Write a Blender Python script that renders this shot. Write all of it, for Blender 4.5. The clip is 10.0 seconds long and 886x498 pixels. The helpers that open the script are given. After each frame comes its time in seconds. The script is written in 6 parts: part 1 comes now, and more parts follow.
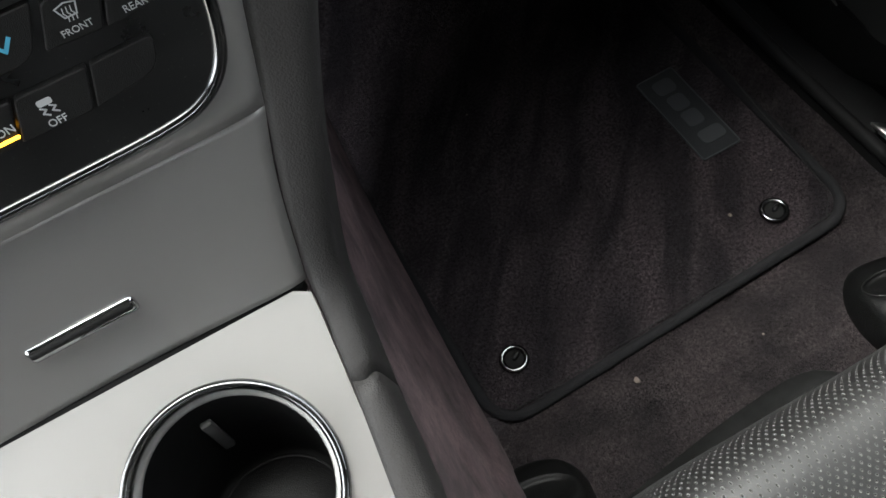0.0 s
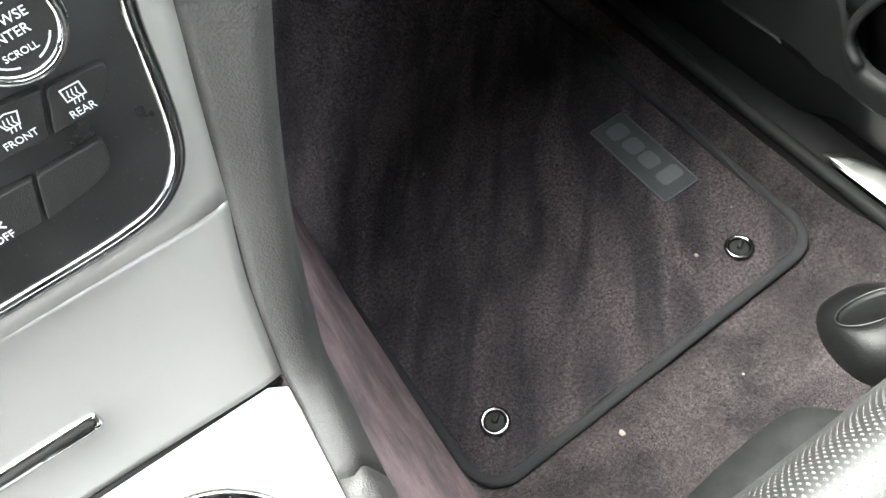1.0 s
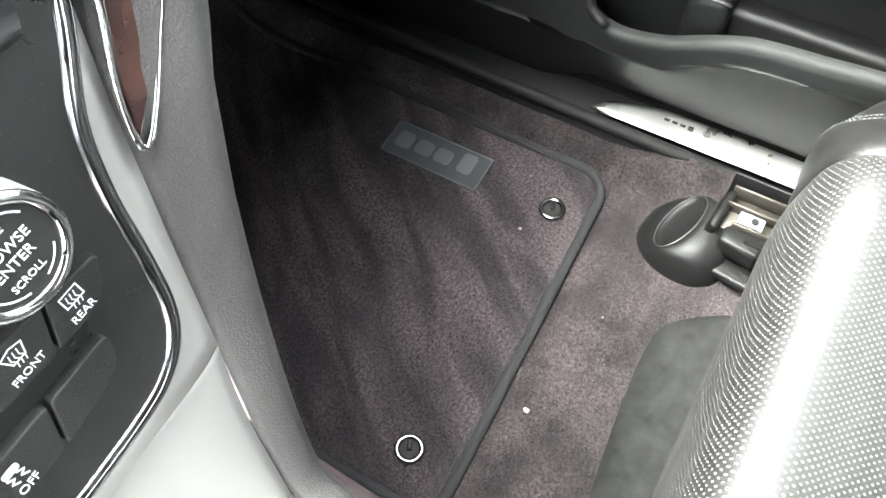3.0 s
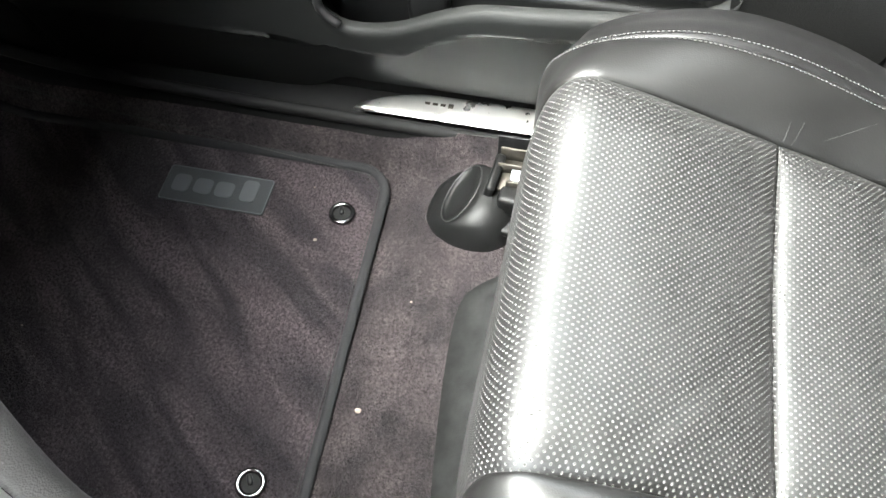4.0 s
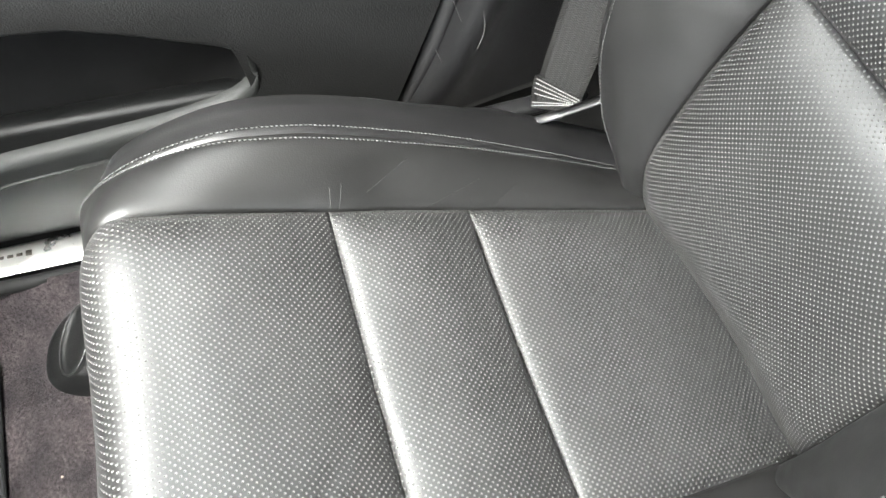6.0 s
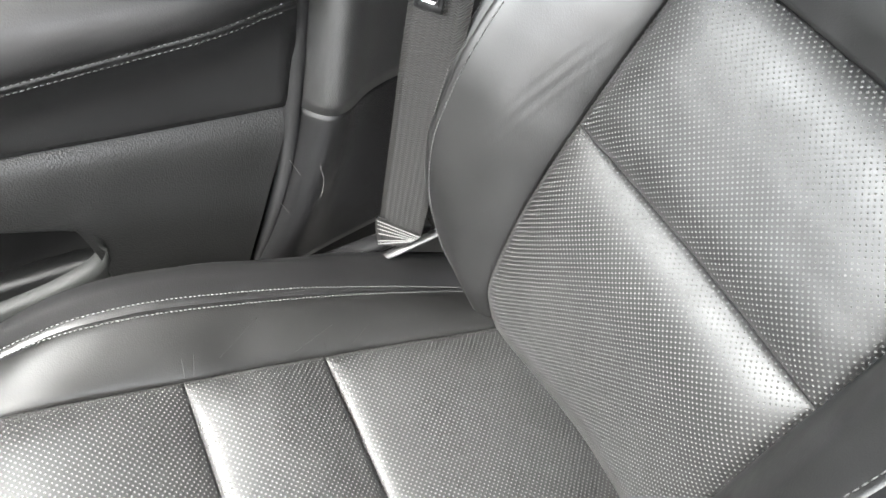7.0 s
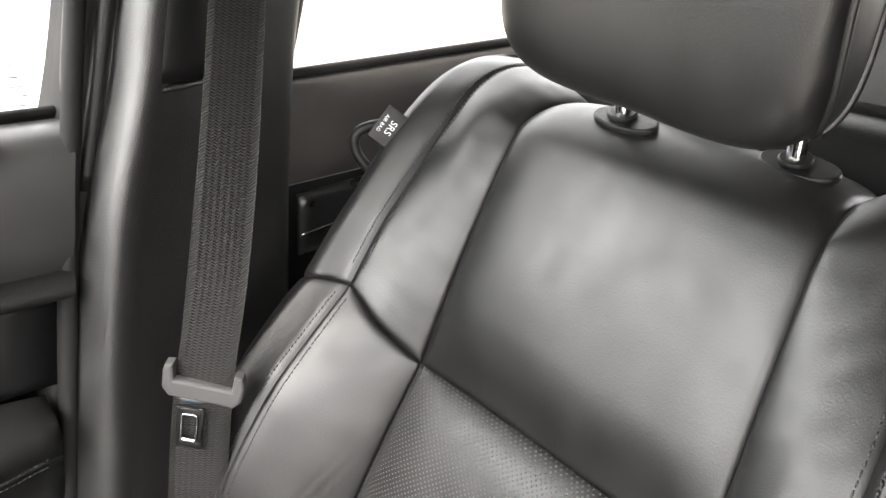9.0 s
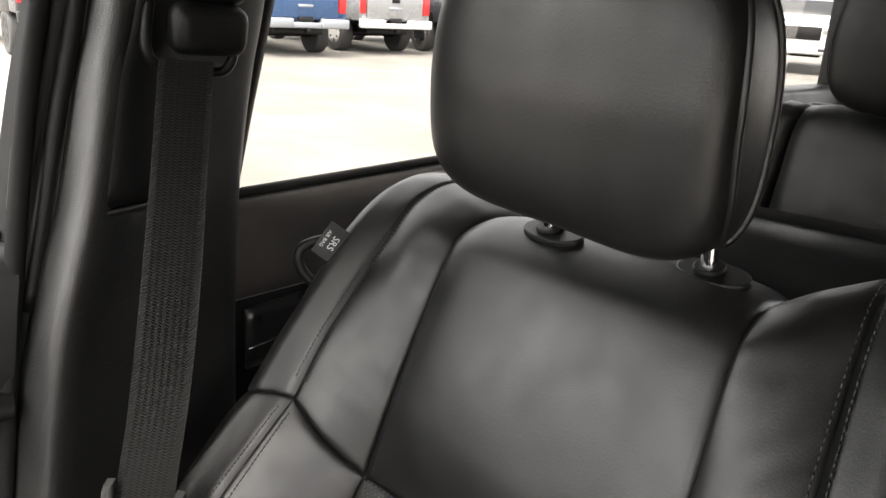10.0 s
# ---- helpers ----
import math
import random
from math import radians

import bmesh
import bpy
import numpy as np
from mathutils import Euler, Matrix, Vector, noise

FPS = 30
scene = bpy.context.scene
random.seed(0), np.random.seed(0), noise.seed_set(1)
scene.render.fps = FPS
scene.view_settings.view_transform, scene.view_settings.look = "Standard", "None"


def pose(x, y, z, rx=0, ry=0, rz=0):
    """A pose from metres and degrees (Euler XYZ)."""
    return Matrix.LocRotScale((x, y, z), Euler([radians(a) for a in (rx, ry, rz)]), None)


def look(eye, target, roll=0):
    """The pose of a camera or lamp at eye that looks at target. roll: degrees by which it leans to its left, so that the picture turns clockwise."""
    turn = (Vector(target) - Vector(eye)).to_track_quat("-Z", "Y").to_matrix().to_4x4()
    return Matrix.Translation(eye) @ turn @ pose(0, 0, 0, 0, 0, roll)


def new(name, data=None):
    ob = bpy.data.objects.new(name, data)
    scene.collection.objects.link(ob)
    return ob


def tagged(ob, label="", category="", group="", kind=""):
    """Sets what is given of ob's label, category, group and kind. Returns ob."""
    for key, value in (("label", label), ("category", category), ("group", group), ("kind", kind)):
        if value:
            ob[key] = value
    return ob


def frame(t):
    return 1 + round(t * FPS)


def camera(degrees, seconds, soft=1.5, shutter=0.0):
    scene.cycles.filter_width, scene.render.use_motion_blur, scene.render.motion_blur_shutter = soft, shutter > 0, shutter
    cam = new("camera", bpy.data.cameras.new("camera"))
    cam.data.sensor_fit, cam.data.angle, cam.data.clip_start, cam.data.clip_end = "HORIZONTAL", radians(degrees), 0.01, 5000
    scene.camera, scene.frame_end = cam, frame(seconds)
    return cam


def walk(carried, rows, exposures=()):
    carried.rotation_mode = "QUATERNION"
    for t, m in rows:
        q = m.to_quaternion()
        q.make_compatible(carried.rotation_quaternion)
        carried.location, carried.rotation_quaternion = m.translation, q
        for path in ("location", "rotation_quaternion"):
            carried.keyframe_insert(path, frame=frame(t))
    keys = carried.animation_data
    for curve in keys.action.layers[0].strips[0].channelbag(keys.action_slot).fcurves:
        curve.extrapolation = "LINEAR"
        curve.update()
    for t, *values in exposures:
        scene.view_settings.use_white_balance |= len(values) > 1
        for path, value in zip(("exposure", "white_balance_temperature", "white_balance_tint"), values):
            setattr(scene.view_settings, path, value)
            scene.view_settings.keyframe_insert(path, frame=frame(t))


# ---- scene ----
cam = camera(57.3, 10.0)
PATH = [
    (0, (0.113, -0.064, 0.871), (0.338, 0.922, -0.854), -17.4),
    (0.5, (0.117, -0.043, 0.868), (0.437, 0.971, -0.827), -16.5),
    (1, (0.114, -0.033, 0.864), (0.491, 0.978, -0.82), -15.6),
    (1.5, (0.115, -0.031, 0.864), (0.527, 0.982, -0.811), -15.1),
    (2, (0.101, 0.018, 0.875), (0.553, 0.999, -0.808), -14.7),
    (2.2, (0.094, 0.056, 0.884), (0.602, 0.988, -0.811), -13.1),
    (3.3, (0.04, 0.066, 0.895), (0.927, 0.525, -0.838), -4.6),
    (3.5, (0.039, 0.04, 0.886), (0.96, 0.461, -0.838), -4.9),
    (4, (0.041, -0.018, 0.875), (1.053, 0.254, -0.828), -3.1),
    (4.5, (0.064, -0.062, 0.879), (1.123, 0.023, -0.816), -1.2),
    (5, (0.08, -0.088, 0.893), (1.137, -0.168, -0.803), 0.3),
    (5.2, (0.086, -0.101, 0.894), (1.136, -0.237, -0.803), 0.8),
    (6.3, (0.12, -0.15, 0.928), (1.118, -0.617, -0.741), 6.1),
    (6.5, (0.121, -0.162, 0.942), (1.132, -0.669, -0.707), 5.9),
    (7, (0.116, -0.201, 0.987), (1.185, -0.836, -0.58), 5.7),
    (7.5, (0.104, -0.225, 1.015), (1.27, -0.979, -0.425), 4.6),
    (8, (0.072, -0.234, 1.04), (1.344, -1.125, -0.22), 4.6),
    (8.5, (0.045, -0.241, 1.065), (1.367, -1.324, 0.028), 4.9),
    (9, (0.043, -0.233, 1.076), (1.385, -1.448, 0.226), 4.4),
    (9.5, (0.031, -0.235, 1.089), (1.377, -1.53, 0.375), 4.2),
    (10, (0.012, -0.24, 1.092), (1.384, -1.564, 0.486), 3.7),
]
EXPOSURES = [(0.0, 3.35, 6500, 7), (0.5, 4.95, 6500, 5), (1.0, 5.75, 6500, 4), (1.5, 5.95, 6500, 4), (2.0, 6.2, 6500, 4), (3.5, 6.0, 6500, 5), (5.0, 5.5, 6500, 6), (6.5, 5.6, 6480, 8), (7.0, 5.75, 6500, 9), (8.0, 5.5, 6600, 10), (8.5, 5.35, 6750, 11), (9.0, 4.9, 6900, 12), (9.5, 4.36, 6950, 13), (10.0, 3.65, 7000, 13)]
walk(cam, [(t, look(eye, aim, lean)) for t, eye, aim, lean in PATH], EXPOSURES)

# ---- daylight ----
world = bpy.data.worlds.new("sky")
scene.world = world
world.use_nodes = True
wn = world.node_tree
sky = wn.nodes.new("ShaderNodeTexSky")
sky.sky_type = "NISHITA"
sky.sun_disc = False
sky.sun_elevation = radians(62)
sky.sun_rotation = radians(-17)
sky.air_density, sky.dust_density, sky.ozone_density = 1.0, 4.0, 1.0
haze = wn.nodes.new("ShaderNodeHueSaturation")
haze.inputs["Saturation"].default_value = 0.18
wn.links.new(sky.outputs[0], haze.inputs["Color"])
wn.links.new(haze.outputs[0], wn.nodes["Background"].inputs[0])
wn.nodes["Background"].inputs[1].default_value = 0.15
sun_data = bpy.data.lights.new("sun", "SUN")
sun_data.energy, sun_data.angle, sun_data.color = 0.6, radians(60), (1.0, 0.96, 0.9)
sun = new("sun", sun_data)
sun.matrix_world = look((-3.8, 12.5, 24), (0, 0, 0))

# ---- materials ----


class Mat:
    """A small builder for node materials."""

    def __init__(self, name, colour, rough=0.5, metal=0.0, spec=0.5):
        self.m = bpy.data.materials.new(name)
        self.m.use_nodes = True
        self.t = self.m.node_tree
        self.p = self.t.nodes["Principled BSDF"]
        self.p.inputs["Base Color"].default_value = (*colour, 1)
        self.p.inputs["Roughness"].default_value = rough
        self.p.inputs["Metallic"].default_value = metal
        self.p.inputs["Specular IOR Level"].default_value = spec
        self.colour = colour
        self.rough = rough
        self.bumped = None

    def node(self, kind, **inputs):
        n = self.t.nodes.new("ShaderNode" + kind)
        for k, v in inputs.items():
            n.inputs[k.replace("_", " ")].default_value = v
        return n

    def link(self, a, b):
        self.t.links.new(a, b)

    def coords(self, uv=False):
        n = self.t.nodes.new("ShaderNodeTexCoord")
        return n.outputs["UV"] if uv else n.outputs["Object"]

    def noise(self, scale, detail=3.0, rough=0.55, uv=False):
        n = self.node("TexNoise", Scale=scale, Detail=detail, Roughness=rough)
        self.link(self.coords(uv), n.inputs["Vector"])
        return n.outputs["Fac"]

    def cells(self, scale, uv=False, feature="F1"):
        n = self.node("TexVoronoi", Scale=scale)
        n.feature = feature
        self.link(self.coords(uv), n.inputs["Vector"])
        return n.outputs["Distance"]

    def ramp(self, fac, a, b, lo=0.3, hi=0.7):
        n = self.t.nodes.new("ShaderNodeValToRGB")
        n.color_ramp.elements[0].position, n.color_ramp.elements[1].position = lo, hi
        n.color_ramp.elements[0].color, n.color_ramp.elements[1].color = (*a, 1), (*b, 1)
        self.link(fac, n.inputs[0])
        return n.outputs[0]

    def math(self, op, a, b=0.0, c=0.0):
        n = self.t.nodes.new("ShaderNodeMath")
        n.operation = op
        for k, v in enumerate((a, b, c)):
            if isinstance(v, (int, float)):
                n.inputs[k].default_value = v
            else:
                self.link(v, n.inputs[k])
        return n.outputs[0]

    def mix(self, fac, a, b):
        n = self.t.nodes.new("ShaderNodeMix")
        n.data_type = "RGBA"
        self.link(fac, n.inputs[0])
        for k, v in ((6, a), (7, b)):
            if isinstance(v, tuple):
                n.inputs[k].default_value = (*v, 1)
            else:
                self.link(v, n.inputs[k])
        return n.outputs[2]

    def tint(self, out):
        self.link(out, self.p.inputs["Base Color"])
        return self

    def vary(self, scale=6.0, amount=0.25, detail=4.0):
        a = tuple(c * (1 - amount) for c in self.colour)
        b = tuple(min(1, c * (1 + amount)) for c in self.colour)
        return self.tint(self.ramp(self.noise(scale, detail), a, b))

    def gloss(self, scale=12.0, lo=-0.08, hi=0.08):
        n = self.t.nodes.new("ShaderNodeMapRange")
        n.inputs["To Min"].default_value = max(0.02, self.rough + lo)
        n.inputs["To Max"].default_value = min(1, self.rough + hi)
        n.inputs["From Min"].default_value, n.inputs["From Max"].default_value = 0.3, 0.7
        self.link(self.noise(scale, 5.0), n.inputs["Value"])
        self.link(n.outputs[0], self.p.inputs["Roughness"])
        return self

    def bump(self, height, strength=0.3, distance=0.001):
        n = self.node("Bump", Strength=strength, Distance=distance)
        self.link(height, n.inputs["Height"])
        if self.bumped is not None:
            self.link(self.bumped, n.inputs["Normal"])
        self.bumped = n.outputs[0]
        self.link(self.bumped, self.p.inputs["Normal"])
        return self


def leather(name, colour=(0.0042, 0.0042, 0.0041), rough=0.40, uv=False):
    m = Mat(name, colour, rough, 0.0, 0.52).vary(9.0, 0.18).gloss(25.0, -0.06, 0.08)
    m.bump(m.noise(5.0, 2.0), 0.02, 0.01)
    m.bump(m.cells(700.0), 0.14, 0.0005)
    m.bump(m.noise(45.0, 3.0), 0.05, 0.0015)
    return m


LEATHER = leather("black_leather").m
LEATHER_SIDE = leather("black_bolster_leather", (0.0042, 0.0042, 0.0043), 0.40).m


def perforated():
    m = leather("perforated_leather", (0.0045, 0.0045, 0.0044), 0.47)
    sep = m.t.nodes.new("ShaderNodeSeparateXYZ")
    m.link(m.coords(True), sep.inputs[0])
    pu, pv = 0.0056, 0.0056
    def dots(ou, ov):
        a = m.math("SUBTRACT", m.math("FRACT", m.math("ADD", m.math("DIVIDE", sep.outputs[0], pu), ou)), 0.5)
        b = m.math("SUBTRACT", m.math("FRACT", m.math("ADD", m.math("DIVIDE", sep.outputs[1], pv), ov)), 0.5)
        return m.math("SQRT", m.math("ADD", m.math("MULTIPLY", a, a), m.math("MULTIPLY", b, b)))
    d = m.math("MINIMUM", dots(0.0, 0.0), dots(0.5, 0.5))
    n = m.t.nodes.new("ShaderNodeMapRange")
    n.interpolation_type = "SMOOTHSTEP"
    n.inputs["From Min"].default_value, n.inputs["From Max"].default_value = 0.135, 0.20
    n.inputs["To Min"].default_value, n.inputs["To Max"].default_value = 1.0, 0.0
    m.link(d, n.inputs["Value"])
    hole = n.outputs[0]
    old = m.p.inputs["Base Color"].links[0].from_socket
    m.tint(m.mix(hole, old, (0.095, 0.095, 0.093)))
    # each hole is a small matt dimple
    n2 = m.t.nodes.new("ShaderNodeMapRange")
    n2.interpolation_type = "SMOOTHSTEP"
    n2.inputs["From Min"].default_value, n2.inputs["From Max"].default_value = 0.0, 0.14
    m.link(d, n2.inputs["Value"])
    m.bump(n2.outputs[0], 1.0, 0.0017)
    r = m.p.inputs["Roughness"].links[0].from_socket
    m.link(m.math("ADD", r, m.math("MULTIPLY", hole, 0.6)), m.p.inputs["Roughness"])
    m.link(m.math("SUBTRACT", 0.54, m.math("MULTIPLY", hole, 0.52)), m.p.inputs["Specular IOR Level"])
    return m.m


PERFORATED = perforated()


def carpet(name, colour, streak=0.0, relief=1.0, low=0.22, high=2.8):
    m = Mat(name, colour, 1.0, 0.0, 0.08)
    fine, tuft, coarse = m.noise(1100.0, 2.0, 0.7), m.noise(260.0, 3.0, 0.75), m.noise(16.0, 5.0, 0.65)
    dark = tuple(c * low for c in colour)
    light = tuple(c * high for c in colour)
    pile = m.ramp(m.math("ADD", m.math("MULTIPLY", fine, 0.4), m.math("MULTIPLY", tuft, 0.6)), dark, light, 0.40, 0.62)
    shade = m.ramp(coarse, (0.28, 0.29, 0.31), (1.1, 1.05, 1.05), 0.36, 0.64)
    if streak:
        # brushed bands left in the pile
        vr = m.t.nodes.new("ShaderNodeVectorRotate")
        vr.rotation_type = "Z_AXIS"
        vr.inputs["Angle"].default_value = radians(40)
        m.link(m.coords(), vr.inputs["Vector"])
        mp = m.t.nodes.new("ShaderNodeMapping")
        mp.inputs["Scale"].default_value = (24.0, 4.5, 1.0)
        m.link(vr.outputs[0], mp.inputs[0])
        nz = m.node("TexNoise", Scale=1.0, Detail=3.0, Distortion=0.6)
        m.link(mp.outputs[0], nz.inputs["Vector"])
        band = m.ramp(nz.outputs["Fac"], (0.22, 0.24, 0.29), (1.75, 1.55, 1.58), 0.38, 0.64)
        shade = m.mix(m.math("MULTIPLY", 1.0, streak), shade, band)
    mul = m.t.nodes.new("ShaderNodeMix")
    mul.data_type, mul.blend_type = "RGBA", "MULTIPLY"
    mul.inputs[0].default_value = 1.0
    m.link(pile, mul.inputs[6])
    m.link(shade, mul.inputs[7])
    m.tint(mul.outputs[2])
    m.bump(m.noise(14.0, 3.0), 0.5 * relief, 0.02)
    m.bump(tuft, 0.9 * relief, 0.006)
    m.bump(fine, 0.9 * relief, 0.003)
    m.p.inputs["Sheen Weight"].default_value = 0.12
    m.p.inputs["Sheen Roughness"].default_value = 0.5
    m.p.inputs["Sheen Tint"].default_value = (0.75, 0.65, 0.68, 1)
    return m.m


CARPET = carpet("charcoal_carpet", (0.037, 0.032, 0.033))
MAT_PILE = carpet("charcoal_mat_pile", (0.037, 0.033, 0.0355), 0.65)


def tuft_mat(name, colour):
    """Single yarn ends, each its own shade."""
    m = Mat(name, colour, 1.0, 0.0, 0.05)
    g = m.t.nodes.new("ShaderNodeNewGeometry")
    pile = m.ramp(g.outputs["Random Per Island"], tuple(c * 0.2 for c in colour), tuple(c * 1.9 for c in colour), 0.0, 1.0)
    shade = m.ramp(m.noise(15.0, 5.0, 0.6), (0.3, 0.32, 0.36), (1.3, 1.2, 1.2), 0.38, 0.64)
    mul = m.t.nodes.new("ShaderNodeMix")
    mul.data_type, mul.blend_type = "RGBA", "MULTIPLY"
    mul.inputs[0].default_value = 1.0
    m.link(pile, mul.inputs[6])
    m.link(shade, mul.inputs[7])
    return m.tint(mul.outputs[2]).m


TUFT = tuft_mat("carpet_yarn", (0.037, 0.032, 0.033))
MAT_TUFT = tuft_mat("mat_yarn", (0.036, 0.0315, 0.034))
# the floor's carpet with the flank's light painted in: paler and redder
CARPET_LIT = carpet("lit_console_carpet", (0.115, 0.079, 0.085), 0.0, 0.12, 0.75, 1.35)


def plastic(name, colour=(0.0048, 0.005, 0.005), rough=0.43, grain=700.0):
    m = Mat(name, colour, rough, 0.0, 0.22).vary(7.0, 0.15).gloss(18.0, -0.06, 0.08)
    m.bump(m.cells(grain), 0.35, 0.0006)
    m.bump(m.noise(60.0, 3.0), 0.08, 0.001)
    return m.m


PLASTIC = plastic("grained_black_plastic")
PLASTIC_SMOOTH = plastic("satin_black_plastic", (0.005, 0.005, 0.0052), 0.36, 1500.0)
# seat leather with its reflection cut, so the bench's shade is put in
SHADED_LEATHER = leather("shaded_rear_leather", (0.004, 0.004, 0.004), 0.45)
SHADED_LEATHER.p.inputs["Specular IOR Level"].default_value = 0.3
SHADED_LEATHER = SHADED_LEATHER.m
# seat leather with less reflection, to hold down the armrest's highlight
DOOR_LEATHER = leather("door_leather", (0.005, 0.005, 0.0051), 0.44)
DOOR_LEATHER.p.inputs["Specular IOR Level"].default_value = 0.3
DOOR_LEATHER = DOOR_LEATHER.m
PILLAR = Mat("grained_pillar_trim", (0.009, 0.009, 0.0088), 0.40, 0.0, 0.9).vary(7.0, 0.15).gloss(18.0, -0.06, 0.08)
PILLAR.bump(PILLAR.cells(750.0), 0.35, 0.0006)
PILLAR = PILLAR.m
DOORTRIM = Mat("grained_door_trim", (0.0048, 0.0049, 0.0048), 0.42, 0.0, 0.29).vary(7.0, 0.15).gloss(18.0, -0.06, 0.08)
DOORTRIM.bump(DOORTRIM.cells(600.0), 0.5, 0.0007)
DOORTRIM = DOORTRIM.m
LOWER_TRIM = Mat("dull_lower_trim", (0.008, 0.0087, 0.0083), 0.6, 0.0, 0.27).vary(7.0, 0.15)
LOWER_TRIM.bump(LOWER_TRIM.cells(750.0), 0.35, 0.0006)
LOWER_TRIM = LOWER_TRIM.m
VINYL = Mat("black_door_vinyl", (0.011, 0.011, 0.0107), 0.45, 0.0, 0.6).vary(12.0, 0.2).gloss(20.0).m
# the door vinyl again, window light painted in as a paler brown
VINYL_LIT = Mat("lit_rear_vinyl", (0.045, 0.041, 0.038), 0.4, 0.0, 0.65).vary(12.0, 0.2).gloss(20.0).m
PAD = Mat("grained_grey_pad", (0.036, 0.0345, 0.0338), 0.5, 0.0, 0.35).vary(7.0, 0.15).gloss(18.0, -0.06, 0.08)
PAD.bump(PAD.cells(800.0), 0.4, 0.0007)
PAD = PAD.m
# sheenless black that puts shade into the footwell, map pocket and slots
MATT = Mat("matt_shade_black", (0.006, 0.006, 0.006), 0.95, 0.0, 0.08).vary(20.0, 0.3).m
RUBBER = plastic("black_rubber", (0.010, 0.010, 0.010), 0.65, 1800.0)
SEAL = Mat("soft_black_seal", (0.007, 0.007, 0.0072), 0.7, 0.0, 0.2).vary(20.0, 0.2).m
BINDING = Mat("mat_binding", (0.026, 0.026, 0.028), 0.85, 0.0, 0.25)
BINDING.bump(BINDING.noise(700.0, 2.0), 1.0, 0.003)
BINDING = BINDING.m
SILVER = Mat("silver_paint", (0.38, 0.376, 0.363), 0.36, 0.6, 0.5).vary(4.0, 0.05).gloss(9.0, -0.05, 0.06)
SILVER.bump(SILVER.noise(1500.0, 2.0), 0.05, 0.0003)
SILVER = SILVER.m
# chrome darkened to carry the dark cabin's reflection; also the eyelets' dull metal
DIMMED_CHROME = Mat("dimmed_chrome", (0.24, 0.245, 0.25), 0.14, 1.0).gloss(70.0, -0.08, 0.14).m
CHROME = Mat("chrome", (0.6, 0.61, 0.62), 0.07, 1.0).gloss(40.0, -0.04, 0.06).m
STEEL = Mat("brushed_steel", (0.6, 0.6, 0.58), 0.33, 1.0).gloss(30.0, -0.1, 0.1).m
BRACKET = Mat("zinc_bracket", (0.06, 0.055, 0.047), 0.5, 0.8).vary(60.0, 0.35).m
GLOSS = Mat("dusty_gloss_black", (0.005, 0.005, 0.005), 0.30, 0.0, 0.55)
GLOSS.tint(GLOSS.mix(GLOSS.ramp(GLOSS.noise(650.0, 2.0), (0, 0, 0), (1, 1, 1), 0.66, 0.72), (0.009, 0.0092, 0.0092), (0.035, 0.034, 0.032)))
GLOSS = GLOSS.gloss(30.0, -0.06, 0.14).m
BUTTON = plastic("soft_button", (0.011, 0.011, 0.011), 0.42, 2200.0)
PRINT = Mat("white_print", (0.5, 0.51, 0.52), 0.6).m
BLUE_PRINT = Mat("blue_print", (0.08, 0.42, 0.62), 0.6).m
RED_PRINT = Mat("red_print", (0.6, 0.06, 0.04), 0.6).m
AMBER = Mat("amber_lamp", (0.9, 0.35, 0.02), 0.4)
AMBER.p.inputs["Emission Color"].default_value = (1.0, 0.42, 0.02, 1)
AMBER.p.inputs["Emission Strength"].default_value = 1.2
AMBER = AMBER.m
WOOD = Mat("dark_veneer", (0.07, 0.03, 0.024), 0.15)
WOOD.tint(WOOD.ramp(WOOD.noise(38.0, 6.0), (0.01, 0.006, 0.006), (0.05, 0.022, 0.018)))
WOOD = WOOD.m
THREAD = Mat("grey_thread", (0.045, 0.0455, 0.045), 0.8, 0.0, 0.2).m
THREAD_DARK = Mat("dark_thread", (0.03, 0.03, 0.03), 0.7).m
THREAD_BLACK = Mat("black_thread", (0.012, 0.012, 0.012), 0.7).m
THREAD_WHITE = Mat("white_thread", (0.13, 0.13, 0.126), 0.8).m


def webbing():
    m = Mat("seat_belt_webbing", (0.02, 0.02, 0.02), 0.6, 0.0, 0.25)
    sep = m.t.nodes.new("ShaderNodeSeparateXYZ")
    m.link(m.coords(True), sep.inputs[0])
    u, v = sep.outputs[0], sep.outputs[1]
    tau = 2 * math.pi
    # columns of chevrons in the middle, diagonal twill along both selvedges
    fold = m.math("ABSOLUTE", m.math("SUBTRACT", m.math("FRACT", m.math("DIVIDE", u, 0.0058)), 0.5))
    chevron = m.math("SINE", m.math("ADD", m.math("MULTIPLY", v, tau / 0.0027), m.math("MULTIPLY", fold, tau * 1.3)))
    rib = m.math("COSINE", m.math("MULTIPLY", u, tau / 0.0058))
    weave = m.math("SUBTRACT", m.math("MULTIPLY", chevron, 0.75), m.math("MULTIPLY", rib, 0.25))
    twill = m.math("SINE", m.math("ADD", m.math("MULTIPLY", v, tau / 0.0030), m.math("MULTIPLY", u, tau / 0.0034)))
    rim = m.math("GREATER_THAN", m.math("ABSOLUTE", m.math("SUBTRACT", u, 0.024)), 0.0212)
    h = m.math("ADD", m.math("MULTIPLY", weave, m.math("SUBTRACT", 1.0, rim)), m.math("MULTIPLY", twill, rim))
    m.tint(m.ramp(m.math("ADD", m.math("MULTIPLY", h, 0.4), 0.5), (0.0016, 0.0016, 0.0016), (0.0125, 0.012, 0.0115), 0.2, 0.8))
    m.bump(h, 0.9, 0.0006)
    return m.m


WEBBING = webbing()
TONGUE_GREY = plastic("grey_tongue_plastic", (0.05, 0.05, 0.05), 0.45, 1800.0)


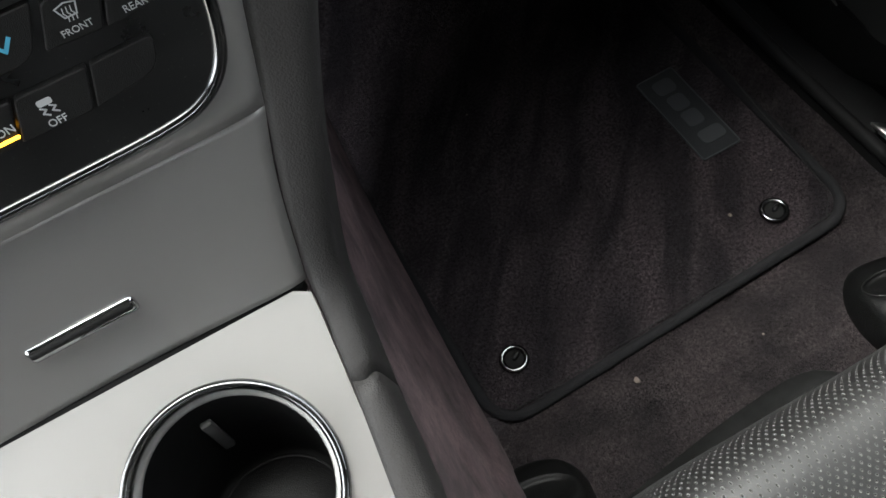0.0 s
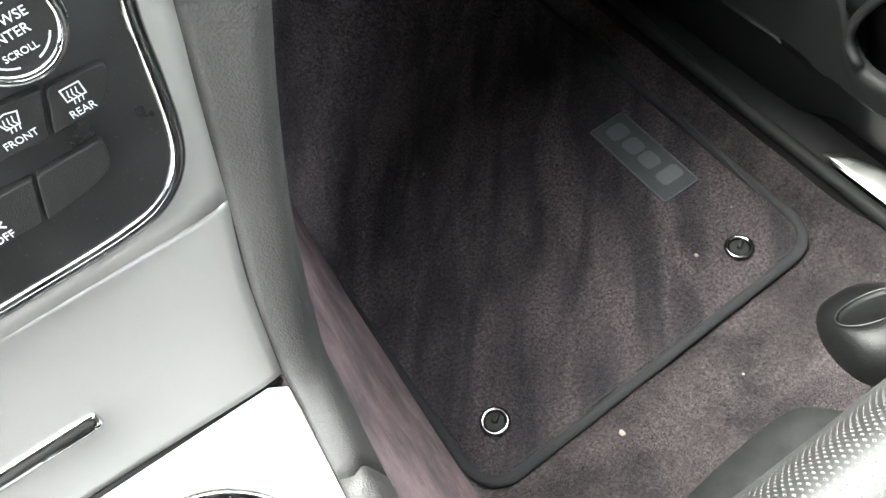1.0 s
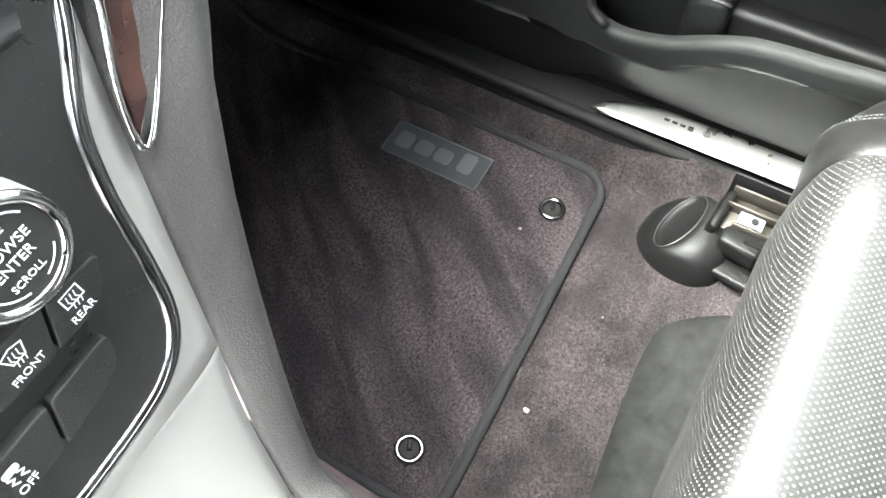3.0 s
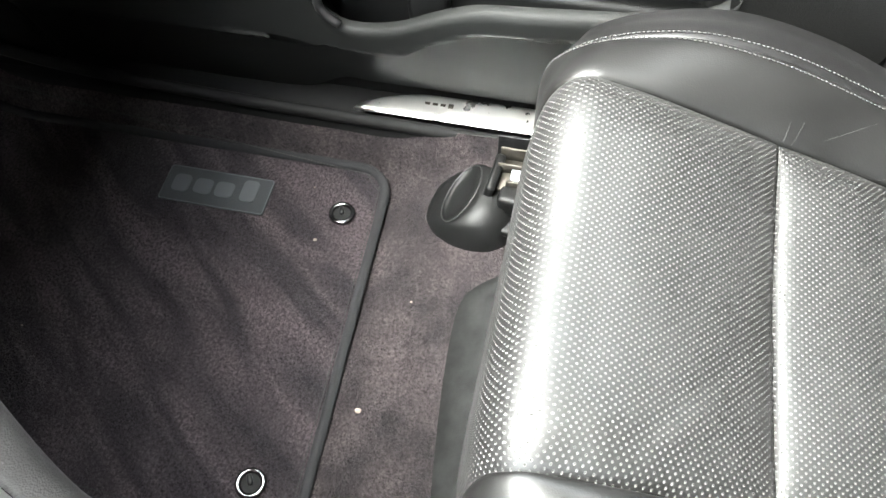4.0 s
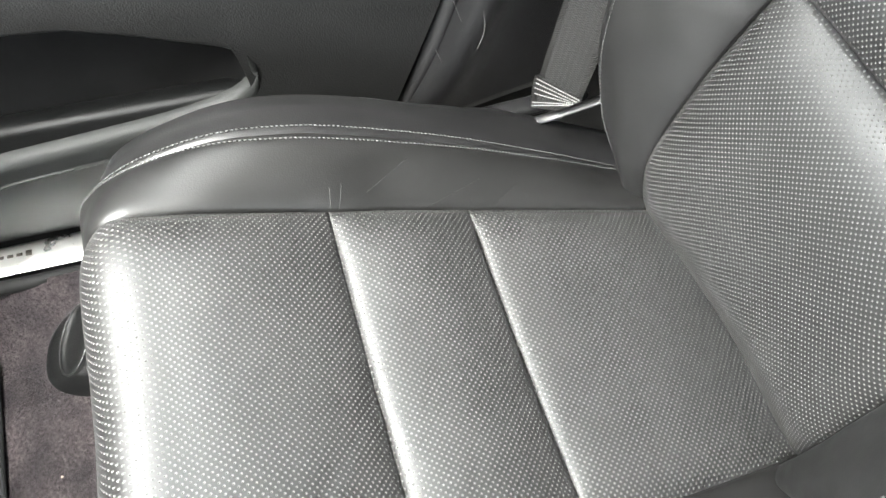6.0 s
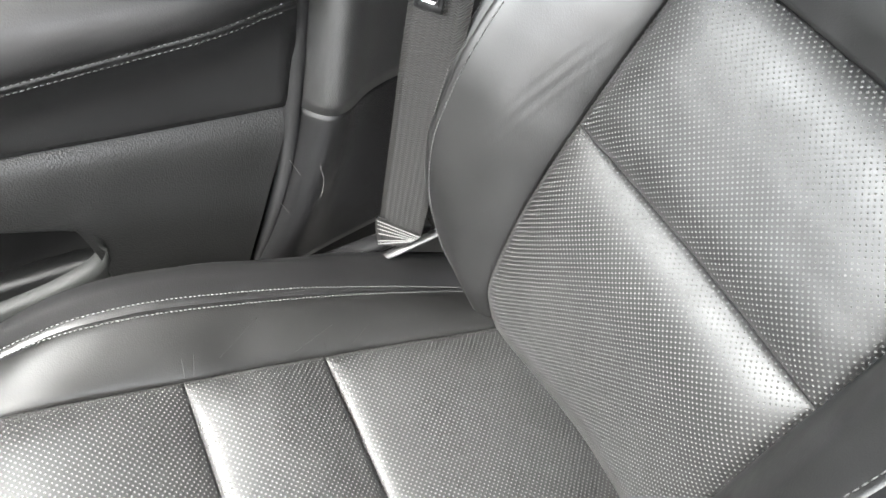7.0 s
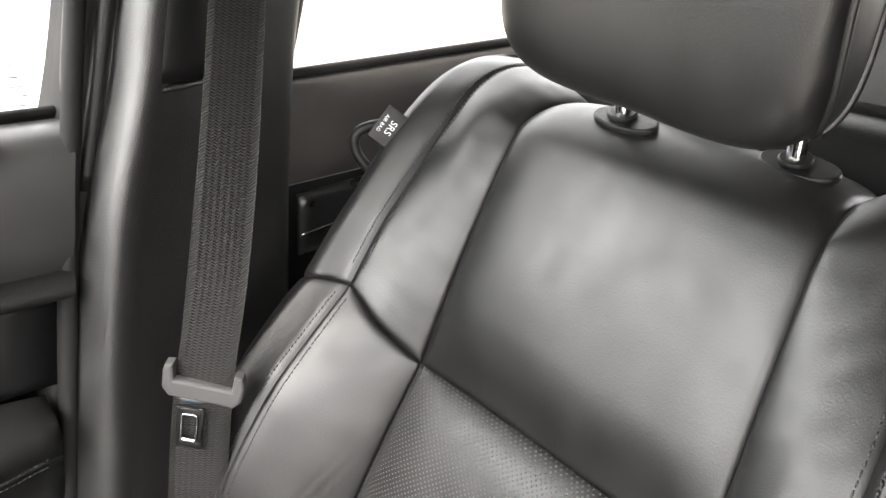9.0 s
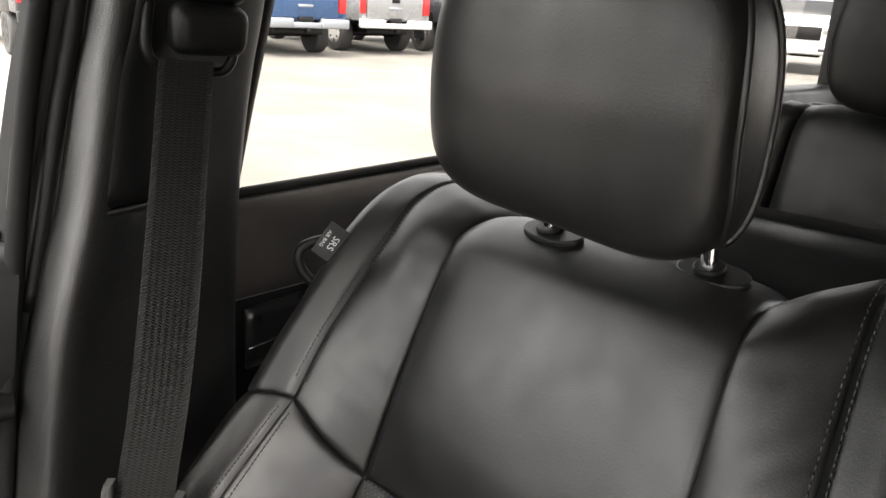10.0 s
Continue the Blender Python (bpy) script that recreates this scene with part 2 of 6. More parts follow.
def glass_mat(name="window_glass", clear=(0.9, 0.92, 0.9)):
    m = bpy.data.materials.new(name)
    m.use_nodes = True
    t = m.node_tree
    t.nodes.remove(t.nodes["Principled BSDF"])
    g, tr, mx, fr = (t.nodes.new("ShaderNode" + k) for k in ("BsdfGlossy", "BsdfTransparent", "MixShader", "Fresnel"))
    g.inputs["Roughness"].default_value = 0.02
    tr.inputs[0].default_value = (*clear, 1)
    t.links.new(fr.outputs[0], mx.inputs[0])
    t.links.new(tr.outputs[0], mx.inputs[1])
    t.links.new(g.outputs[0], mx.inputs[2])
    t.links.new(mx.outputs[0], t.nodes["Material Output"].inputs[0])
    return m


GLASS = glass_mat()
SCREEN_GLASS = glass_mat("windscreen_glass", (0.65, 0.665, 0.66))
TINTED = glass_mat("tinted_glass", (0.54, 0.54, 0.525))
HEADLINER = Mat("headliner_cloth", (0.12, 0.12, 0.118), 0.95).vary(30.0, 0.06).m
CONCRETE = Mat("pale_concrete", (0.34, 0.31, 0.27), 0.9)
CONCRETE.tint(CONCRETE.mix(CONCRETE.ramp(CONCRETE.noise(0.7, 6.0), (0, 0, 0), (1, 1, 1), 0.4, 0.65), (0.122, 0.114, 0.101), (0.162, 0.153, 0.138)))
CONCRETE = CONCRETE.m
TYRE = Mat("tyre_rubber", (0.03, 0.03, 0.03), 0.8).vary(3.0, 0.2).m
TAIL_RED = Mat("tail_lamp_red", (0.55, 0.02, 0.02), 0.2).m
DARK_GLASS = Mat("dark_tinted_glass", (0.015, 0.017, 0.018), 0.06, 0.0, 0.6).m


def paint(name, colour, metal=0.3):
    m = Mat(name, colour, 0.25, metal, 0.5).gloss(2.0, -0.05, 0.1)
    m.p.inputs["Coat Weight"].default_value = 0.6
    m.p.inputs["Coat Roughness"].default_value = 0.05
    return m.m


PAINT_BLUE = paint("blue_paint", (0.025, 0.065, 0.15))
PAINT_SILVER = paint("silver_truck_paint", (0.22, 0.225, 0.23))
PAINT_DARK = paint("dark_truck_paint", (0.03, 0.03, 0.035))
PAINT_WHITE = paint("white_truck_paint", (0.5, 0.5, 0.5), 0.0)
GREY_METAL = Mat("grey_bumper", (0.3, 0.32, 0.35), 0.4, 0.6).m

# ---- shape helpers ----


def V(*a):
    return Vector(a)


def curve(pts, n):
    """n + 1 points along a smooth line through the control points, evenly spaced."""
    p = [Vector(q) for q in pts]
    if len(p) == 2:
        return [p[0].lerp(p[1], k / n) for k in range(n + 1)]
    dense = []
    for i in range(len(p) - 1):
        a, b = p[max(i - 1, 0)], p[min(i + 2, len(p) - 1)]
        for k in range(12):
            t = k / 12
            dense.append(0.5 * (2 * p[i] + (p[i + 1] - a) * t + (2 * a - 5 * p[i] + 4 * p[i + 1] - b) * t * t + (3 * p[i] - a - 3 * p[i + 1] + b) * t ** 3))
    dense.append(p[-1])
    d = [0.0]
    for a, b in zip(dense, dense[1:]):
        d.append(d[-1] + (b - a).length)
    out, j = [], 0
    for k in range(n + 1):
        s = d[-1] * k / n
        while j < len(dense) - 2 and d[j + 1] < s:
            j += 1
        out.append(dense[j].lerp(dense[j + 1], (s - d[j]) / max(d[j + 1] - d[j], 1e-9)))
    return out


def mesh(name, verts, faces, smooth=True, uvs=None):
    me = bpy.data.meshes.new(name)
    me.from_pydata([tuple(v) for v in verts], [], faces)
    if smooth:
        me.polygons.foreach_set("use_smooth", [True] * len(me.polygons))
    if uvs is not None:
        layer = me.uv_layers.new(name="UVMap")
        for loop in me.loops:
            layer.data[loop.index].uv = uvs[loop.vertex_index]
    me.update()
    return me


def part(name, me, material, parent=None, label=""):
    """Links a mesh (or a bmesh) as one object under a thing or a part."""
    if isinstance(me, bmesh.types.BMesh):
        bm, me = me, bpy.data.meshes.new(name)
        bm.to_mesh(me)
        bm.free()
    me.materials.clear()
    me.materials.append(material)
    ob = new(name, me)
    if parent is not None:
        ob.parent = parent
        ob.matrix_parent_inverse = parent.matrix_basis.inverted()
    if label:
        ob["label"] = label
    return ob


def thing(name, at, label, category, group="", kind=""):
    ob = new(name)
    ob.empty_display_size = 0.02
    ob.location = at
    return tagged(ob, label, category, group, kind)


def rbox(size, r=0.003, seg=2, m=None):
    """A box with rounded edges, as a bmesh."""
    bm = bmesh.new()
    bmesh.ops.create_cube(bm, size=1.0, matrix=Matrix.Diagonal((*size, 1)))
    r = min(r, min(size) * 0.49)
    bmesh.ops.bevel(bm, geom=bm.edges[:], offset=r, segments=seg, profile=0.5, affect="EDGES")
    for f in bm.faces:
        f.smooth = True
    if m is not None:
        bm.transform(m)
    return bm


def join(*bms):
    out = bms[0]
    for b in bms[1:]:
        me = bpy.data.meshes.new("tmp")
        b.to_mesh(me)
        b.free()
        out.from_mesh(me)
        bpy.data.meshes.remove(me)
    return out


def cylinder(r, h, n=32, bevel=0.0, m=None, r2=None):
    bm = bmesh.new()
    bmesh.ops.create_cone(bm, cap_ends=True, segments=n, radius1=r, radius2=r if r2 is None else r2, depth=h)
    if bevel:
        bmesh.ops.bevel(bm, geom=[e for e in bm.edges if not e.is_manifold or len([f for f in e.link_faces if len(f.verts) > 4]) == 1], offset=bevel, segments=2, profile=0.5, affect="EDGES")
    for f in bm.faces:
        f.smooth = len(f.verts) == 4
    if m is not None:
        bm.transform(m)
    return bm


def tube(path, r, n=8, closed=False, flat=1.0):
    """A round bar along a line of points; flat squashes it."""
    pts = [Vector(p) for p in path]
    verts, faces, N = [], [], len(pts)
    ref = None
    for i, p in enumerate(pts):
        a = pts[(i - 1) % N] if closed or i else pts[0]
        b = pts[(i + 1) % N] if closed or i < N - 1 else pts[-1]
        d = (b - a).normalized()
        if ref is None:
            ref = d.orthogonal().normalized()
            up = V(0, 0, 1)
            if abs(d.dot(up)) < 0.9:
                ref = (up - d * up.dot(d)).normalized()
        ref = (ref - d * ref.dot(d)).normalized()
        side = d.cross(ref)
        rr = r[i] if isinstance(r, (list, tuple)) else r
        for k in range(n):
            t = 2 * math.pi * k / n
            verts.append(p + ref * (math.cos(t) * rr * flat) + side * (math.sin(t) * rr))
    for i in range(N if closed else N - 1):
        for k in range(n):
            a, b = i * n + k, i * n + (k + 1) % n
            c, d = ((i + 1) % N) * n + k, ((i + 1) % N) * n + (k + 1) % n
            faces.append((a, b, d, c))
    if not closed:
        faces += [tuple(range(n - 1, -1, -1)), tuple((N - 1) * n + k for k in range(n))]
    return verts, faces


def rod(name, path, r, material, parent=None, n=8, closed=False, flat=1.0, label=""):
    v, f = tube(path, r, n, closed, flat)
    return part(name, mesh(name, v, f), material, parent, label)


def panel(name, rails, material, parent=None, out=(0, 0, 1), h=0.008, nu=14, nv=44, ku=4.0, kv=0.0, skirt=0.012, rough=0.0, label="", bulge=None):
    """A padded panel stretched over rails (lines of control points), puffed by h between its seams, with turned-in edges.
    Gives the object and a function for points on it."""
    rows = [curve(r, nv) for r in rails]
    base = [curve([r[j] for r in rows], nu) for j in range(nv + 1)]
    P = [[base[j][i] for i in range(nu + 1)] for j in range(nv + 1)]
    out = Vector(out)

    def normals(P):
        N = []
        for j in range(nv + 1):
            row = []
            for i in range(nu + 1):
                du = P[j][min(i + 1, nu)] - P[j][max(i - 1, 0)]
                dv = P[min(j + 1, nv)][i] - P[max(j - 1, 0)][i]
                n = du.cross(dv)
                row.append(n.normalized() if n.length > 1e-12 else out.normalized())
            N.append(row)
        return N

    N = normals(P)
    mean = sum((n for row in N for n in row), V(0, 0, 0))
    flip = mean.dot(out) < 0
    s = -1 if flip else 1
    for j in range(nv + 1):
        for i in range(nu + 1):
            u, v = i / nu, j / nv
            pu = 1 - abs(2 * u - 1) ** ku if ku else 1.0
            pv = 1 - abs(2 * v - 1) ** kv if kv else 1.0
            k = h * pu * pv
            if bulge is not None:
                k += bulge(u, v)
            if rough:
                k += rough * pu * noise.noise(P[j][i] * 14.0)
            P[j][i] = P[j][i] + N[j][i] * (k * s)
    verts = [p for row in P for p in row]
    W = nu + 1
    uvs = []
    for j in range(nv + 1):
        a = 0.0
        for i in range(nu + 1):
            if i:
                a += (base[j][i] - base[j][i - 1]).length
            uvs.append([a, 0.0])
        for i in range(nu + 1):
            uvs[j * W + i][0] -= a / 2
    for i in range(nu + 1):
        mid = 0.0
        for j in range(1, nv + 1):
            mid += (base[j][nu // 2] - base[j - 1][nu // 2]).length
            uvs[j * W + i][1] = mid
    faces = []
    for j in range(nv):
        for i in range(nu):
            q = (j * W + i, j * W + i + 1, (j + 1) * W + i + 1, (j + 1) * W + i)
            faces.append(q[::-1] if flip else q)
    if skirt:
        ring = [(0, i) for i in range(nu)] + [(j, nu) for j in range(nv)] + [(nv, i) for i in range(nu, 0, -1)] + [(j, 0) for j in range(nv, 0, -1)]
        start = len(verts)
        for j, i in ring:
            verts.append(P[j][i] - N[j][i] * (skirt * s))
            uvs.append(uvs[j * W + i])
        R = len(ring)
        for k in range(R):
            a, b = ring[k], ring[(k + 1) % R]
            q = (a[0] * W + a[1], start + k, start + (k + 1) % R, b[0] * W + b[1])
            faces.append(q[::-1] if flip else q)
    ob = part(name, mesh(name, verts, faces, True, uvs), material, parent, label)

    def at(u, v, lift=0.0):
        x, y = min(max(u, 0), 1) * nu, min(max(v, 0), 1) * nv
        i, j = min(int(x), nu - 1), min(int(y), nv - 1)
        fx, fy = x - i, y - j
        q = P[j][i].lerp(P[j][i + 1], fx).lerp(P[j + 1][i].lerp(P[j + 1][i + 1], fx), fy)
        return q + N[j][i] * (s * lift)

    return ob, at


def stitches(name, at, u, v0, v1, material, parent, pitch=0.0042, length=0.0032, width=0.0008, lift=0.0009):
    """A row of single stitches along a panel at u."""
    pts = [at(u, v0 + (v1 - v0) * k / 200, lift) for k in range(201)]
    return stitch_line(name, pts, material, parent, pitch, length, width)


def stitch_line(name, pts, material, parent, pitch=0.0042, length=0.0028, width=0.0007):
    total = sum((b - a).length for a, b in zip(pts, pts[1:]))
    n = max(2, int(total / pitch))
    line = curve(pts[::4] if len(pts) > 40 else pts, n)
    verts, faces = [], []
    for a, b in zip(line, line[1:]):
        d = (b - a)
        if d.length < 1e-6:
            continue
        d = d.normalized()
        s = d.orthogonal().normalized()
        t = d.cross(s)
        c = (a + b) / 2
        k = len(verts)
        for e, w in ((-0.5, 0.6), (0.0, 1.0), (0.5, 0.6)):
            for x, y in ((1, 0), (0, 1), (-1, 0), (0, -1)):
                verts.append(c + d * (length * e) + (s * x + t * y) * (width * w))
        for i in (0, 4):
            for q in range(4):
                faces.append((k + i + q, k + i + (q + 1) % 4, k + i + 4 + (q + 1) % 4, k + i + 4 + q))
        faces += [(k + 3, k + 2, k + 1, k), (k + 8, k + 9, k + 10, k + 11)]
    ob = part(name, mesh(name, verts, faces), material, parent)
    ob["kind"] = "stuff"
    return ob


def flat_shape(outline, depth, m=None, bevel=0.0):
    """A flat outline (x, y) raised by depth, as a bmesh."""
    bm = bmesh.new()
    vs = [bm.verts.new((x, y, 0)) for x, y in outline]
    f = bm.faces.new(vs)
    f.normal_update()
    if f.normal.z < 0:
        f.normal_flip()
    top = bmesh.ops.extrude_face_region(bm, geom=[f])
    up = [g for g in top["geom"] if isinstance(g, bmesh.types.BMVert)]
    bmesh.ops.translate(bm, verts=up, vec=(0, 0, depth))
    bmesh.ops.recalc_face_normals(bm, faces=bm.faces[:])
    if bevel:
        ups = set(up)
        bmesh.ops.bevel(bm, geom=[e for e in bm.edges if e.verts[0] in ups and e.verts[1] in ups], offset=bevel, segments=2, profile=0.5, affect="EDGES")
    if m is not None:
        bm.transform(m)
    return bm


def rounded(w, h, r, n=6):
    """The outline of a rectangle with round corners."""
    out = []
    for cx, cy, a in ((w / 2 - r, h / 2 - r, 0), (-w / 2 + r, h / 2 - r, 90), (-w / 2 + r, -h / 2 + r, 180), (w / 2 - r, -h / 2 + r, 270)):
        for k in range(n + 1):
            t = radians(a + 90 * k / n)
            out.append((cx + r * math.cos(t), cy + r * math.sin(t)))
    return out


def lettering(name, text, size, m, material, parent, depth=0.0002):
    """Printed words as a thin mesh."""
    c = bpy.data.curves.new(name, "FONT")
    c.body, c.size, c.align_x, c.align_y, c.extrude = text, size, "CENTER", "CENTER", depth
    c.resolution_u = 3
    tmp = new("tmp", c)
    me = bpy.data.meshes.new_from_object(tmp)
    bpy.data.objects.remove(tmp)
    bpy.data.curves.remove(c)
    me.transform(m)
    return part(name, me, material, parent)

# ---- setting: floor, walls, roof of the cabin ----
XC = 0.367          # middle of the passenger seat
CX = -0.033         # middle of the car


def floor_height(x, y):
    z = -0.010
    k = min(max((0.235 - y) / 0.11, 0), 1)
    z += 0.026 * k * k * (3 - 2 * k)
    k = min(max((y - 0.74) / 0.3, 0), 1)
    z += 0.42 * k * k
    k = min(max((x - 0.66) / 0.05, 0), 1)
    z += 0.044 * k * k * (3 - 2 * k)
    k = min(max((0.185 - x) / 0.06, 0), 1)
    z += 0.02 * k * k
    return z + 0.0035 * noise.noise(V(x * 13, y * 13, 0.3)) + 0.0015 * noise.noise(V(x * 50, y * 50, 0.7))


def grid_sheet(x0, x1, y0, y1, nx, ny, height):
    verts = [V(x0 + (x1 - x0) * i / nx, y0 + (y1 - y0) * j / ny, 0) for j in range(ny + 1) for i in range(nx + 1)]
    for v in verts:
        v.z = height(v.x, v.y)
    W = nx + 1
    faces = [(j * W + i, j * W + i + 1, (j + 1) * W + i + 1, (j + 1) * W + i) for j in range(ny) for i in range(nx)]
    return verts, faces


v, f = grid_sheet(0.1, 0.7025, -0.6, 1.05, 90, 200, floor_height)
tagged(part("floor", mesh("floor", v, f), CARPET), "charcoal pile carpet moulded over the cabin floor", "floor", kind="structure")
v, f = grid_sheet(-0.75, 0.715, -2.4, -0.6, 20, 30, lambda x, y: 0.01)
tagged(part("floor_rear", mesh("floor_rear", v, f), CARPET), "charcoal carpet behind the front seats", "floor", kind="structure")
v, f = grid_sheet(-0.79, 0.1, -0.6, 1.05, 20, 30, lambda x, y: 0.0)
tagged(part("floor_driver", mesh("floor_driver", v, f), CARPET), "charcoal carpet on the other side of the tunnel", "floor", kind="structure")


def wall_box(name, x0, x1, y0, y1, z0, z1, material, label, r=0.01):
    bm = rbox((x1 - x0, y1 - y0, z1 - z0), r, 2, Matrix.Translation(((x0 + x1) / 2, (y0 + y1) / 2, (z0 + z1) / 2)))
    return tagged(part(name, bm, material), label, "car wall", kind="structure")


# roof with head lining, rear and front bulkheads, far-side walls added to cut light
wall_box("ceiling", -0.80, 0.80, -2.3, 0.12, 1.33, 1.37, HEADLINER, "dark grey cloth head lining under the roof")
wall_box("wall_front", -0.85, 0.85, 0.98, 1.02, -0.1, 0.86, MATT, "black bulkhead ahead of the footwell")
# three unseen blockers that leave one gap for light from the far side
wall_box("wall_left_rear_block", -0.84, -0.79, -2.4, -0.35, -0.15, 1.33, PLASTIC, "plain black wall, added unseen to block light from the far rear")
wall_box("wall_left_high_block", -0.84, -0.79, -0.35, 1.0, 1.16, 1.33, PLASTIC, "plain black strip, added unseen to block high light from the far side")
wall_box("wall_left_low_block", -0.84, -0.79, -0.35, 1.0, -0.15, 0.34, PLASTIC, "plain black strip, added unseen to block low light from the far side")
wall_box("wall_kick", 0.715, 0.80, 0.72, 1.0, -0.15, 0.52, MATT, "black kick panel at the side of the footwell")
wall_box("wall_kick_lower", 0.762, 0.80, 0.50, 0.73, -0.15, 0.345, MATT, "black lower kick panel beside the sill")
wall_box("wall_right_inner", 0.766, 0.80, -1.5, 0.5, -0.15, 0.24, PLASTIC, "black inner sill panel")
wall_box("wall_rear", -0.8, 0.8, -2.42, -2.37, -0.1, 0.9, PLASTIC, "black inner panel of the tailgate")
wall_box("wall_right_outer", 0.80, 0.86, -2.4, 1.0, -0.15, 0.80, PAINT_WHITE, "outer skin of the near doors")
wall_box("pillar_c", 0.73, 0.83, -1.72, -1.42, 0.80, 1.35, PLASTIC, "black rear roof pillar")
wall_box("pillar_d", 0.70, 0.80, -2.4, -2.14, 0.80, 1.35, PLASTIC, "black rearmost roof pillar")
wall_box("wall_right_rear_quarter", 0.73, 0.80, -2.4, -1.42, 0.0, 0.945, PLASTIC, "black load space side panel under the quarter window")
rod("pillar_a", [(0.74, 0.12, 1.34), (0.76, 0.5, 1.12), (0.78, 0.86, 0.88)], 0.045, PLASTIC)
tagged(bpy.data.objects["pillar_a"], "black windscreen pillar", "car pillar", kind="structure")
rod("pillar_a_far", [(-0.78, 0.12, 1.34), (-0.80, 0.5, 1.12), (-0.82, 0.86, 0.88)], 0.045, PLASTIC)
tagged(bpy.data.objects["pillar_a_far"], "black windscreen pillar on the far side", "car pillar", kind="structure")

# ---- dashboard over the footwell ----
dash = thing("dashboard", (0.47, 0.7, 0.45), "black padded dashboard above the dark footwell", "dashboard")
panel("top_pad", [[(0.20, 0.47, 0.80), (0.5, 0.45, 0.80), (0.79, 0.47, 0.80)], [(0.20, 0.60, 0.87), (0.5, 0.58, 0.88), (0.79, 0.6, 0.87)], [(0.2, 0.98, 0.88), (0.5, 0.98, 0.89), (0.79, 0.98, 0.88)]], PLASTIC, dash, (0, -0.3, 1), 0.004, 12, 24, skirt=0.01)
panel("glovebox_door", [[(0.19, 0.45, 0.53), (0.5, 0.44, 0.53), (0.75, 0.45, 0.53)], [(0.19, 0.45, 0.62), (0.5, 0.43, 0.62), (0.76, 0.45, 0.62)], [(0.19, 0.47, 0.79), (0.5, 0.45, 0.79), (0.78, 0.47, 0.79)]], PLASTIC, dash, (0, -1, 0), 0.006, 10, 24)
part("lower_trim", rbox((0.58, 0.52, 0.02), 0.006, 2, Matrix.Translation((0.48, 0.71, 0.522))), PLASTIC_SMOOTH, dash)
part("dash_core", rbox((1.0, 0.4, 0.38), 0.02, 2, Matrix.Translation((-0.32, 0.78, 0.66))), PLASTIC, dash)

def tufts(name, x0, x1, y0, y1, pitch, height, material, parent, seed, inside=None):
    """Short yarn ends standing in the pile, leaning as it was brushed."""
    rnd = random.Random(seed)
    verts, faces = [], []
    for j in range(int((y1 - y0) / pitch)):
        for i in range(int((x1 - x0) / pitch)):
            x, y = x0 + (i + rnd.random()) * pitch, y0 + (j + rnd.random()) * pitch
            if inside is not None and not inside(x, y):
                continue
            z = height(x, y)
            lean = 6.28 * noise.noise(V(x * 7, y * 7, seed))
            t = lean + rnd.uniform(-0.9, 0.9)
            dx, dy = math.cos(t), math.sin(t)
            w, l, h = rnd.uniform(0.0004, 0.0008), rnd.uniform(0.001, 0.0026), rnd.uniform(0.0008, 0.0020)
            k = len(verts)
            verts += [V(x - dy * w, y + dx * w, z - 0.0006), V(x + dy * w, y - dx * w, z - 0.0006), V(x + dx * l, y + dy * l, z + h)]
            faces.append((k, k + 1, k + 2))
    ob = part(name, mesh(name, verts, faces, False), material, parent)
    ob["kind"] = "stuff"
    return ob


tufts("carpet_yarn", 0.15, 0.692, 0.04, 0.235, 0.0022, floor_height, TUFT, bpy.data.objects["floor"], 3)
tufts("carpet_yarn", 0.66, 0.692, 0.235, 0.62, 0.0022, floor_height, TUFT, bpy.data.objects["floor"], 5)

# ---- floor mat ----
MX0, MX1, MY0, MY1 = 0.170, 0.668, 0.213, 0.93
mat_thing = thing("floor_mat", ((MX0 + MX1) / 2, 0.5, 0.0), "dark charcoal carpet floor mat with bound edges", "floor mat")


def mat_outline(inset, n=10, r=0.045):
    w, h = MX1 - MX0 - 2 * inset, MY1 - MY0 - 2 * inset
    o = rounded(w, h, max(r - inset, 0.01), n)
    return [((MX0 + MX1) / 2 + x, (MY0 + MY1) / 2 + y) for x, y in o]


def skew(x, y):
    """The mat's rear edge lies a little askew."""
    return y - 0.018 * (MX1 - x) / (MX1 - MX0) * max(0.0, 1 - (y - MY0) / 0.35)


def mat_height(x, y):
    return 0.0015 * noise.noise(V(x * 9, y * 9, 2.0)) + 0.42 * max(0.0, (y - 0.745) / 0.3) ** 2


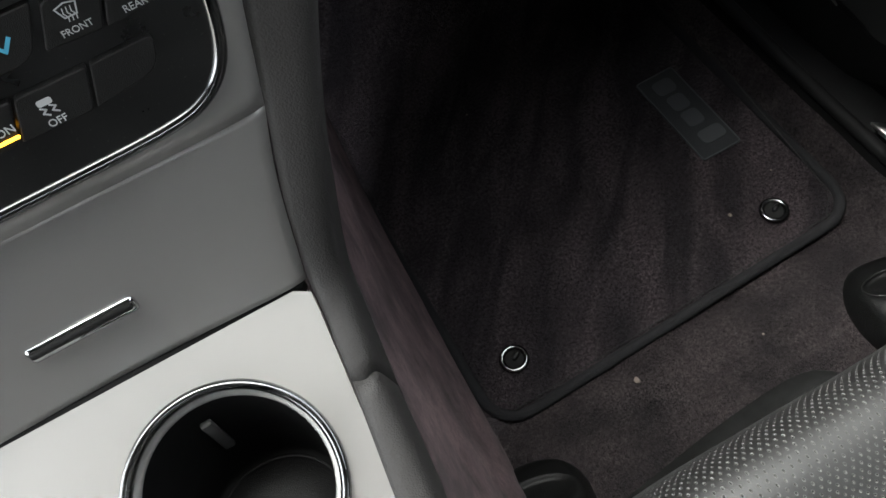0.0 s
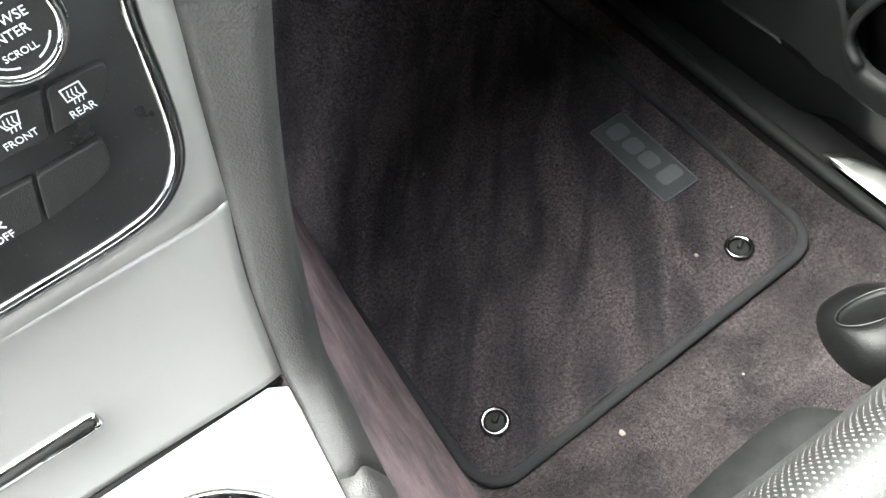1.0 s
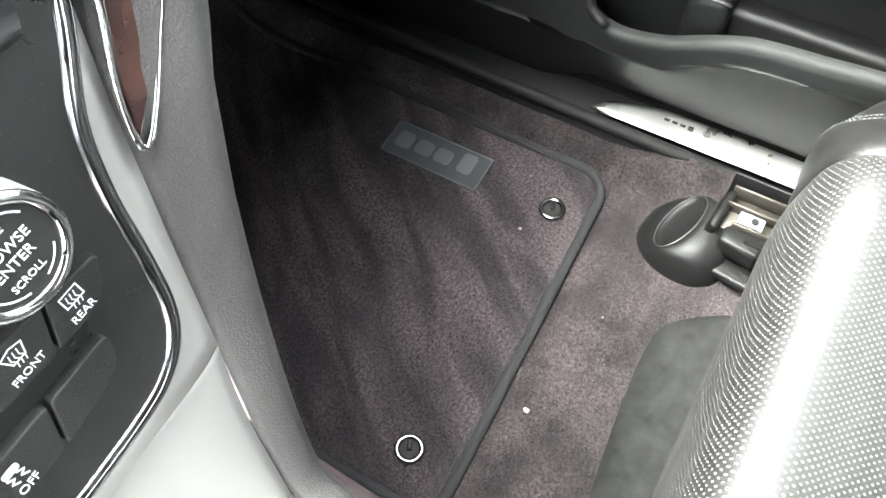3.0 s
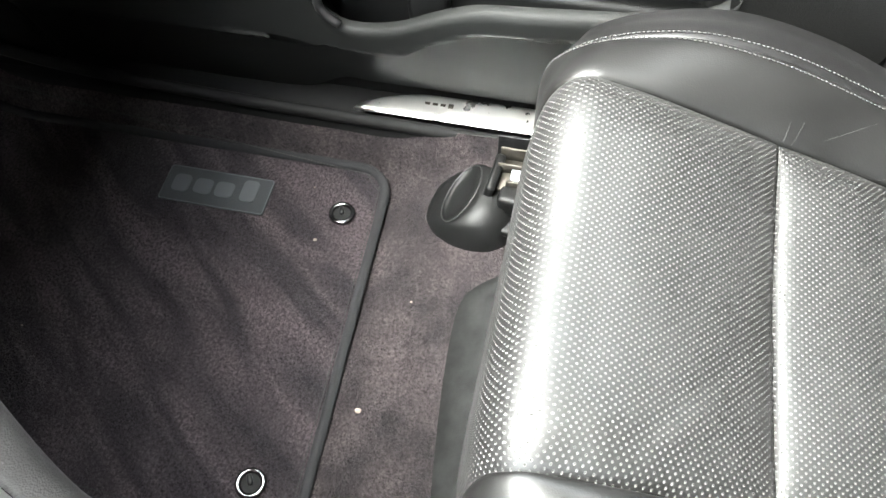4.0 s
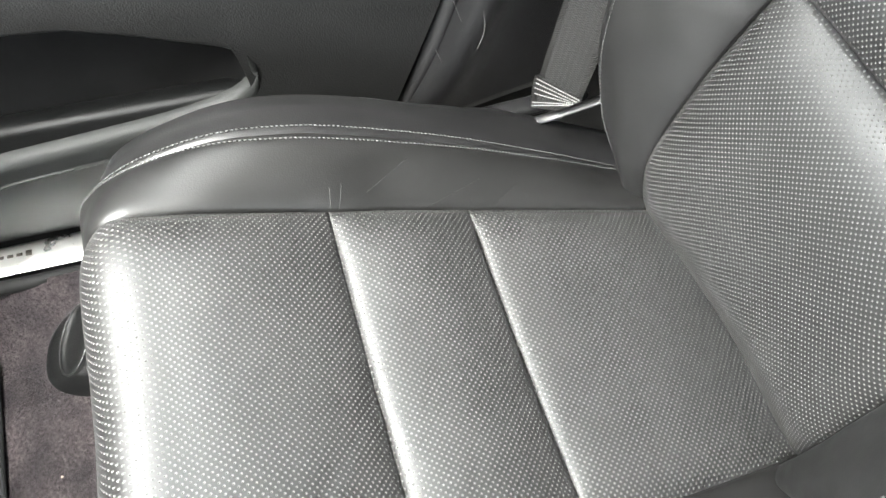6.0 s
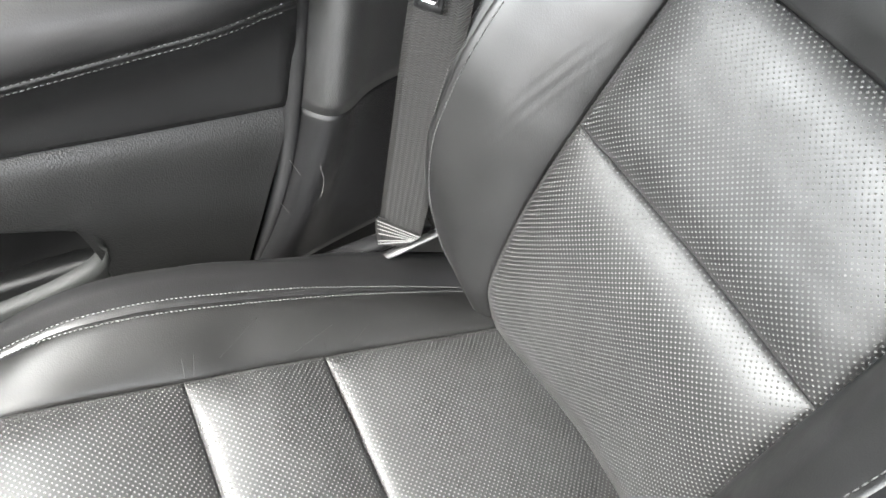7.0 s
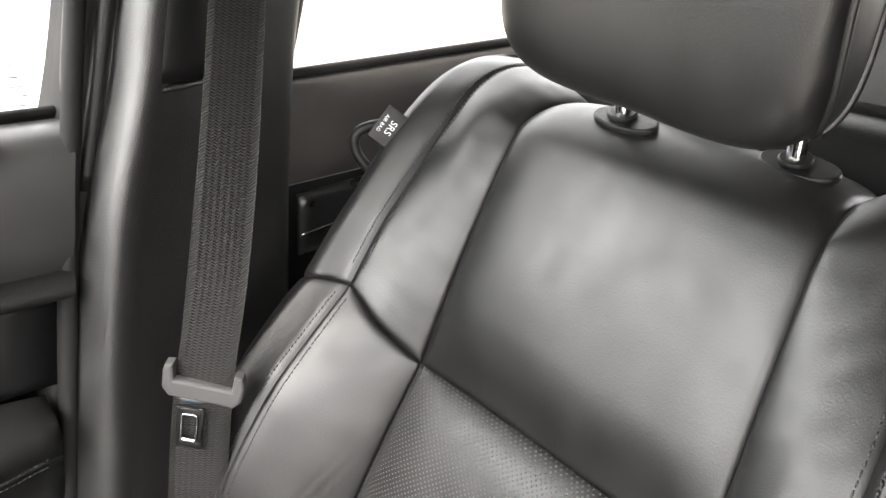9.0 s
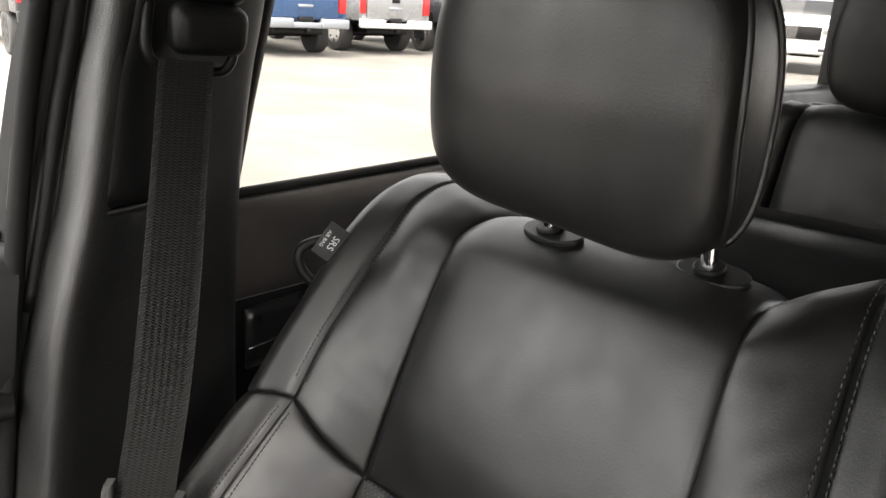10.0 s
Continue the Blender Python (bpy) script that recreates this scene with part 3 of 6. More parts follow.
def mat_mesh():
    """The pile, cut to round corners and turned down at its rim."""
    bm = bmesh.new()
    nx, ny, r = 44, 60, 0.045
    ys = [MY0 + (MY1 - MY0) * k / ny for k in range(ny + 1)]
    ys = sorted(set(ys + [MY0 + r * q for q in (0.01, 0.05, 0.12, 0.25, 0.4, 0.6, 0.8)] + [MY1 - r * q for q in (0.01, 0.05, 0.12, 0.25, 0.4, 0.6, 0.8)]))
    grid = []
    for y in ys:
        d = min(y - MY0, MY1 - y)
        cut = r - math.sqrt(max(0.0, r * r - (r - d) ** 2)) if d < r else 0.0
        a, b = MX0 + cut, MX1 - cut
        grid.append([bm.verts.new((a + (b - a) * i / nx, y, mat_height(a + (b - a) * i / nx, y))) for i in range(nx + 1)])
    for lo, hi in zip(grid, grid[1:]):
        for i in range(nx):
            bm.faces.new((lo[i], lo[i + 1], hi[i + 1], hi[i]))
    for w in bm.verts:
        w.co.y = skew(w.co.x, w.co.y)
    rim_edges = [e for e in bm.edges if e.is_boundary]
    low = bmesh.ops.extrude_edge_only(bm, edges=rim_edges)
    bmesh.ops.translate(bm, verts=[g for g in low["geom"] if isinstance(g, bmesh.types.BMVert)], vec=(0, 0, -0.009))
    for f in bm.faces:
        f.smooth = True
    return bm


part("mat_surface", mat_mesh(), MAT_PILE, mat_thing)
tufts("mat_yarn", MX0 + 0.012, MX1 - 0.012, MY0 + 0.012, 0.74, 0.0024, mat_height, MAT_TUFT, mat_thing, 7, lambda x, y: abs(x - 0.591) > 0.03 or abs(y - 0.438) > 0.077)
edge = [V(x, y, mat_height(x, y) - 0.001) for x, y in [(x, skew(x, y)) for x, y in mat_outline(0.003, 12)]]
edge2 = []
for a, b in zip(edge, edge[1:] + edge[:1]):
    n = max(1, int((b - a).length / 0.0016))
    edge2 += [a.lerp(b, k / n) for k in range(n)]
for p in edge2:
    p.z = mat_height(p.x, p.y) + 0.001
rod("edge_binding", edge2, [0.0064 + 0.0005 * (k % 2) for k in range(len(edge2))], BINDING, mat_thing, 8, True, label="ribbed grey textile binding")
# the chain of oversewn loops along the binding
inner = [V(x, y, mat_height(x, y) + 0.0022) for x, y in [(x, skew(x, y)) for x, y in mat_outline(0.0125, 12)]]
stitch_line("binding_thread", curve(inner + inner[:1], 400), THREAD_DARK, mat_thing, 0.0045, 0.0034, 0.0009)


def ring_mesh(x, y, z, r, t, n=28, a0=0, a1=360):
    full = a1 - a0 >= 360
    path = [V(x + r * math.cos(radians(a0 + (a1 - a0) * k / n)), y + r * math.sin(radians(a0 + (a1 - a0) * k / n)), z) for k in range(n if full else n + 1)]
    return tube(path, t, 8, full)


for gx, gy, turn in ((0.228, 0.261, 30), (0.586, 0.262, 20)):
    v, f = ring_mesh(gx, gy, 0.0035, 0.0142, 0.0034)
    g = part("grommet", mesh("grommet", v, f), DIMMED_CHROME, mat_thing, "dull metal eyelet")
    part("eyelet_core", cylinder(0.0125, 0.004, 24, 0, Matrix.Translation((gx, gy, 0.0012))), RUBBER, g)
    m = Matrix.Translation((gx, gy, 0.005)) @ Matrix.Rotation(radians(turn), 4, "Z")
    part("hook", rbox((0.013, 0.006, 0.005), 0.002, 2, m @ Matrix.Translation((0.004, 0, 0))), PLASTIC_SMOOTH, g)

# embroidered badge, a plain mark of four blocks
BADGE = Mat("badge_ground", (0.022, 0.025, 0.028), 0.7)
BADGE.bump(BADGE.noise(600.0, 2.0), 0.6, 0.002)
BADGE = BADGE.m
BADGE_MARK = Mat("badge_mark", (0.06, 0.064, 0.068), 0.7).m
bm = flat_shape(rounded(0.056, 0.148, 0.004), 0.0022, Matrix.Translation((0.591, 0.438, 0.0008)), 0.0008)
badge = part("badge", bm, BADGE, mat_thing, "dark woven badge with a grey mark")
rim = [V(0.591 + x, 0.438 + y, 0.0028) for x, y in rounded(0.055, 0.146, 0.004)]
rod("badge_edge", rim, 0.0011, BADGE_MARK, badge, 6, True)
for k, (yy, ww, hh) in enumerate(((0.393, 0.034, 0.022), (0.427, 0.024, 0.026), (0.457, 0.024, 0.026), (0.488, 0.028, 0.024))):
    part("badge_block", flat_shape(rounded(ww, hh, 0.007), 0.0012, Matrix.Translation((0.592 + (0.004 if k == 0 else 0), yy, 0.003)), 0.0004), BADGE_MARK, badge)

# specks of lint on the carpet
LINT = Mat("pale_lint", (0.28, 0.23, 0.2), 0.9).m
for x, y, z, s in ((0.328, 0.167, 0.013, 0.0034), (0.541, 0.285, 0.002, 0.0024), (0.352, 0.60, 0.002, 0.0014), (0.47, 0.14, 0.018, 0.0015), (0.62, 0.31, 0.002, 0.0012)):
    bm = bmesh.new()
    bmesh.ops.create_icosphere(bm, subdivisions=2, radius=s)
    for w in bm.verts:
        w.co *= 1 + 0.5 * noise.noise(w.co * 400)
        w.co.z *= 0.6
    bm.transform(Matrix.Translation((x, y, z)))
    tagged(part("lint", bm, LINT), "pale crumb of lint on the dark carpet", "lint", "lint on the floor")

# ---- carpeted cover behind the mat, under the seat ----
DUCT = Mat("grey_duct_felt", (0.0135, 0.0138, 0.0138), 0.95, 0.0, 0.1).vary(45.0, 0.4)
DUCT.bump(DUCT.noise(700.0, 3.0, 0.7), 0.5, 0.0012)
DUCT = DUCT.m
flap = panel("underseat_cover", [[(0.24, 0.052, 0.028), (0.36, 0.064, 0.03), (0.462, 0.066, 0.03), (0.50, 0.045, 0.03), (0.53, 0.005, 0.03)],
                                 [(0.24, 0.045, 0.055), (0.36, 0.058, 0.058), (0.455, 0.06, 0.058), (0.49, 0.04, 0.057), (0.52, 0.0, 0.056)],
                                 [(0.24, -0.2, 0.075), (0.36, -0.2, 0.075), (0.45, -0.2, 0.075), (0.49, -0.2, 0.073), (0.52, -0.2, 0.07)]], DUCT, None, (0, 0.2, 1), 0.004, 10, 20, skirt=0.02)[0]
rod("edge_gap", curve([(0.455, 0.0625, 0.0565), (0.474, 0.056, 0.0565), (0.492, 0.042, 0.056), (0.508, 0.022, 0.0555), (0.523, 0.002, 0.055)], 30), 0.0016, MATT, flap, 6)
tagged(flap, "dark grey felt-covered duct cover on the carpet under the seat", "floor duct")

# ---- sill: rubber seal and steel tread plate ----
sill = thing("door_sill", (0.72, 0.1, 0.05), "black door sill with a bright steel tread plate", "door sill", kind="structure")
rod("sill_seal", curve([(0.694, 0.95, 0.16), (0.697, 0.78, 0.10), (0.702, 0.62, 0.070), (0.7045, 0.4, 0.056), (0.706, 0.2, 0.051), (0.707, 0.0, 0.049), (0.708, -0.28, 0.056)], 40), 0.0085, SEAL, sill, 12)
rod("sill_lip", curve([(0.7145, 0.26, 0.0615), (0.715, 0.18, 0.062), (0.716, -0.28, 0.061)], 30), 0.0012, STEEL, sill, 6, label="bright steel lip")
part("sill_base", rbox((0.122, 1.3, 0.07), 0.004, 2, Matrix.Translation((0.762, 0.25, 0.010))), SEAL, sill)
plate = panel("tread_plate", [[(0.7165, 0.275, 0.0625), (0.7165, 0.235, 0.0625), (0.717, 0.12, 0.0615), (0.718, -0.25, 0.0615)], [(0.728, 0.262, 0.0635), (0.742, 0.215, 0.065), (0.747, 0.12, 0.066), (0.748, -0.25, 0.066)], [(0.729, 0.264, 0.0600), (0.750, 0.205, 0.064), (0.754, 0.12, 0.065), (0.755, -0.25, 0.065)]], STEEL, sill, (0, 0, 1), 0.0008, 10, 40, 6, 0, skirt=0.004, label="bright brushed steel")[0]
for k in range(4):
    part("plate_mark", rbox((0.0045 if k else 0.008, 0.007, 0.0006), 0.0004, 1, Matrix.Translation((0.7375, 0.148 + 0.0105 * k, 0.0668))), BRACKET, plate)

# ---- passenger seat ----
seat = thing("passenger_seat", (XC, -0.25, 0.02), "black leather front passenger seat with perforated inserts and grey stitching", "car seat")


def mirror(pts, squeeze=1.0):
    return [(2 * XC - XC - (p[0] - XC) * squeeze, p[1], p[2]) for p in pts]


def flare(pts, squeeze=1.0):
    """The console side of the cushion, whose insert widens towards the front."""
    return [(XC - (p[0] - XC) * (1 + 0.2 * min(max((p[1] + 0.3) / 0.3, 0), 1)) * squeeze, p[1], p[2]) for p in pts]


# cushion: seam of the insert, crest of the bolster, outer edge
CI = [(0.530, -0.006, 0.19), (0.528, 0.017, 0.26), (0.522, 0.014, 0.325), (0.518, 0.004, 0.362), (0.518, -0.018, 0.383), (0.518, -0.05, 0.378), (0.518, -0.095, 0.365), (0.518, -0.186, 0.333), (0.518, -0.317, 0.288), (0.513, -0.41, 0.262), (0.501, -0.565, 0.222)]
CC = [(0.598, -0.008, 0.19), (0.594, 0.014, 0.25), (0.587, 0.016, 0.315), (0.581, -0.006, 0.348), (0.578, -0.05, 0.372), (0.578, -0.10, 0.382), (0.578, -0.15, 0.377), (0.578, -0.20, 0.364), (0.578, -0.30, 0.323), (0.577, -0.40, 0.273), (0.574, -0.53, 0.205)]
CO = [(0.628, -0.010, 0.19), (0.632, -0.004, 0.24), (0.634, -0.010, 0.295), (0.636, -0.03, 0.326), (0.640, -0.08, 0.344), (0.643, -0.13, 0.352), (0.643, -0.18, 0.349), (0.643, -0.235, 0.334), (0.643, -0.30, 0.308), (0.643, -0.40, 0.262), (0.640, -0.53, 0.195)]
CO = [(x - 0.009 * min(1, max(0, (z - 0.25) / 0.05)), y, z - 0.004 * min(1, max(0, (z - 0.25) / 0.05))) for x, y, z in CO]
CD = [(x + 0.008, y - 0.004, 0.13) for x, y, z in CO]
SEAM_A, SEAM_B = 7, 8


def middle(pts, rise):
    return [(XC, y, z + rise) for x, y, z in pts]


def soft_fold(u, v):
    return 0.0008 * noise.noise(V(u * 3.1, v * 2.3, 4.0)) + 0.0004 * noise.noise(V(u * 9.0, v * 7.0, 1.0))


def pressed(u, v):
    """A long soft crease that sitting has left in the front panel."""
    d = v - (0.94 - 0.72 * (u - 0.62))
    k = min(1, max(0, (u - 0.5) / 0.15)) * (1 if u < 0.9 else max(0, (1 - u) / 0.1))
    return soft_fold(u, v) + k * (-0.0016 * math.exp(-(d / 0.016) ** 2) + 0.0012 * math.exp(-((d - 0.04) / 0.025) ** 2))


front, mid, back = CI[:8], CI[7:9], CI[8:]
mid = [CI[7], (0.518, -0.25, 0.313), CI[8]]


def hump(depth, fold, start=0.0):
    """Padding that rises behind one seam and falls away to the next; start: where along the panel the hump begins."""
    def rise(u, v):
        k = max(0.0, (v - start) / (1 - start))
        return depth * (1 - (2 * k - 1) ** 2) * (1 - abs(2 * u - 1) ** 9) + fold(u, v)
    return rise


for nm, seg, rise, hh, nv, kv, swell in (("cushion_front_panel", front, -0.012, 0.007, 90, 14, hump(0.014, pressed, 0.42)), ("cushion_middle_panel", mid, -0.010, 0.005, 50, 16, hump(0.011, soft_fold)), ("cushion_rear_panel", back, -0.010, 0.005, 60, 16, hump(0.012, soft_fold))):
    panel(nm, [seg, middle(seg, rise), flare(seg)], PERFORATED, seat, (0, 0.3, 1), hh, 48, nv, 9, kv, 0.012, 0.0, "perforated black leather", swell)
sides = []
for sgn in (0, 1):
    T = (lambda p: p) if sgn == 0 else (lambda p: flare(p, 1.0) if p[4][0] < 0.55 else mirror(p, 1.06))
    fade = (lambda u, v: 0.0012 * noise.noise(V(u * 2.0, v * 6.0, 7.0)))
    _, at1 = panel("cushion_bolster", [T(CI), [((a[0] + b[0]) / 2, (a[1] + b[1]) / 2, (a[2] + b[2]) / 2 + 0.003) for a, b in zip(curve(CI, 12), curve(CC, 12))] if sgn == 0 else [((a[0] + b[0]) / 2, (a[1] + b[1]) / 2, (a[2] + b[2]) / 2 + 0.003) for a, b in zip(curve(T(CI), 12), curve(T(CC), 12))], T(CC)], LEATHER, seat, (0, 0.2, 1), 0.005, 16, 90, 6, 0, 0.010, 0.0015, "", fade)
    _, at2 = panel("cushion_side", [T(CC), [((a[0] + b[0]) / 2, (a[1] + b[1]) / 2, (a[2] + b[2]) / 2 + 0.007) for a, b in zip(curve(CC, 12), curve(CO, 12))] if sgn == 0 else T([((a[0] + b[0]) / 2, (a[1] + b[1]) / 2, (a[2] + b[2]) / 2 + 0.007) for a, b in zip(curve(CC, 12), curve(CO, 12))]), T(CO), T(CD)], LEATHER_SIDE, seat, (1 if sgn == 0 else -1, 0, 0.4), 0.003, 22, 90, 8, 0, 0.010, 0.001)
    sides.append((at1, at2))
at1, at2 = sides[0]
stitches("seam_thread", at1, 0.93, 0.12, 0.99, THREAD, seat)
stitches("seam_thread", at2, 0.035, 0.12, 0.99, THREAD, seat)
# faint scratches in the bolster's leather
SCRATCH = Mat("leather_scratch", (0.018, 0.018, 0.0175), 0.6, 0.0, 0.3).m


def where(at, u, y):
    return min((abs(at(u, k / 200).y - y), k / 200) for k in range(80, 200))[1]


for ua, ya, ub, yb in ((0.25, -0.225, 0.7, -0.268), (0.05, -0.275, 0.45, -0.335), (0.1, -0.345, 0.4, -0.375), (0.04, -0.188, 0.3, -0.19), (0.03, -0.197, 0.35, -0.203), (0.05, -0.32, 0.2, -0.322)):
    va, vb = where(at1, ua, ya), where(at1, ub, yb)
    rod("scratch", [at1(ua + (ub - ua) * k / 12, va + (vb - va) * k / 12, 0.0001) for k in range(13)], 0.00028, SCRATCH, seat, 5)
# a piping edge round the side shield of the cushion
rod("cushion_piping", curve([(x + 0.003, y, z + 0.001) for x, y, z in CO[2:]], 60), 0.0022, LEATHER_SIDE, seat, 8)
part("cushion_base", rbox((0.46, 0.50, 0.14), 0.02, 2, Matrix.Translation((XC, -0.245, 0.15))), PLASTIC, seat)
part("front_valance", rbox((0.40, 0.02, 0.12), 0.008, 2, Matrix.Translation((XC, -0.005, 0.16))), PLASTIC, seat)

# backrest: seam of the insert, crest, outer edge
BI = [(0.515, -0.520, 0.215), (0.520, -0.507, 0.26), (0.524, -0.504, 0.305), (0.524, -0.522, 0.388), (0.524, -0.545, 0.452), (0.524, -0.569, 0.503), (0.524, -0.610, 0.584), (0.524, -0.652, 0.657), (0.524, -0.684, 0.738), (0.524, -0.709, 0.795), (0.524, -0.737, 0.853), (0.524, -0.757, 0.876), (0.522, -0.797, 0.886), (0.52, -0.85, 0.875)]
BC = [(0.535, -0.515, 0.215), (0.562, -0.497, 0.26), (0.585, -0.478, 0.31), (0.598, -0.463, 0.38), (0.602, -0.461, 0.455), (0.601, -0.474, 0.511), (0.600, -0.493, 0.560), (0.600, -0.533, 0.624), (0.600, -0.578, 0.672), (0.598, -0.622, 0.717), (0.600, -0.658, 0.770), (0.600, -0.698, 0.817), (0.600, -0.737, 0.861), (0.600, -0.769, 0.890), (0.598, -0.809, 0.903), (0.594, -0.86, 0.90)]
BO = [(0.550, -0.535, 0.215), (0.580, -0.52, 0.26), (0.600, -0.51, 0.31), (0.612, -0.50, 0.38), (0.622, -0.497, 0.455), (0.632, -0.502, 0.52), (0.643, -0.512, 0.575), (0.650, -0.535, 0.622), (0.652, -0.581, 0.673), (0.652, -0.616, 0.708), (0.652, -0.668, 0.781), (0.652, -0.711, 0.835), (0.650, -0.752, 0.877), (0.648, -0.792, 0.897), (0.645, -0.83, 0.902), (0.64, -0.88, 0.895)]
BB = [(x - 0.01, min(y - 0.11, -0.63 - 0.36 * (z - 0.2)), z) for x, y, z in BO]
IL, IU, IP = BI[:6], BI[5:8], BI[7:]


def inner_seam(pts):
    """The insert's seam on the console side, which leans outwards near the top."""
    return [(0.744 - x + 0.1 * max(0.0, z - 0.66), y, z) for x, y, z in pts]


def inboard(z):
    """How far the console-side bolster has turned away at this height."""
    return min(1.0, max(0.0, (z - 0.52) / 0.2))


def inner_edge(pts):
    """The console-side bolster, narrower towards the shoulder."""
    return [(0.755 - x - 0.010 * inboard(z) + 0.2 * max(0.0, z - 0.74) * (1.0 if x > 0.56 else 0.45), y - 0.024 * inboard(z), z + 0.3 * max(0.0, z - 0.86)) for x, y, z in pts]


def hollow(pts, depth):
    return [(XC, y - depth, z) for x, y, z in pts]


def lower_swell(u, v):
    return 0.003 * math.exp(-((v - 0.8) / 0.2) ** 2) * (1 - abs(2 * u - 1) ** 6) + soft_fold(u, v)


panel("backrest_lower_insert", [IL, [(XC, y - 0.004 - 0.02 * min(1.0, max(0.0, (0.45 - z) / 0.18)), z) for x, y, z in IL], [(x, y - 0.02 * min(1.0, max(0.0, (0.45 - z) / 0.18)), z) for x, y, z in inner_seam(IL)]], PERFORATED, seat, (0, 1, 0.4), 0.012, 40, 60, 8, 8, 0.012, 0.0, "perforated black leather", lower_swell)
panel("backrest_upper_insert", [IU, hollow(IU, 0.004), inner_seam(IU)], PERFORATED, seat, (0, 1, 0.4), 0.015, 40, 44, 8, 5, 0.012, 0.0, "perforated black leather", soft_fold)
IPm = [(XC, y + 0.002, z + (0.003 if y > -0.75 else 0.001)) for x, y, z in IP]
_, at_plain = panel("backrest_top_panel", [IP, [(0.45, p[1] + 0.001, p[2] + 0.002) for p in IP], IPm, [(2 * XC - 0.45, p[1] + 0.001, p[2] + 0.002) for p in IP], inner_seam(IP)], LEATHER, seat, (0, 1, 0.5), 0.009, 36, 70, 8, 0, 0.012, 0.0005, "", lambda u, v: 0.3 * soft_fold(u, v) - 0.016 * (1 - abs(2 * u - 1) ** 8) * max(0.0, 1 - v / 0.22) ** 2)
for sgn in (0, 1):
    T = (lambda p: p) if sgn == 0 else inner_edge
    TI = (lambda p: p) if sgn == 0 else inner_seam
    ox = 1 if sgn == 0 else -1
    def between(A, B, push, n=10):
        return [((a[0] + b[0]) / 2, (a[1] + b[1]) / 2 + push, (a[2] + b[2]) / 2 + push * 0.3) for a, b in zip(curve(A, n), curve(B, n))]
    wr = (lambda u, v: 0.0010 * noise.noise(V(u * 2.5, v * 5.0, 3.0)) + 0.0005 * noise.noise(V(u * 2 + v * 3, v * 16.0, 9.0)))
    def creased(u, v):
        d = v - (0.56 + (0.5 - u) * 0.7)
        k = math.exp(-((v - 0.66) / 0.16) ** 2) * max(0, 1 - abs(2 * u - 0.75))
        return wr(u, v) + 0.0011 * k * (math.sin(d * 110) * math.exp(-(d / 0.06) ** 2))
    a, b = BI[:8], BC[:10]
    _, b1 = panel("backrest_bolster_lower", [TI(a), between(TI(a), T(b), 0.009), T(b)], LEATHER, seat, (0, 1, 0.3), 0.003, 28, 150, 6, 70, 0.004, 0.0, "", creased if sgn == 0 else wr)
    a, b = BI[7:], BC[9:]
    _, b2 = panel("backrest_bolster_upper", [TI(a), between(TI(a), T(b), 0.008), T(b)], LEATHER, seat, (0, 1, 0.5), 0.003, 18, 110, 6, 70, 0.004, 0.0, "", wr)
    a, b = BC[:10], BO[:10]
    _, b3 = panel("backrest_side_lower", [T(a), T(between(a, b, 0.004)), T(b), T(BB[:10])], LEATHER_SIDE, seat, (ox, 0.5, 0), 0.002, 20, 130, 8, 90, 0.006)
    a, b = BC[9:], BO[9:]
    _, b4 = panel("backrest_side_upper", [T(a), T(between(a, b, 0.005)), T(b), T(BB[9:])], LEATHER_SIDE, seat, (ox, 0.5, 0.3), 0.002, 20, 100, 8, 90, 0.006)
    for q, u in ((b1, 0.94), (b2, 0.94), (b3, 0.03), (b4, 0.03)):
        stitches("seam_thread", q, u, 0.06, 0.98, THREAD_BLACK if sgn else THREAD_DARK if q is not b1 else THREAD, seat, *((0.0045, 0.003, 0.0007) if sgn == 0 else (0.0062, 0.0046, 0.0010)))
    rod("backrest_piping", curve(T([(x, y + 0.001, z) for x, y, z in BO[6:]]), 60), 0.0024, LEATHER_SIDE, seat, 8)
panel("backrest_shell", [BB, [(XC, y - 0.03, z) for x, y, z in BB], inner_edge(BB)], PLASTIC, seat, (0, -1, 0), 0.004, 16, 40, 6, 6, 0.01)
part("backrest_core", rbox((0.44, 0.10, 0.62), 0.04, 3, pose(XC, -0.70, 0.53, 24, 0, 0)), PLASTIC_SMOOTH, seat)

# headrest on two chrome posts
HX, HY, HZ = 0.376, -0.740, 1.029


def head_shape(x, y, z):
    """A point of the headrest from a unit superellipsoid: front gently hollow, back tapering upwards, inboard side slimmer."""
    narrow = 1 - 0.10 * max(z, 0) ** 1.5 - (0.05 if x > 0 else 0.0) * max(-z, 0) ** 3
    wx = (0.150 if x > 0 else 0.128) * narrow * (1 - (0.2 if x > 0 else 0.02) * max(-y, 0))
    fy = y * (0.052 - 0.010 * max(z, 0)) + (0.006 * (1 - x * x) if y > 0 else 0.006 * -y) - (0.002 if y > 0 else 0.002 - 0.018 * y) * z
    return V(x * wx, fy, z * (0.102 if z > 0 else 0.099 - 0.003 * x * x + 0.012 * max(-x, 0)) + 0.012 * max(z, 0) * (1 - x * x))


def headrest_mesh():
    bm = bmesh.new()
    bmesh.ops.create_cube(bm, size=2.0)
    bmesh.ops.subdivide_edges(bm, edges=bm.edges[:], cuts=22, use_grid_fill=True)
    for w in bm.verts:
        x, y, z = w.co
        l = (abs(x) ** 4.8 + abs(y) ** 4.8 + abs(z) ** 4.8) ** (1 / 4.8)
        w.co = head_shape(x / l, y / l, z / l)
    for f in bm.faces:
        f.smooth = True
    bm.transform(pose(HX, HY, HZ, -4, 0, 0))
    return bm


head = part("headrest", headrest_mesh(), LEATHER, seat)


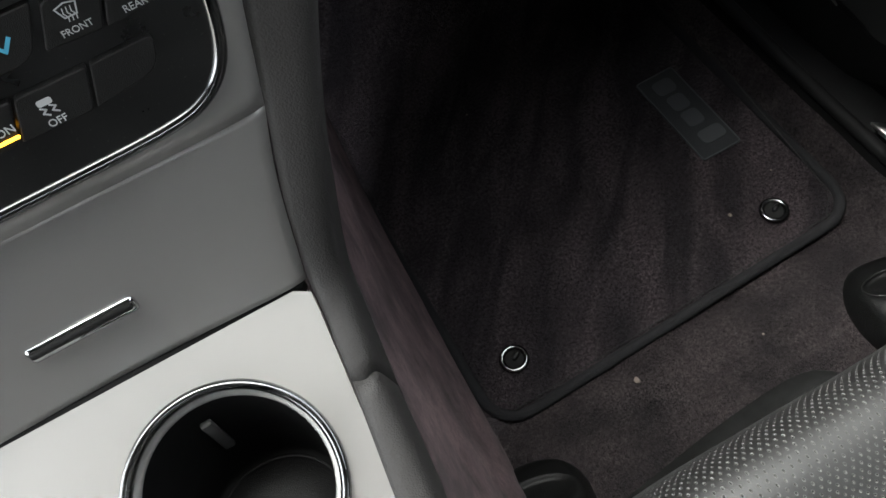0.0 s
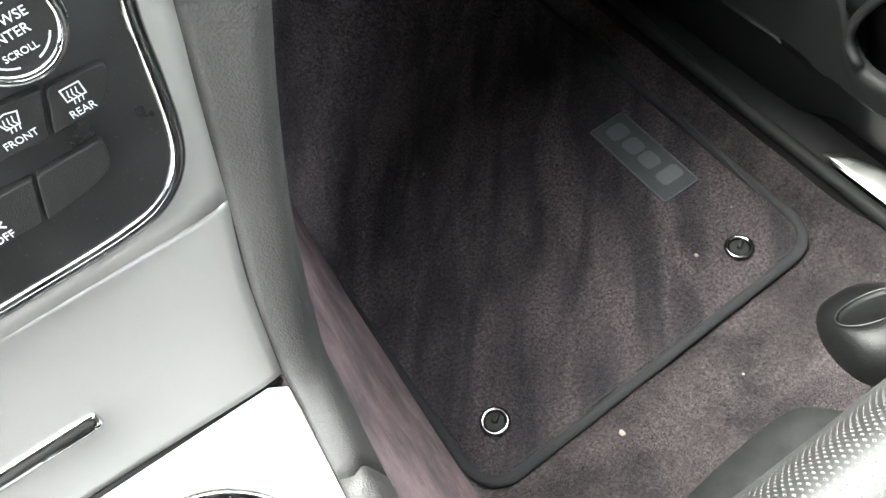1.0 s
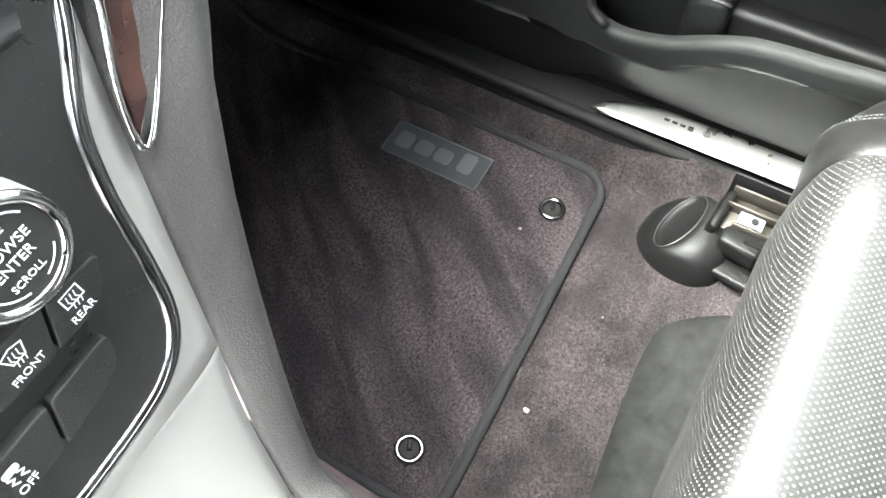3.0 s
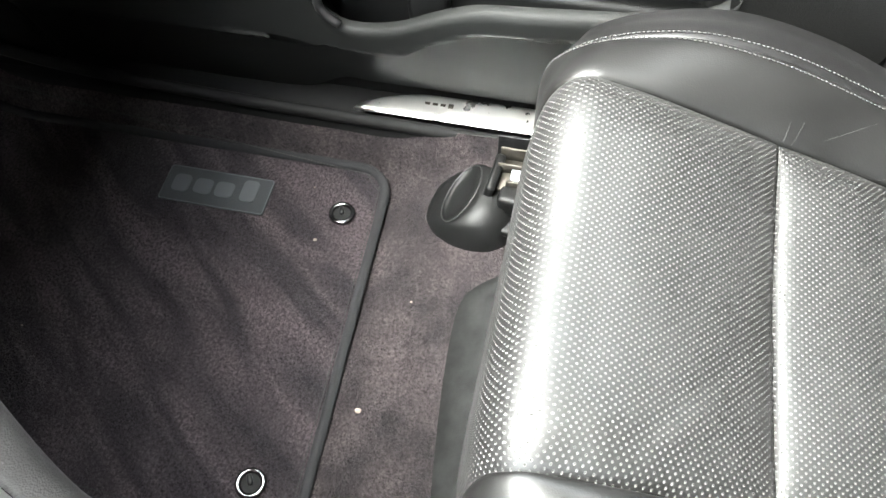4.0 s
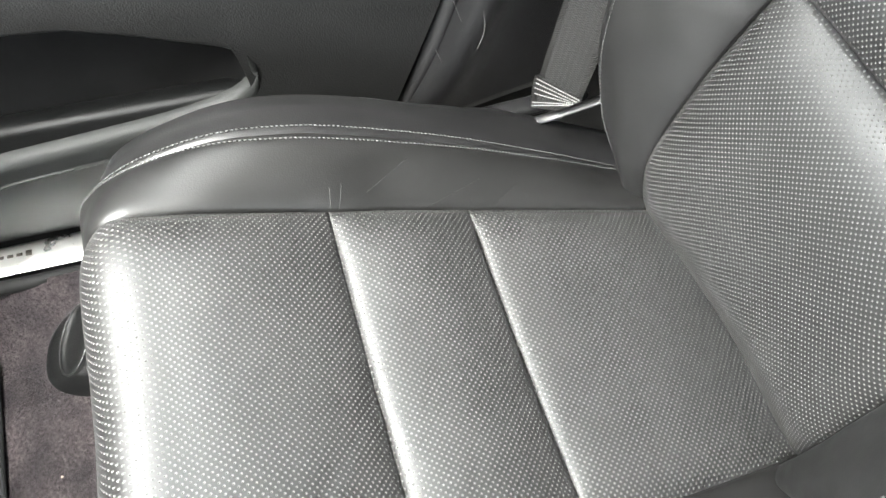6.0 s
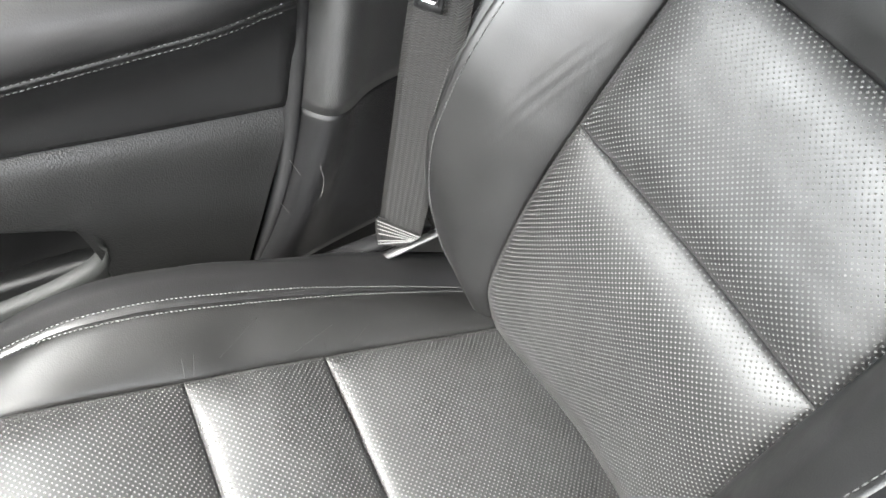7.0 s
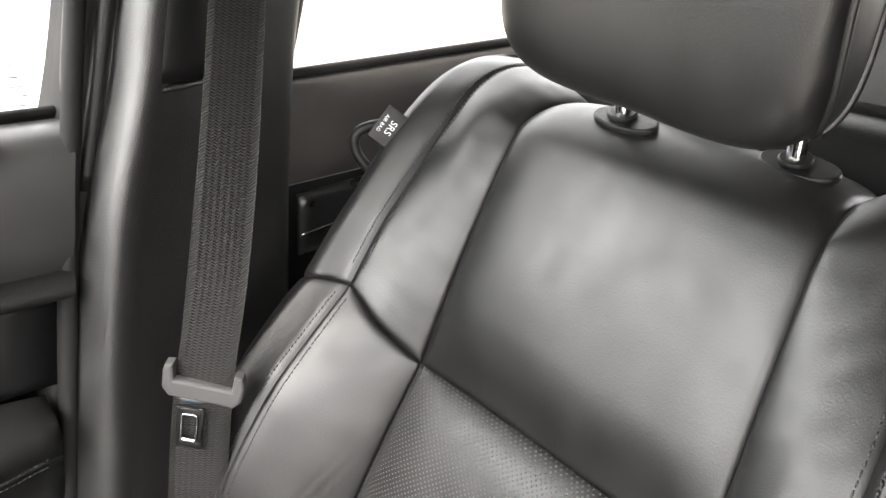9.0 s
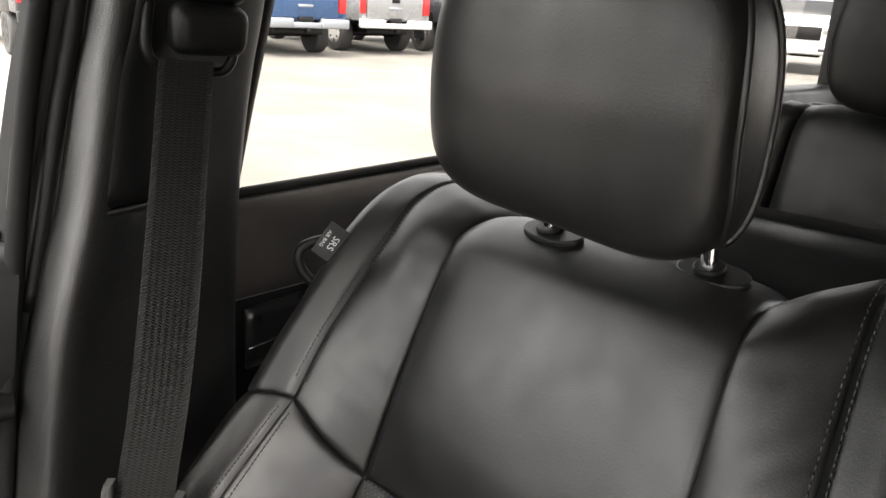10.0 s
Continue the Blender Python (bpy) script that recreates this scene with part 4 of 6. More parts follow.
def headrest_seam(side):
    """The piped edge of the front face, a loop round each side of the headrest."""
    pts = []
    for k in range(60):
        t = 2 * math.pi * k / 60
        x, y, z = 1.0, 0.5 * math.cos(t), 0.95 * math.sin(t)
        l = (x ** 4.8 + abs(y) ** 4.8 + abs(z) ** 4.8) ** (1 / 4.8)
        pts.append(pose(HX, HY, HZ, -4, 0, 0) @ head_shape(side * x / l, y / l, z / l))
    return pts


for side in (-1, 1):
    rod("headrest_piping", headrest_seam(side), 0.0032, LEATHER_SIDE, head, 8, True)
for px, py in ((0.438, -0.779), (0.297, -0.801)):
    rod("headrest_post", [(px, py - 0.004, 0.86), (px, py, 0.90), (px, py + 0.012, 0.965)], 0.0068, CHROME, seat, 16, label="chrome post")
    gd = part("post_guide", cylinder(0.031, 0.007, 40, 0.002, pose(px - 0.004, py, 0.897, -14, 0, 0) @ Matrix.Diagonal((1.0, 0.55, 1, 1))), PLASTIC_SMOOTH, seat, "black oval guide of a headrest post")
    part("guide_collar", cylinder(0.0125, 0.006, 28, 0.0015, pose(px, py, 0.9015, -14, 0, 0)), PLASTIC, gd)

# airbag tag sewn into the side seam of the backrest
tm = look((0.647, -0.696, 0.846), (0.05, -0.2, 1.06), 0)
TAG = tm @ Matrix.Rotation(math.pi, 4, "Y") @ Matrix.Rotation(math.pi, 4, "Y") @ Matrix.Rotation(radians(123), 4, "Z")
tag = part("airbag_tag", rbox((0.036, 0.022, 0.0012), 0.0005, 1, TAG), Mat("black_tag_cloth", (0.02, 0.02, 0.02), 0.8).m, seat, "black woven tag with white letters")
lettering("tag_letters", "SRS", 0.010, TAG @ Matrix.Rotation(math.pi, 4, "X") @ Matrix.Rotation(math.pi, 4, "Z") @ Matrix.Translation((0, 0.003, 0.0008)), PRINT, tag)
lettering("tag_letters", "AIR BAG", 0.005, TAG @ Matrix.Rotation(math.pi, 4, "X") @ Matrix.Rotation(math.pi, 4, "Z") @ Matrix.Translation((0, -0.006, 0.0008)), PRINT, tag)

rod("lever_loop", curve([(0.652, -0.718, 0.845), (0.670, -0.698, 0.841), (0.679, -0.683, 0.833), (0.679, -0.680, 0.818), (0.670, -0.688, 0.800), (0.652, -0.704, 0.788)], 30), 0.0055, PLASTIC, seat, 10, label="rounded black loop")

# rail covers at the front feet of the seat
def shoe_mesh(m):
    """A wedge-shaped shoe whose top falls away to the front, with a long oval dish let into the slope."""
    bm = bmesh.new()
    n, rings = 48, []

    def ring(cx, cy, sx, sy, z, tilt, turn=0.0, p=0.8):
        out = []
        for k in range(n):
            t = 2 * math.pi * k / n
            c, q = math.cos(t), math.sin(t)
            x, y = sx * math.copysign(abs(c) ** p, c), sy * math.copysign(abs(q) ** p, q)
            a = radians(turn)
            x, y = x * math.cos(a) - y * math.sin(a), x * math.sin(a) + y * math.cos(a)
            out.append(bm.verts.new((cx + x, cy + y, z - tilt * y)))
        rings.append(out)

    ring(0.612, 0.092, 0.056, 0.060, -0.010, 0.0, -8)
    ring(0.612, 0.092, 0.056, 0.060, 0.012, 0.0, -8)
    ring(0.613, 0.093, 0.053, 0.056, 0.026, 0.12, -8)
    ring(0.615, 0.096, 0.049, 0.046, 0.043, 0.40, -9)
    ring(0.617, 0.106, 0.045, 0.026, 0.0475, 0.62, -13, 0.95)
    ring(0.618, 0.109, 0.042, 0.0195, 0.0470, 0.66, -14, 1.0)
    ring(0.618, 0.110, 0.0395, 0.0170, 0.0435, 0.66, -14, 1.0)
    ring(0.618, 0.110, 0.030, 0.011, 0.0415, 0.66, -14, 1.0)
    ring(0.618, 0.110, 0.012, 0.004, 0.0410, 0.66, -14, 1.0)
    for a, b in zip(rings, rings[1:]):
        for k in range(n):
            bm.faces.new((a[k], a[(k + 1) % n], b[(k + 1) % n], b[k]))
    bm.faces.new(rings[-1])
    bm.transform(m)
    bmesh.ops.recalc_face_normals(bm, faces=bm.faces[:])
    for f in bm.faces:
        f.smooth = True
    return bm


cov = part("rail_cover", shoe_mesh(Matrix()), PLASTIC, seat, "black plastic cover over the seat rail foot")
rod("dish_rim", [V(0.618 + 0.042 * math.cos(t) * 0.97 + 0.0195 * math.sin(t) * 0.242, 0.109 - 0.042 * math.cos(t) * 0.242 + 0.0195 * math.sin(t) * 0.97, 0.0474 - 0.66 * (0.0195 * math.sin(t) * 0.97 - 0.042 * math.cos(t) * 0.242)) for t in [2 * math.pi * k / 48 for k in range(48)]], 0.0009, PILLAR, cov, 6, True)
part("cover_neck", rbox((0.062, 0.15, 0.045), 0.012, 3, pose(0.627, 0.005, 0.036, 0, 0, -3)), PLASTIC, cov)
part("cover_flange", rbox((0.03, 0.11, 0.012), 0.005, 3, pose(0.587, 0.02, 0.034, 0, 0, -6)), PLASTIC, cov)
part("cover_cheek", rbox((0.026, 0.05, 0.03), 0.006, 3, pose(0.606, 0.036, 0.062, 0, 0, -6)), PLASTIC, cov)
part("cover_cheek", rbox((0.058, 0.012, 0.030), 0.004, 2, pose(0.637, 0.072, 0.064, 12, 0, -6)), PLASTIC, cov)
cov = part("rail_cover", shoe_mesh(Matrix.Translation((0.168, 0.112, 0.0)) @ Matrix.Rotation(radians(-20), 4, "Z") @ Matrix.Diagonal((-1, 1, 1, 1)) @ Matrix.Translation((-0.619, -0.112, 0.0))), PLASTIC, seat, "black plastic cover over the seat rail foot")
part("cover_neck", rbox((0.05, 0.11, 0.03), 0.010, 3, pose(0.18, 0.015, 0.032, 0, 0, 6)), PLASTIC, cov)
rail = part("seat_rail", rbox((0.034, 0.5, 0.02), 0.003, 2, Matrix.Translation((0.662, -0.215, 0.05))), BRACKET, seat, "zinc plated seat rail")
part("rail_lip", rbox((0.004, 0.56, 0.046), 0.0015, 2, Matrix.Translation((0.680, -0.205, 0.072))), PLASTIC_SMOOTH, rail)
part("rail_plate", rbox((0.052, 0.075, 0.004), 0.001, 1, pose(0.645, 0.030, 0.064)), BRACKET, rail)
part("rail_wall", rbox((0.0035, 0.07, 0.022), 0.001, 1, pose(0.668, 0.034, 0.076)), BRACKET, rail)
part("rail_wall", rbox((0.0035, 0.07, 0.016), 0.001, 1, pose(0.647, 0.034, 0.074)), BRACKET, rail)
part("rail_wall", rbox((0.0035, 0.05, 0.014), 0.001, 1, pose(0.622, 0.030, 0.074)), BRACKET, rail)
tab = part("rail_tab", rbox((0.017, 0.030, 0.003), 0.001, 1, pose(0.634, 0.036, 0.0785)), GREY_METAL, rail, "bright bolted tab")
part("tab_bolt", cylinder(0.0042, 0.003, 20, 0.0008, Matrix.Translation((0.634, 0.032, 0.0808))), RUBBER, tab)
part("rail_slot", rbox((0.014, 0.024, 0.003), 0.001, 1, Matrix.Translation((0.610, 0.022, 0.0775))), MATT, rail)
part("seat_rail", rbox((0.034, 0.5, 0.02), 0.003, 2, Matrix.Translation((0.16, -0.215, 0.05))), BRACKET, seat, "zinc plated seat rail")

# ---- centre console ----
console = thing("centre_console", (CX, 0.15, 0.0), "silver-trimmed centre console with grained grey side pads", "car console")


def on_stack(x, z, d=0.0):
    """The frame of the stack's face at x and height z: across, up the face, outwards."""
    k = 1 / math.sqrt(1 + 0.25 ** 2)
    up, nrm = V(0, 0.25 * k, k), V(0, -k, 0.25 * k)
    p = V(x, 0.209 + 0.25 * (z - 0.438), z) + nrm * d
    return Matrix(((1, up.x, nrm.x, p.x), (0, up.y, nrm.y, p.y), (0, up.z, nrm.z, p.z), (0, 0, 0, 1)))


def sp(x, z, d=0.0):
    return on_stack(x, z, d).translation


def both(pts):
    """Continue a line on the right half of the console to its left half."""
    return pts + [(2 * CX - x, z) for x, z in reversed(pts)]


SR = [(0.087, 0.441), (0.098, 0.499), (0.105, 0.528), (0.115, 0.560), (0.129, 0.614), (0.139, 0.648), (0.146, 0.676), (0.157, 0.710), (0.172, 0.76), (0.185, 0.80)]
# lower silver face below the crease, and the upper face round the switch panel
lowR, upR = SR[:4], SR[3:]
def face_between(name, pts, mat_, h, ku, d=0.0, out_d=0.0):
    A = [sp(x, z, d) for x, z in pts]
    B = [sp(2 * CX - x, z, d) for x, z in pts]
    M1 = [sp(CX, z, d + out_d) for x, z in pts]
    return panel(name, [A, M1, B], mat_, console, (0, -1, 0.2), h, 40, 24, ku, 0, 0.012)
face_between("silver_face_lower", lowR, SILVER, 0.0025, 14, 0.0, -0.004)
face_between("silver_face_upper", upR, SILVER, 0.003, 20, 0.0, 0.0)
# switch panel inside a chrome hoop
HOOP = [(0.166, 0.742), (0.150, 0.712), (0.132, 0.685), (0.1225, 0.658), (0.117, 0.630), (0.111, 0.605), (0.103, 0.590), (0.090, 0.580), (0.072, 0.5755), (0.03, 0.574)]
hoop = [sp(x, z, 0.004) for x, z in both(HOOP)]
rod("chrome_hoop", curve(hoop, 160), 0.0038, DIMMED_CHROME, console, 10, label="bright chrome surround")
rod("hoop_lip", curve([sp(x, z, 0.0035) for x, z in both([(x - 0.0055, z + 0.0035) for x, z in HOOP])], 160), 0.0012, DIMMED_CHROME, console, 8)
out2 = [(x, z) for x, z in both([(x - 0.003, z + 0.002) for x, z in HOOP])]
loc = on_stack(0, 0.6)
inv = loc.inverted()
ol = []
for p in curve([sp(x, z) for x, z in out2], 120):
    q = inv @ p
    ol.append((q.x, q.y))
part("switch_panel", flat_shape(ol, 0.0035, on_stack(0, 0.6, 0.0015)), GLOSS, console, "dusty gloss black switch panel")


def key(corners, radii=(0.002, 0.002, 0.002, 0.002), d=0.006):
    """A leaning push switch from its four corners on the stack's face, each with its own rounding, and the pose of its top."""
    cx, cz = sum(p[0] for p in corners) / 4, sum(p[1] for p in corners) / 4
    pts = [V(x - cx, (z - cz) * 1.0308) for x, z in corners]
    mid = V(0, 0)
    pts = [p + (mid - p).normalized() * 0.0005 for p in pts]
    ol = []
    for k in range(4):
        a, p, b = pts[k - 1], pts[k], pts[(k + 1) % 4]
        q0, q1 = p + (a - p).normalized() * radii[k], p + (b - p).normalized() * radii[k]
        for t in range(6):
            t /= 5
            q = q0 * (1 - t) ** 2 + p * (2 * t * (1 - t)) + q1 * t * t
            ol.append((q.x, q.y))
    m = on_stack(cx, cz, 0.0045)
    return part("switch", flat_shape(ol, d, m, 0.0008), BUTTON, console, "soft black push switch"), m @ Matrix.Translation((0, 0, d + 0.0001))


def strip(points, w, m, material, parent, name="switch_symbol"):
    """A thin printed line."""
    bm = bmesh.new()
    for a, b in zip(points, points[1:]):
        a, b = Vector(a), Vector(b)
        d = (b - a).normalized() * 0.5 * w
        s = V(-d.y, d.x)
        q = [bm.verts.new((p.x, p.y, 0.0)) for p in (a - d + s, a - d - s, b + d - s, b + d + s)]
        bm.faces.new(q)
    bm.transform(m)
    return part(name, bm, material, parent)


def demist(m, parent, rect):
    if rect:
        strip([(-0.0045, -0.002), (-0.0045, 0.004), (0.0045, 0.004), (0.0045, -0.002), (-0.0045, -0.002)], 0.0007, m, PRINT, parent)
    else:
        strip([(-0.003, -0.002), (-0.0052, 0.0035), (0, 0.0048), (0.0052, 0.0035), (0.003, -0.002), (-0.003, -0.002)], 0.0007, m, PRINT, parent)
    for x in (-0.002, 0, 0.002):
        strip([(x, -0.0042), (x + 0.0006, -0.002), (x - 0.0006, 0.0), (x, 0.0025)], 0.00055, m @ Matrix.Translation((0, 0, 0.0001)), PRINT, parent)


ROUND_R = (0.002, 0.0045, 0.0095, 0.002)
k, m = key([(0.0795, 0.6515), (0.1050, 0.6497), (0.0968, 0.6335), (0.0708, 0.6330)], ROUND_R)
demist(m @ Matrix.Translation((-0.0008, 0.0025, 0)) @ Matrix.Diagonal((0.9, 0.9, 1, 1)), k, True)
lettering("switch_word", "REAR", 0.0047, m @ Matrix.Translation((-0.0016, -0.0050, 0)), PRINT, k)
k, m = key([(0.0530, 0.6545), (0.0787, 0.6520), (0.0700, 0.6330), (0.0432, 0.6348)])
demist(m @ Matrix.Translation((0.0, 0.0026, 0)) @ Matrix.Diagonal((0.9, 0.9, 1, 1)), k, False)
lettering("switch_word", "FRONT", 0.0044, m @ Matrix.Translation((-0.0008, -0.0052, 0)), PRINT, k)
k, m = key([(0.0040, 0.6570), (0.0510, 0.6562), (0.0385, 0.6340), (-0.0060, 0.6340)], (0.002, 0.003, 0.008, 0.002))
strip([(0.006, 0.0), (0.0085, -0.003), (0.0125, 0.0015)], 0.0018, m, BLUE_PRINT, k)
k, m = key([(0.0140, 0.6810), (0.0560, 0.6790), (0.0470, 0.6600), (0.0050, 0.6610)], (0.002, 0.006, 0.003, 0.002))
strip([(0.0025, -0.002), (0.006, 0.002), (0.010, -0.002)], 0.0025, m, RED_PRINT, k)
key([(0.0552, 0.6225), (0.0862, 0.6228), (0.0822, 0.6070), (0.0470, 0.6025)], ROUND_R)
k, m = key([(0.0195, 0.6232), (0.0544, 0.6225), (0.0462, 0.6025), (0.0105, 0.6030)])
m = m @ Matrix.Translation((-0.0028, -0.0025, 0))
lettering("switch_word", "OFF", 0.0052, m @ Matrix.Translation((0, -0.0045, 0)), PRINT, k)
part("switch_symbol", flat_shape(rounded(0.0070, 0.0033, 0.0012, 3), 0.0001, m @ Matrix.Translation((0, 0.0062, 0))), PRINT, k)
for t in (-1, 1):
    strip([(t * 0.0022 - 0.001, 0.0040), (t * 0.0022 + 0.001, 0.0026), (t * 0.0022 - 0.001, 0.0012), (t * 0.0022 + 0.001, -0.0004)], 0.0009, m, PRINT, k)
k, m = key([(-0.0180, 0.6238), (0.0187, 0.6232), (0.0097, 0.6030), (-0.0270, 0.6034)])
lettering("switch_word", "ON", 0.0058, m @ Matrix.Translation((0.0125, -0.0015, 0)), PRINT, k)
part("switch_lamp", flat_shape(rounded(0.016, 0.0016, 0.0007, 3), 0.0004, m @ Matrix.Translation((0.0085, -0.0060, 0))), AMBER, k, "lit amber bar")
for x0 in (-0.0375, -0.075):
    key([(x0 - 0.0180, 0.6238), (x0 + 0.0187, 0.6234), (x0 + 0.0097, 0.6034), (x0 - 0.0270, 0.6034)])
key([(-0.0480, 0.6570), (0.0030, 0.6570), (-0.0070, 0.6340), (-0.0580, 0.6340)])
# tuning knob
KX, KZ = 0.0818, 0.6805
# knob lettering, a little dimmer than the switch print
KNOB_PRINT = Mat("grey_knob_print", (0.42, 0.43, 0.44), 0.6).m
kn = part("tuning_knob", cylinder(0.0212, 0.018, 64, 0.001, on_stack(KX, KZ, 0.012)), Mat("knurled_silver", (0.7, 0.7, 0.68), 0.35, 0.6).m, console, "knurled silver tuning knob")
toothed = [(r * math.cos(2 * math.pi * (q + d) / 64), r * math.sin(2 * math.pi * (q + d) / 64)) for q in range(64) for d, r in ((0.0, 0.0210), (0.3, 0.0210), (0.42, 0.0219), (0.88, 0.0219))]
part("knob_knurl", flat_shape(toothed, 0.015, on_stack(KX, KZ, 0.0045)), bpy.data.materials["knurled_silver"], kn)
v, f = tube([on_stack(KX, KZ, 0.0215) @ V(0.0194 * math.cos(2 * math.pi * q / 48), 0.0194 * math.sin(2 * math.pi * q / 48), 0) for q in range(48)], 0.0024, 8, True)
part("knob_ring", mesh("knob_ring", v, f), CHROME, kn)
part("knob_cap", cylinder(0.0178, 0.003, 48, 0.0008, on_stack(KX, KZ, 0.0205)), BUTTON, kn)
km = on_stack(KX, KZ, 0.0222)
for w, yy, ss in (("TUNE", 0.0092, 0.0040), ("BROWSE", 0.0026, 0.0052), ("ENTER", -0.0028, 0.0052), ("SCROLL", -0.0096, 0.0038)):
    lettering("knob_word", w, ss, km @ Matrix.Translation((0, yy, 0)), KNOB_PRINT, kn)
for s in (0, 180):
    strip([(0.0148 * math.cos(radians(a + s)), 0.0148 * math.sin(radians(a + s))) for a in range(35, 76, 8)], 0.0008, km, KNOB_PRINT, kn, "knob_mark")
    strip([(0.0148 * math.cos(radians(a + s)), 0.0148 * math.sin(radians(a + s))) for a in range(108, 150, 8)], 0.0008, km, KNOB_PRINT, kn, "knob_mark")
# ledge and display above the knob
ledge = panel("panel_ledge", [[sp(0.135, 0.716, 0.004), sp(0.05, 0.722, 0.005), sp(-0.03, 0.724, 0.005), sp(-0.2, 0.716, 0.004)], [sp(0.135, 0.735, 0.018), sp(0.05, 0.742, 0.024), sp(-0.03, 0.742, 0.024), sp(-0.2, 0.735, 0.018)], [sp(0.14, 0.76, 0.006), sp(0.05, 0.765, 0.012), sp(-0.03, 0.765, 0.012), sp(-0.2, 0.76, 0.006)]], GLOSS, console, (0, -1, 0.3), 0.002, 14, 24)[0]
part("display_frame", flat_shape(rounded(0.20, 0.13, 0.012), 0.010, on_stack(-0.015, 0.838, 0.006), 0.003), SILVER, console)
part("display", flat_shape(rounded(0.18, 0.11, 0.006), 0.003, on_stack(-0.015, 0.838, 0.0162), 0.001), DARK_GLASS, console)
# slot handle of the bin in the lower face
sl = part("bin_slot", rbox((0.066, 0.012, 0.006), 0.003, 2, on_stack(-0.034, 0.4865, -0.001)), CHROME, console, "slim chrome finger slot")
part("slot_shadow", rbox((0.062, 0.005, 0.006), 0.002, 2, on_stack(-0.034, 0.4882, 0.0015)), RUBBER, sl)
# dark joint between the upright face and the cup panel
part("panel_joint", rbox((0.235, 0.012, 0.02), 0.003, 1, pose(CX, 0.2165, 0.430, 20, 0, 0)), RUBBER, console)


def cup_z(y):
    return 0.412 + 0.42 * (y - 0.147)


# cup panel: a sheet with a round hole for the cup holder
CUPX, CUPY, CUPR = -0.0095, 0.1235, 0.066


def cup_panel():
    bm = bmesh.new()
    n = 72
    rings = []
    x0, x1, y0, y1 = 2 * CX - 0.0855, 0.0855, -0.02, 0.2085
    for r in (0.0, 0.02, 0.2, 0.55, 1.0):
        ring = []
        for k in range(n):
            t = 2 * math.pi * k / n
            c, s = math.cos(t), math.sin(t)
            ci = (CUPX + CUPR * c, CUPY + CUPR * 0.922 * s)
            sx = (x1 - CUPX) / c if c > 1e-6 else (x0 - CUPX) / c if c < -1e-6 else 1e9
            sy = (y1 - CUPY) / s if s > 1e-6 else (y0 - CUPY) / s if s < -1e-6 else 1e9
            q = min(abs(sx), abs(sy))
            e = (CUPX + q * c, CUPY + q * s)
            x, y = ci[0] + (e[0] - ci[0]) * r, ci[1] + (e[1] - ci[1]) * r
            w = (y - (-0.02)) / 0.2285
            lim = 0.064 + 0.0225 * w
            x = min(x, lim)
            ring.append(bm.verts.new((x, y, cup_z(y) - 0.004 * (1 - min(r / 0.02, 1)))))
        rings.append(ring)
    for a, b in zip(rings, rings[1:]):
        for k in range(n):
            bm.faces.new((a[k], b[k], b[(k + 1) % n], a[(k + 1) % n]))
    edge_ring = [bm.verts.new((w.co.x, w.co.y, w.co.z - 0.01)) for w in rings[-1]]
    for k in range(n):
        bm.faces.new((rings[-1][k], edge_ring[k], edge_ring[(k + 1) % n], rings[-1][(k + 1) % n]))
    bmesh.ops.recalc_face_normals(bm, faces=bm.faces[:])
    for f in bm.faces:
        f.smooth = False
    return bm


part("cup_panel", cup_panel(), SILVER, console)
CUPM = Matrix.Translation((CUPX, CUPY, cup_z(CUPY))) @ Matrix.Rotation(math.atan(0.42), 4, "X")


def turned(profile, n=64, m=None, closed=False):
    """A shape turned from (radius, height) steps."""
    verts, faces = [], []
    for r, z in profile:
        for k in range(n):
            t = 2 * math.pi * k / n
            verts.append(V(r * math.cos(t), r * math.sin(t), z))
    for i in range(len(profile) - 1):
        for k in range(n):
            faces.append((i * n + k, i * n + (k + 1) % n, (i + 1) * n + (k + 1) % n, (i + 1) * n + k))
    if m is not None:
        verts = [m @ w for w in verts]
    return mesh("turned", verts, faces)


cup = part("cup_ring", turned([(0.0685, -0.002), (0.0685, 0.002), (0.0672, 0.0042), (0.0650, 0.0046), (0.0632, 0.0035), (0.0622, 0.001), (0.0618, -0.004)], 72, CUPM), DIMMED_CHROME, console, "polished chrome ring")
part("ring_step", turned([(0.0618, -0.003), (0.0605, -0.0045), (0.059, -0.005), (0.0582, -0.009)], 72, CUPM), SILVER, cup)


def well(profile, n=72):
    """Rings from the tilted rim down to a level floor: (radius, depth, share of the tilt left)."""
    verts, faces = [], []
    for r, d, s in profile:
        for k in range(n):
            t = 2 * math.pi * k / n
            x, y = r * math.cos(t), 0.94 * r * math.sin(t)
            verts.append(V(CUPX + x, CUPY + y + 0.002, cup_z(CUPY) + 0.42 * y * s - d))
    for i in range(len(profile) - 1):
        for k in range(n):
            faces.append((i * n + k, i * n + (k + 1) % n, (i + 1) * n + (k + 1) % n, (i + 1) * n + k))
    return mesh("well", verts, faces)


part("cup_well", well([(0.0595, 0.005, 1.0), (0.058, 0.03, 0.75), (0.056, 0.06, 0.35), (0.054, 0.086, 0.0), (0.051, 0.090, 0.0), (0.046, 0.091, 0.0), (0.045, 0.0935, 0.0), (0.0, 0.0935, 0.0)]), PLASTIC_SMOOTH, cup)
part("cup_rib", well([(0.0485, 0.0905, 0.0), (0.0475, 0.0885, 0.0), (0.0462, 0.0905, 0.0)]), PLASTIC_SMOOTH, cup)
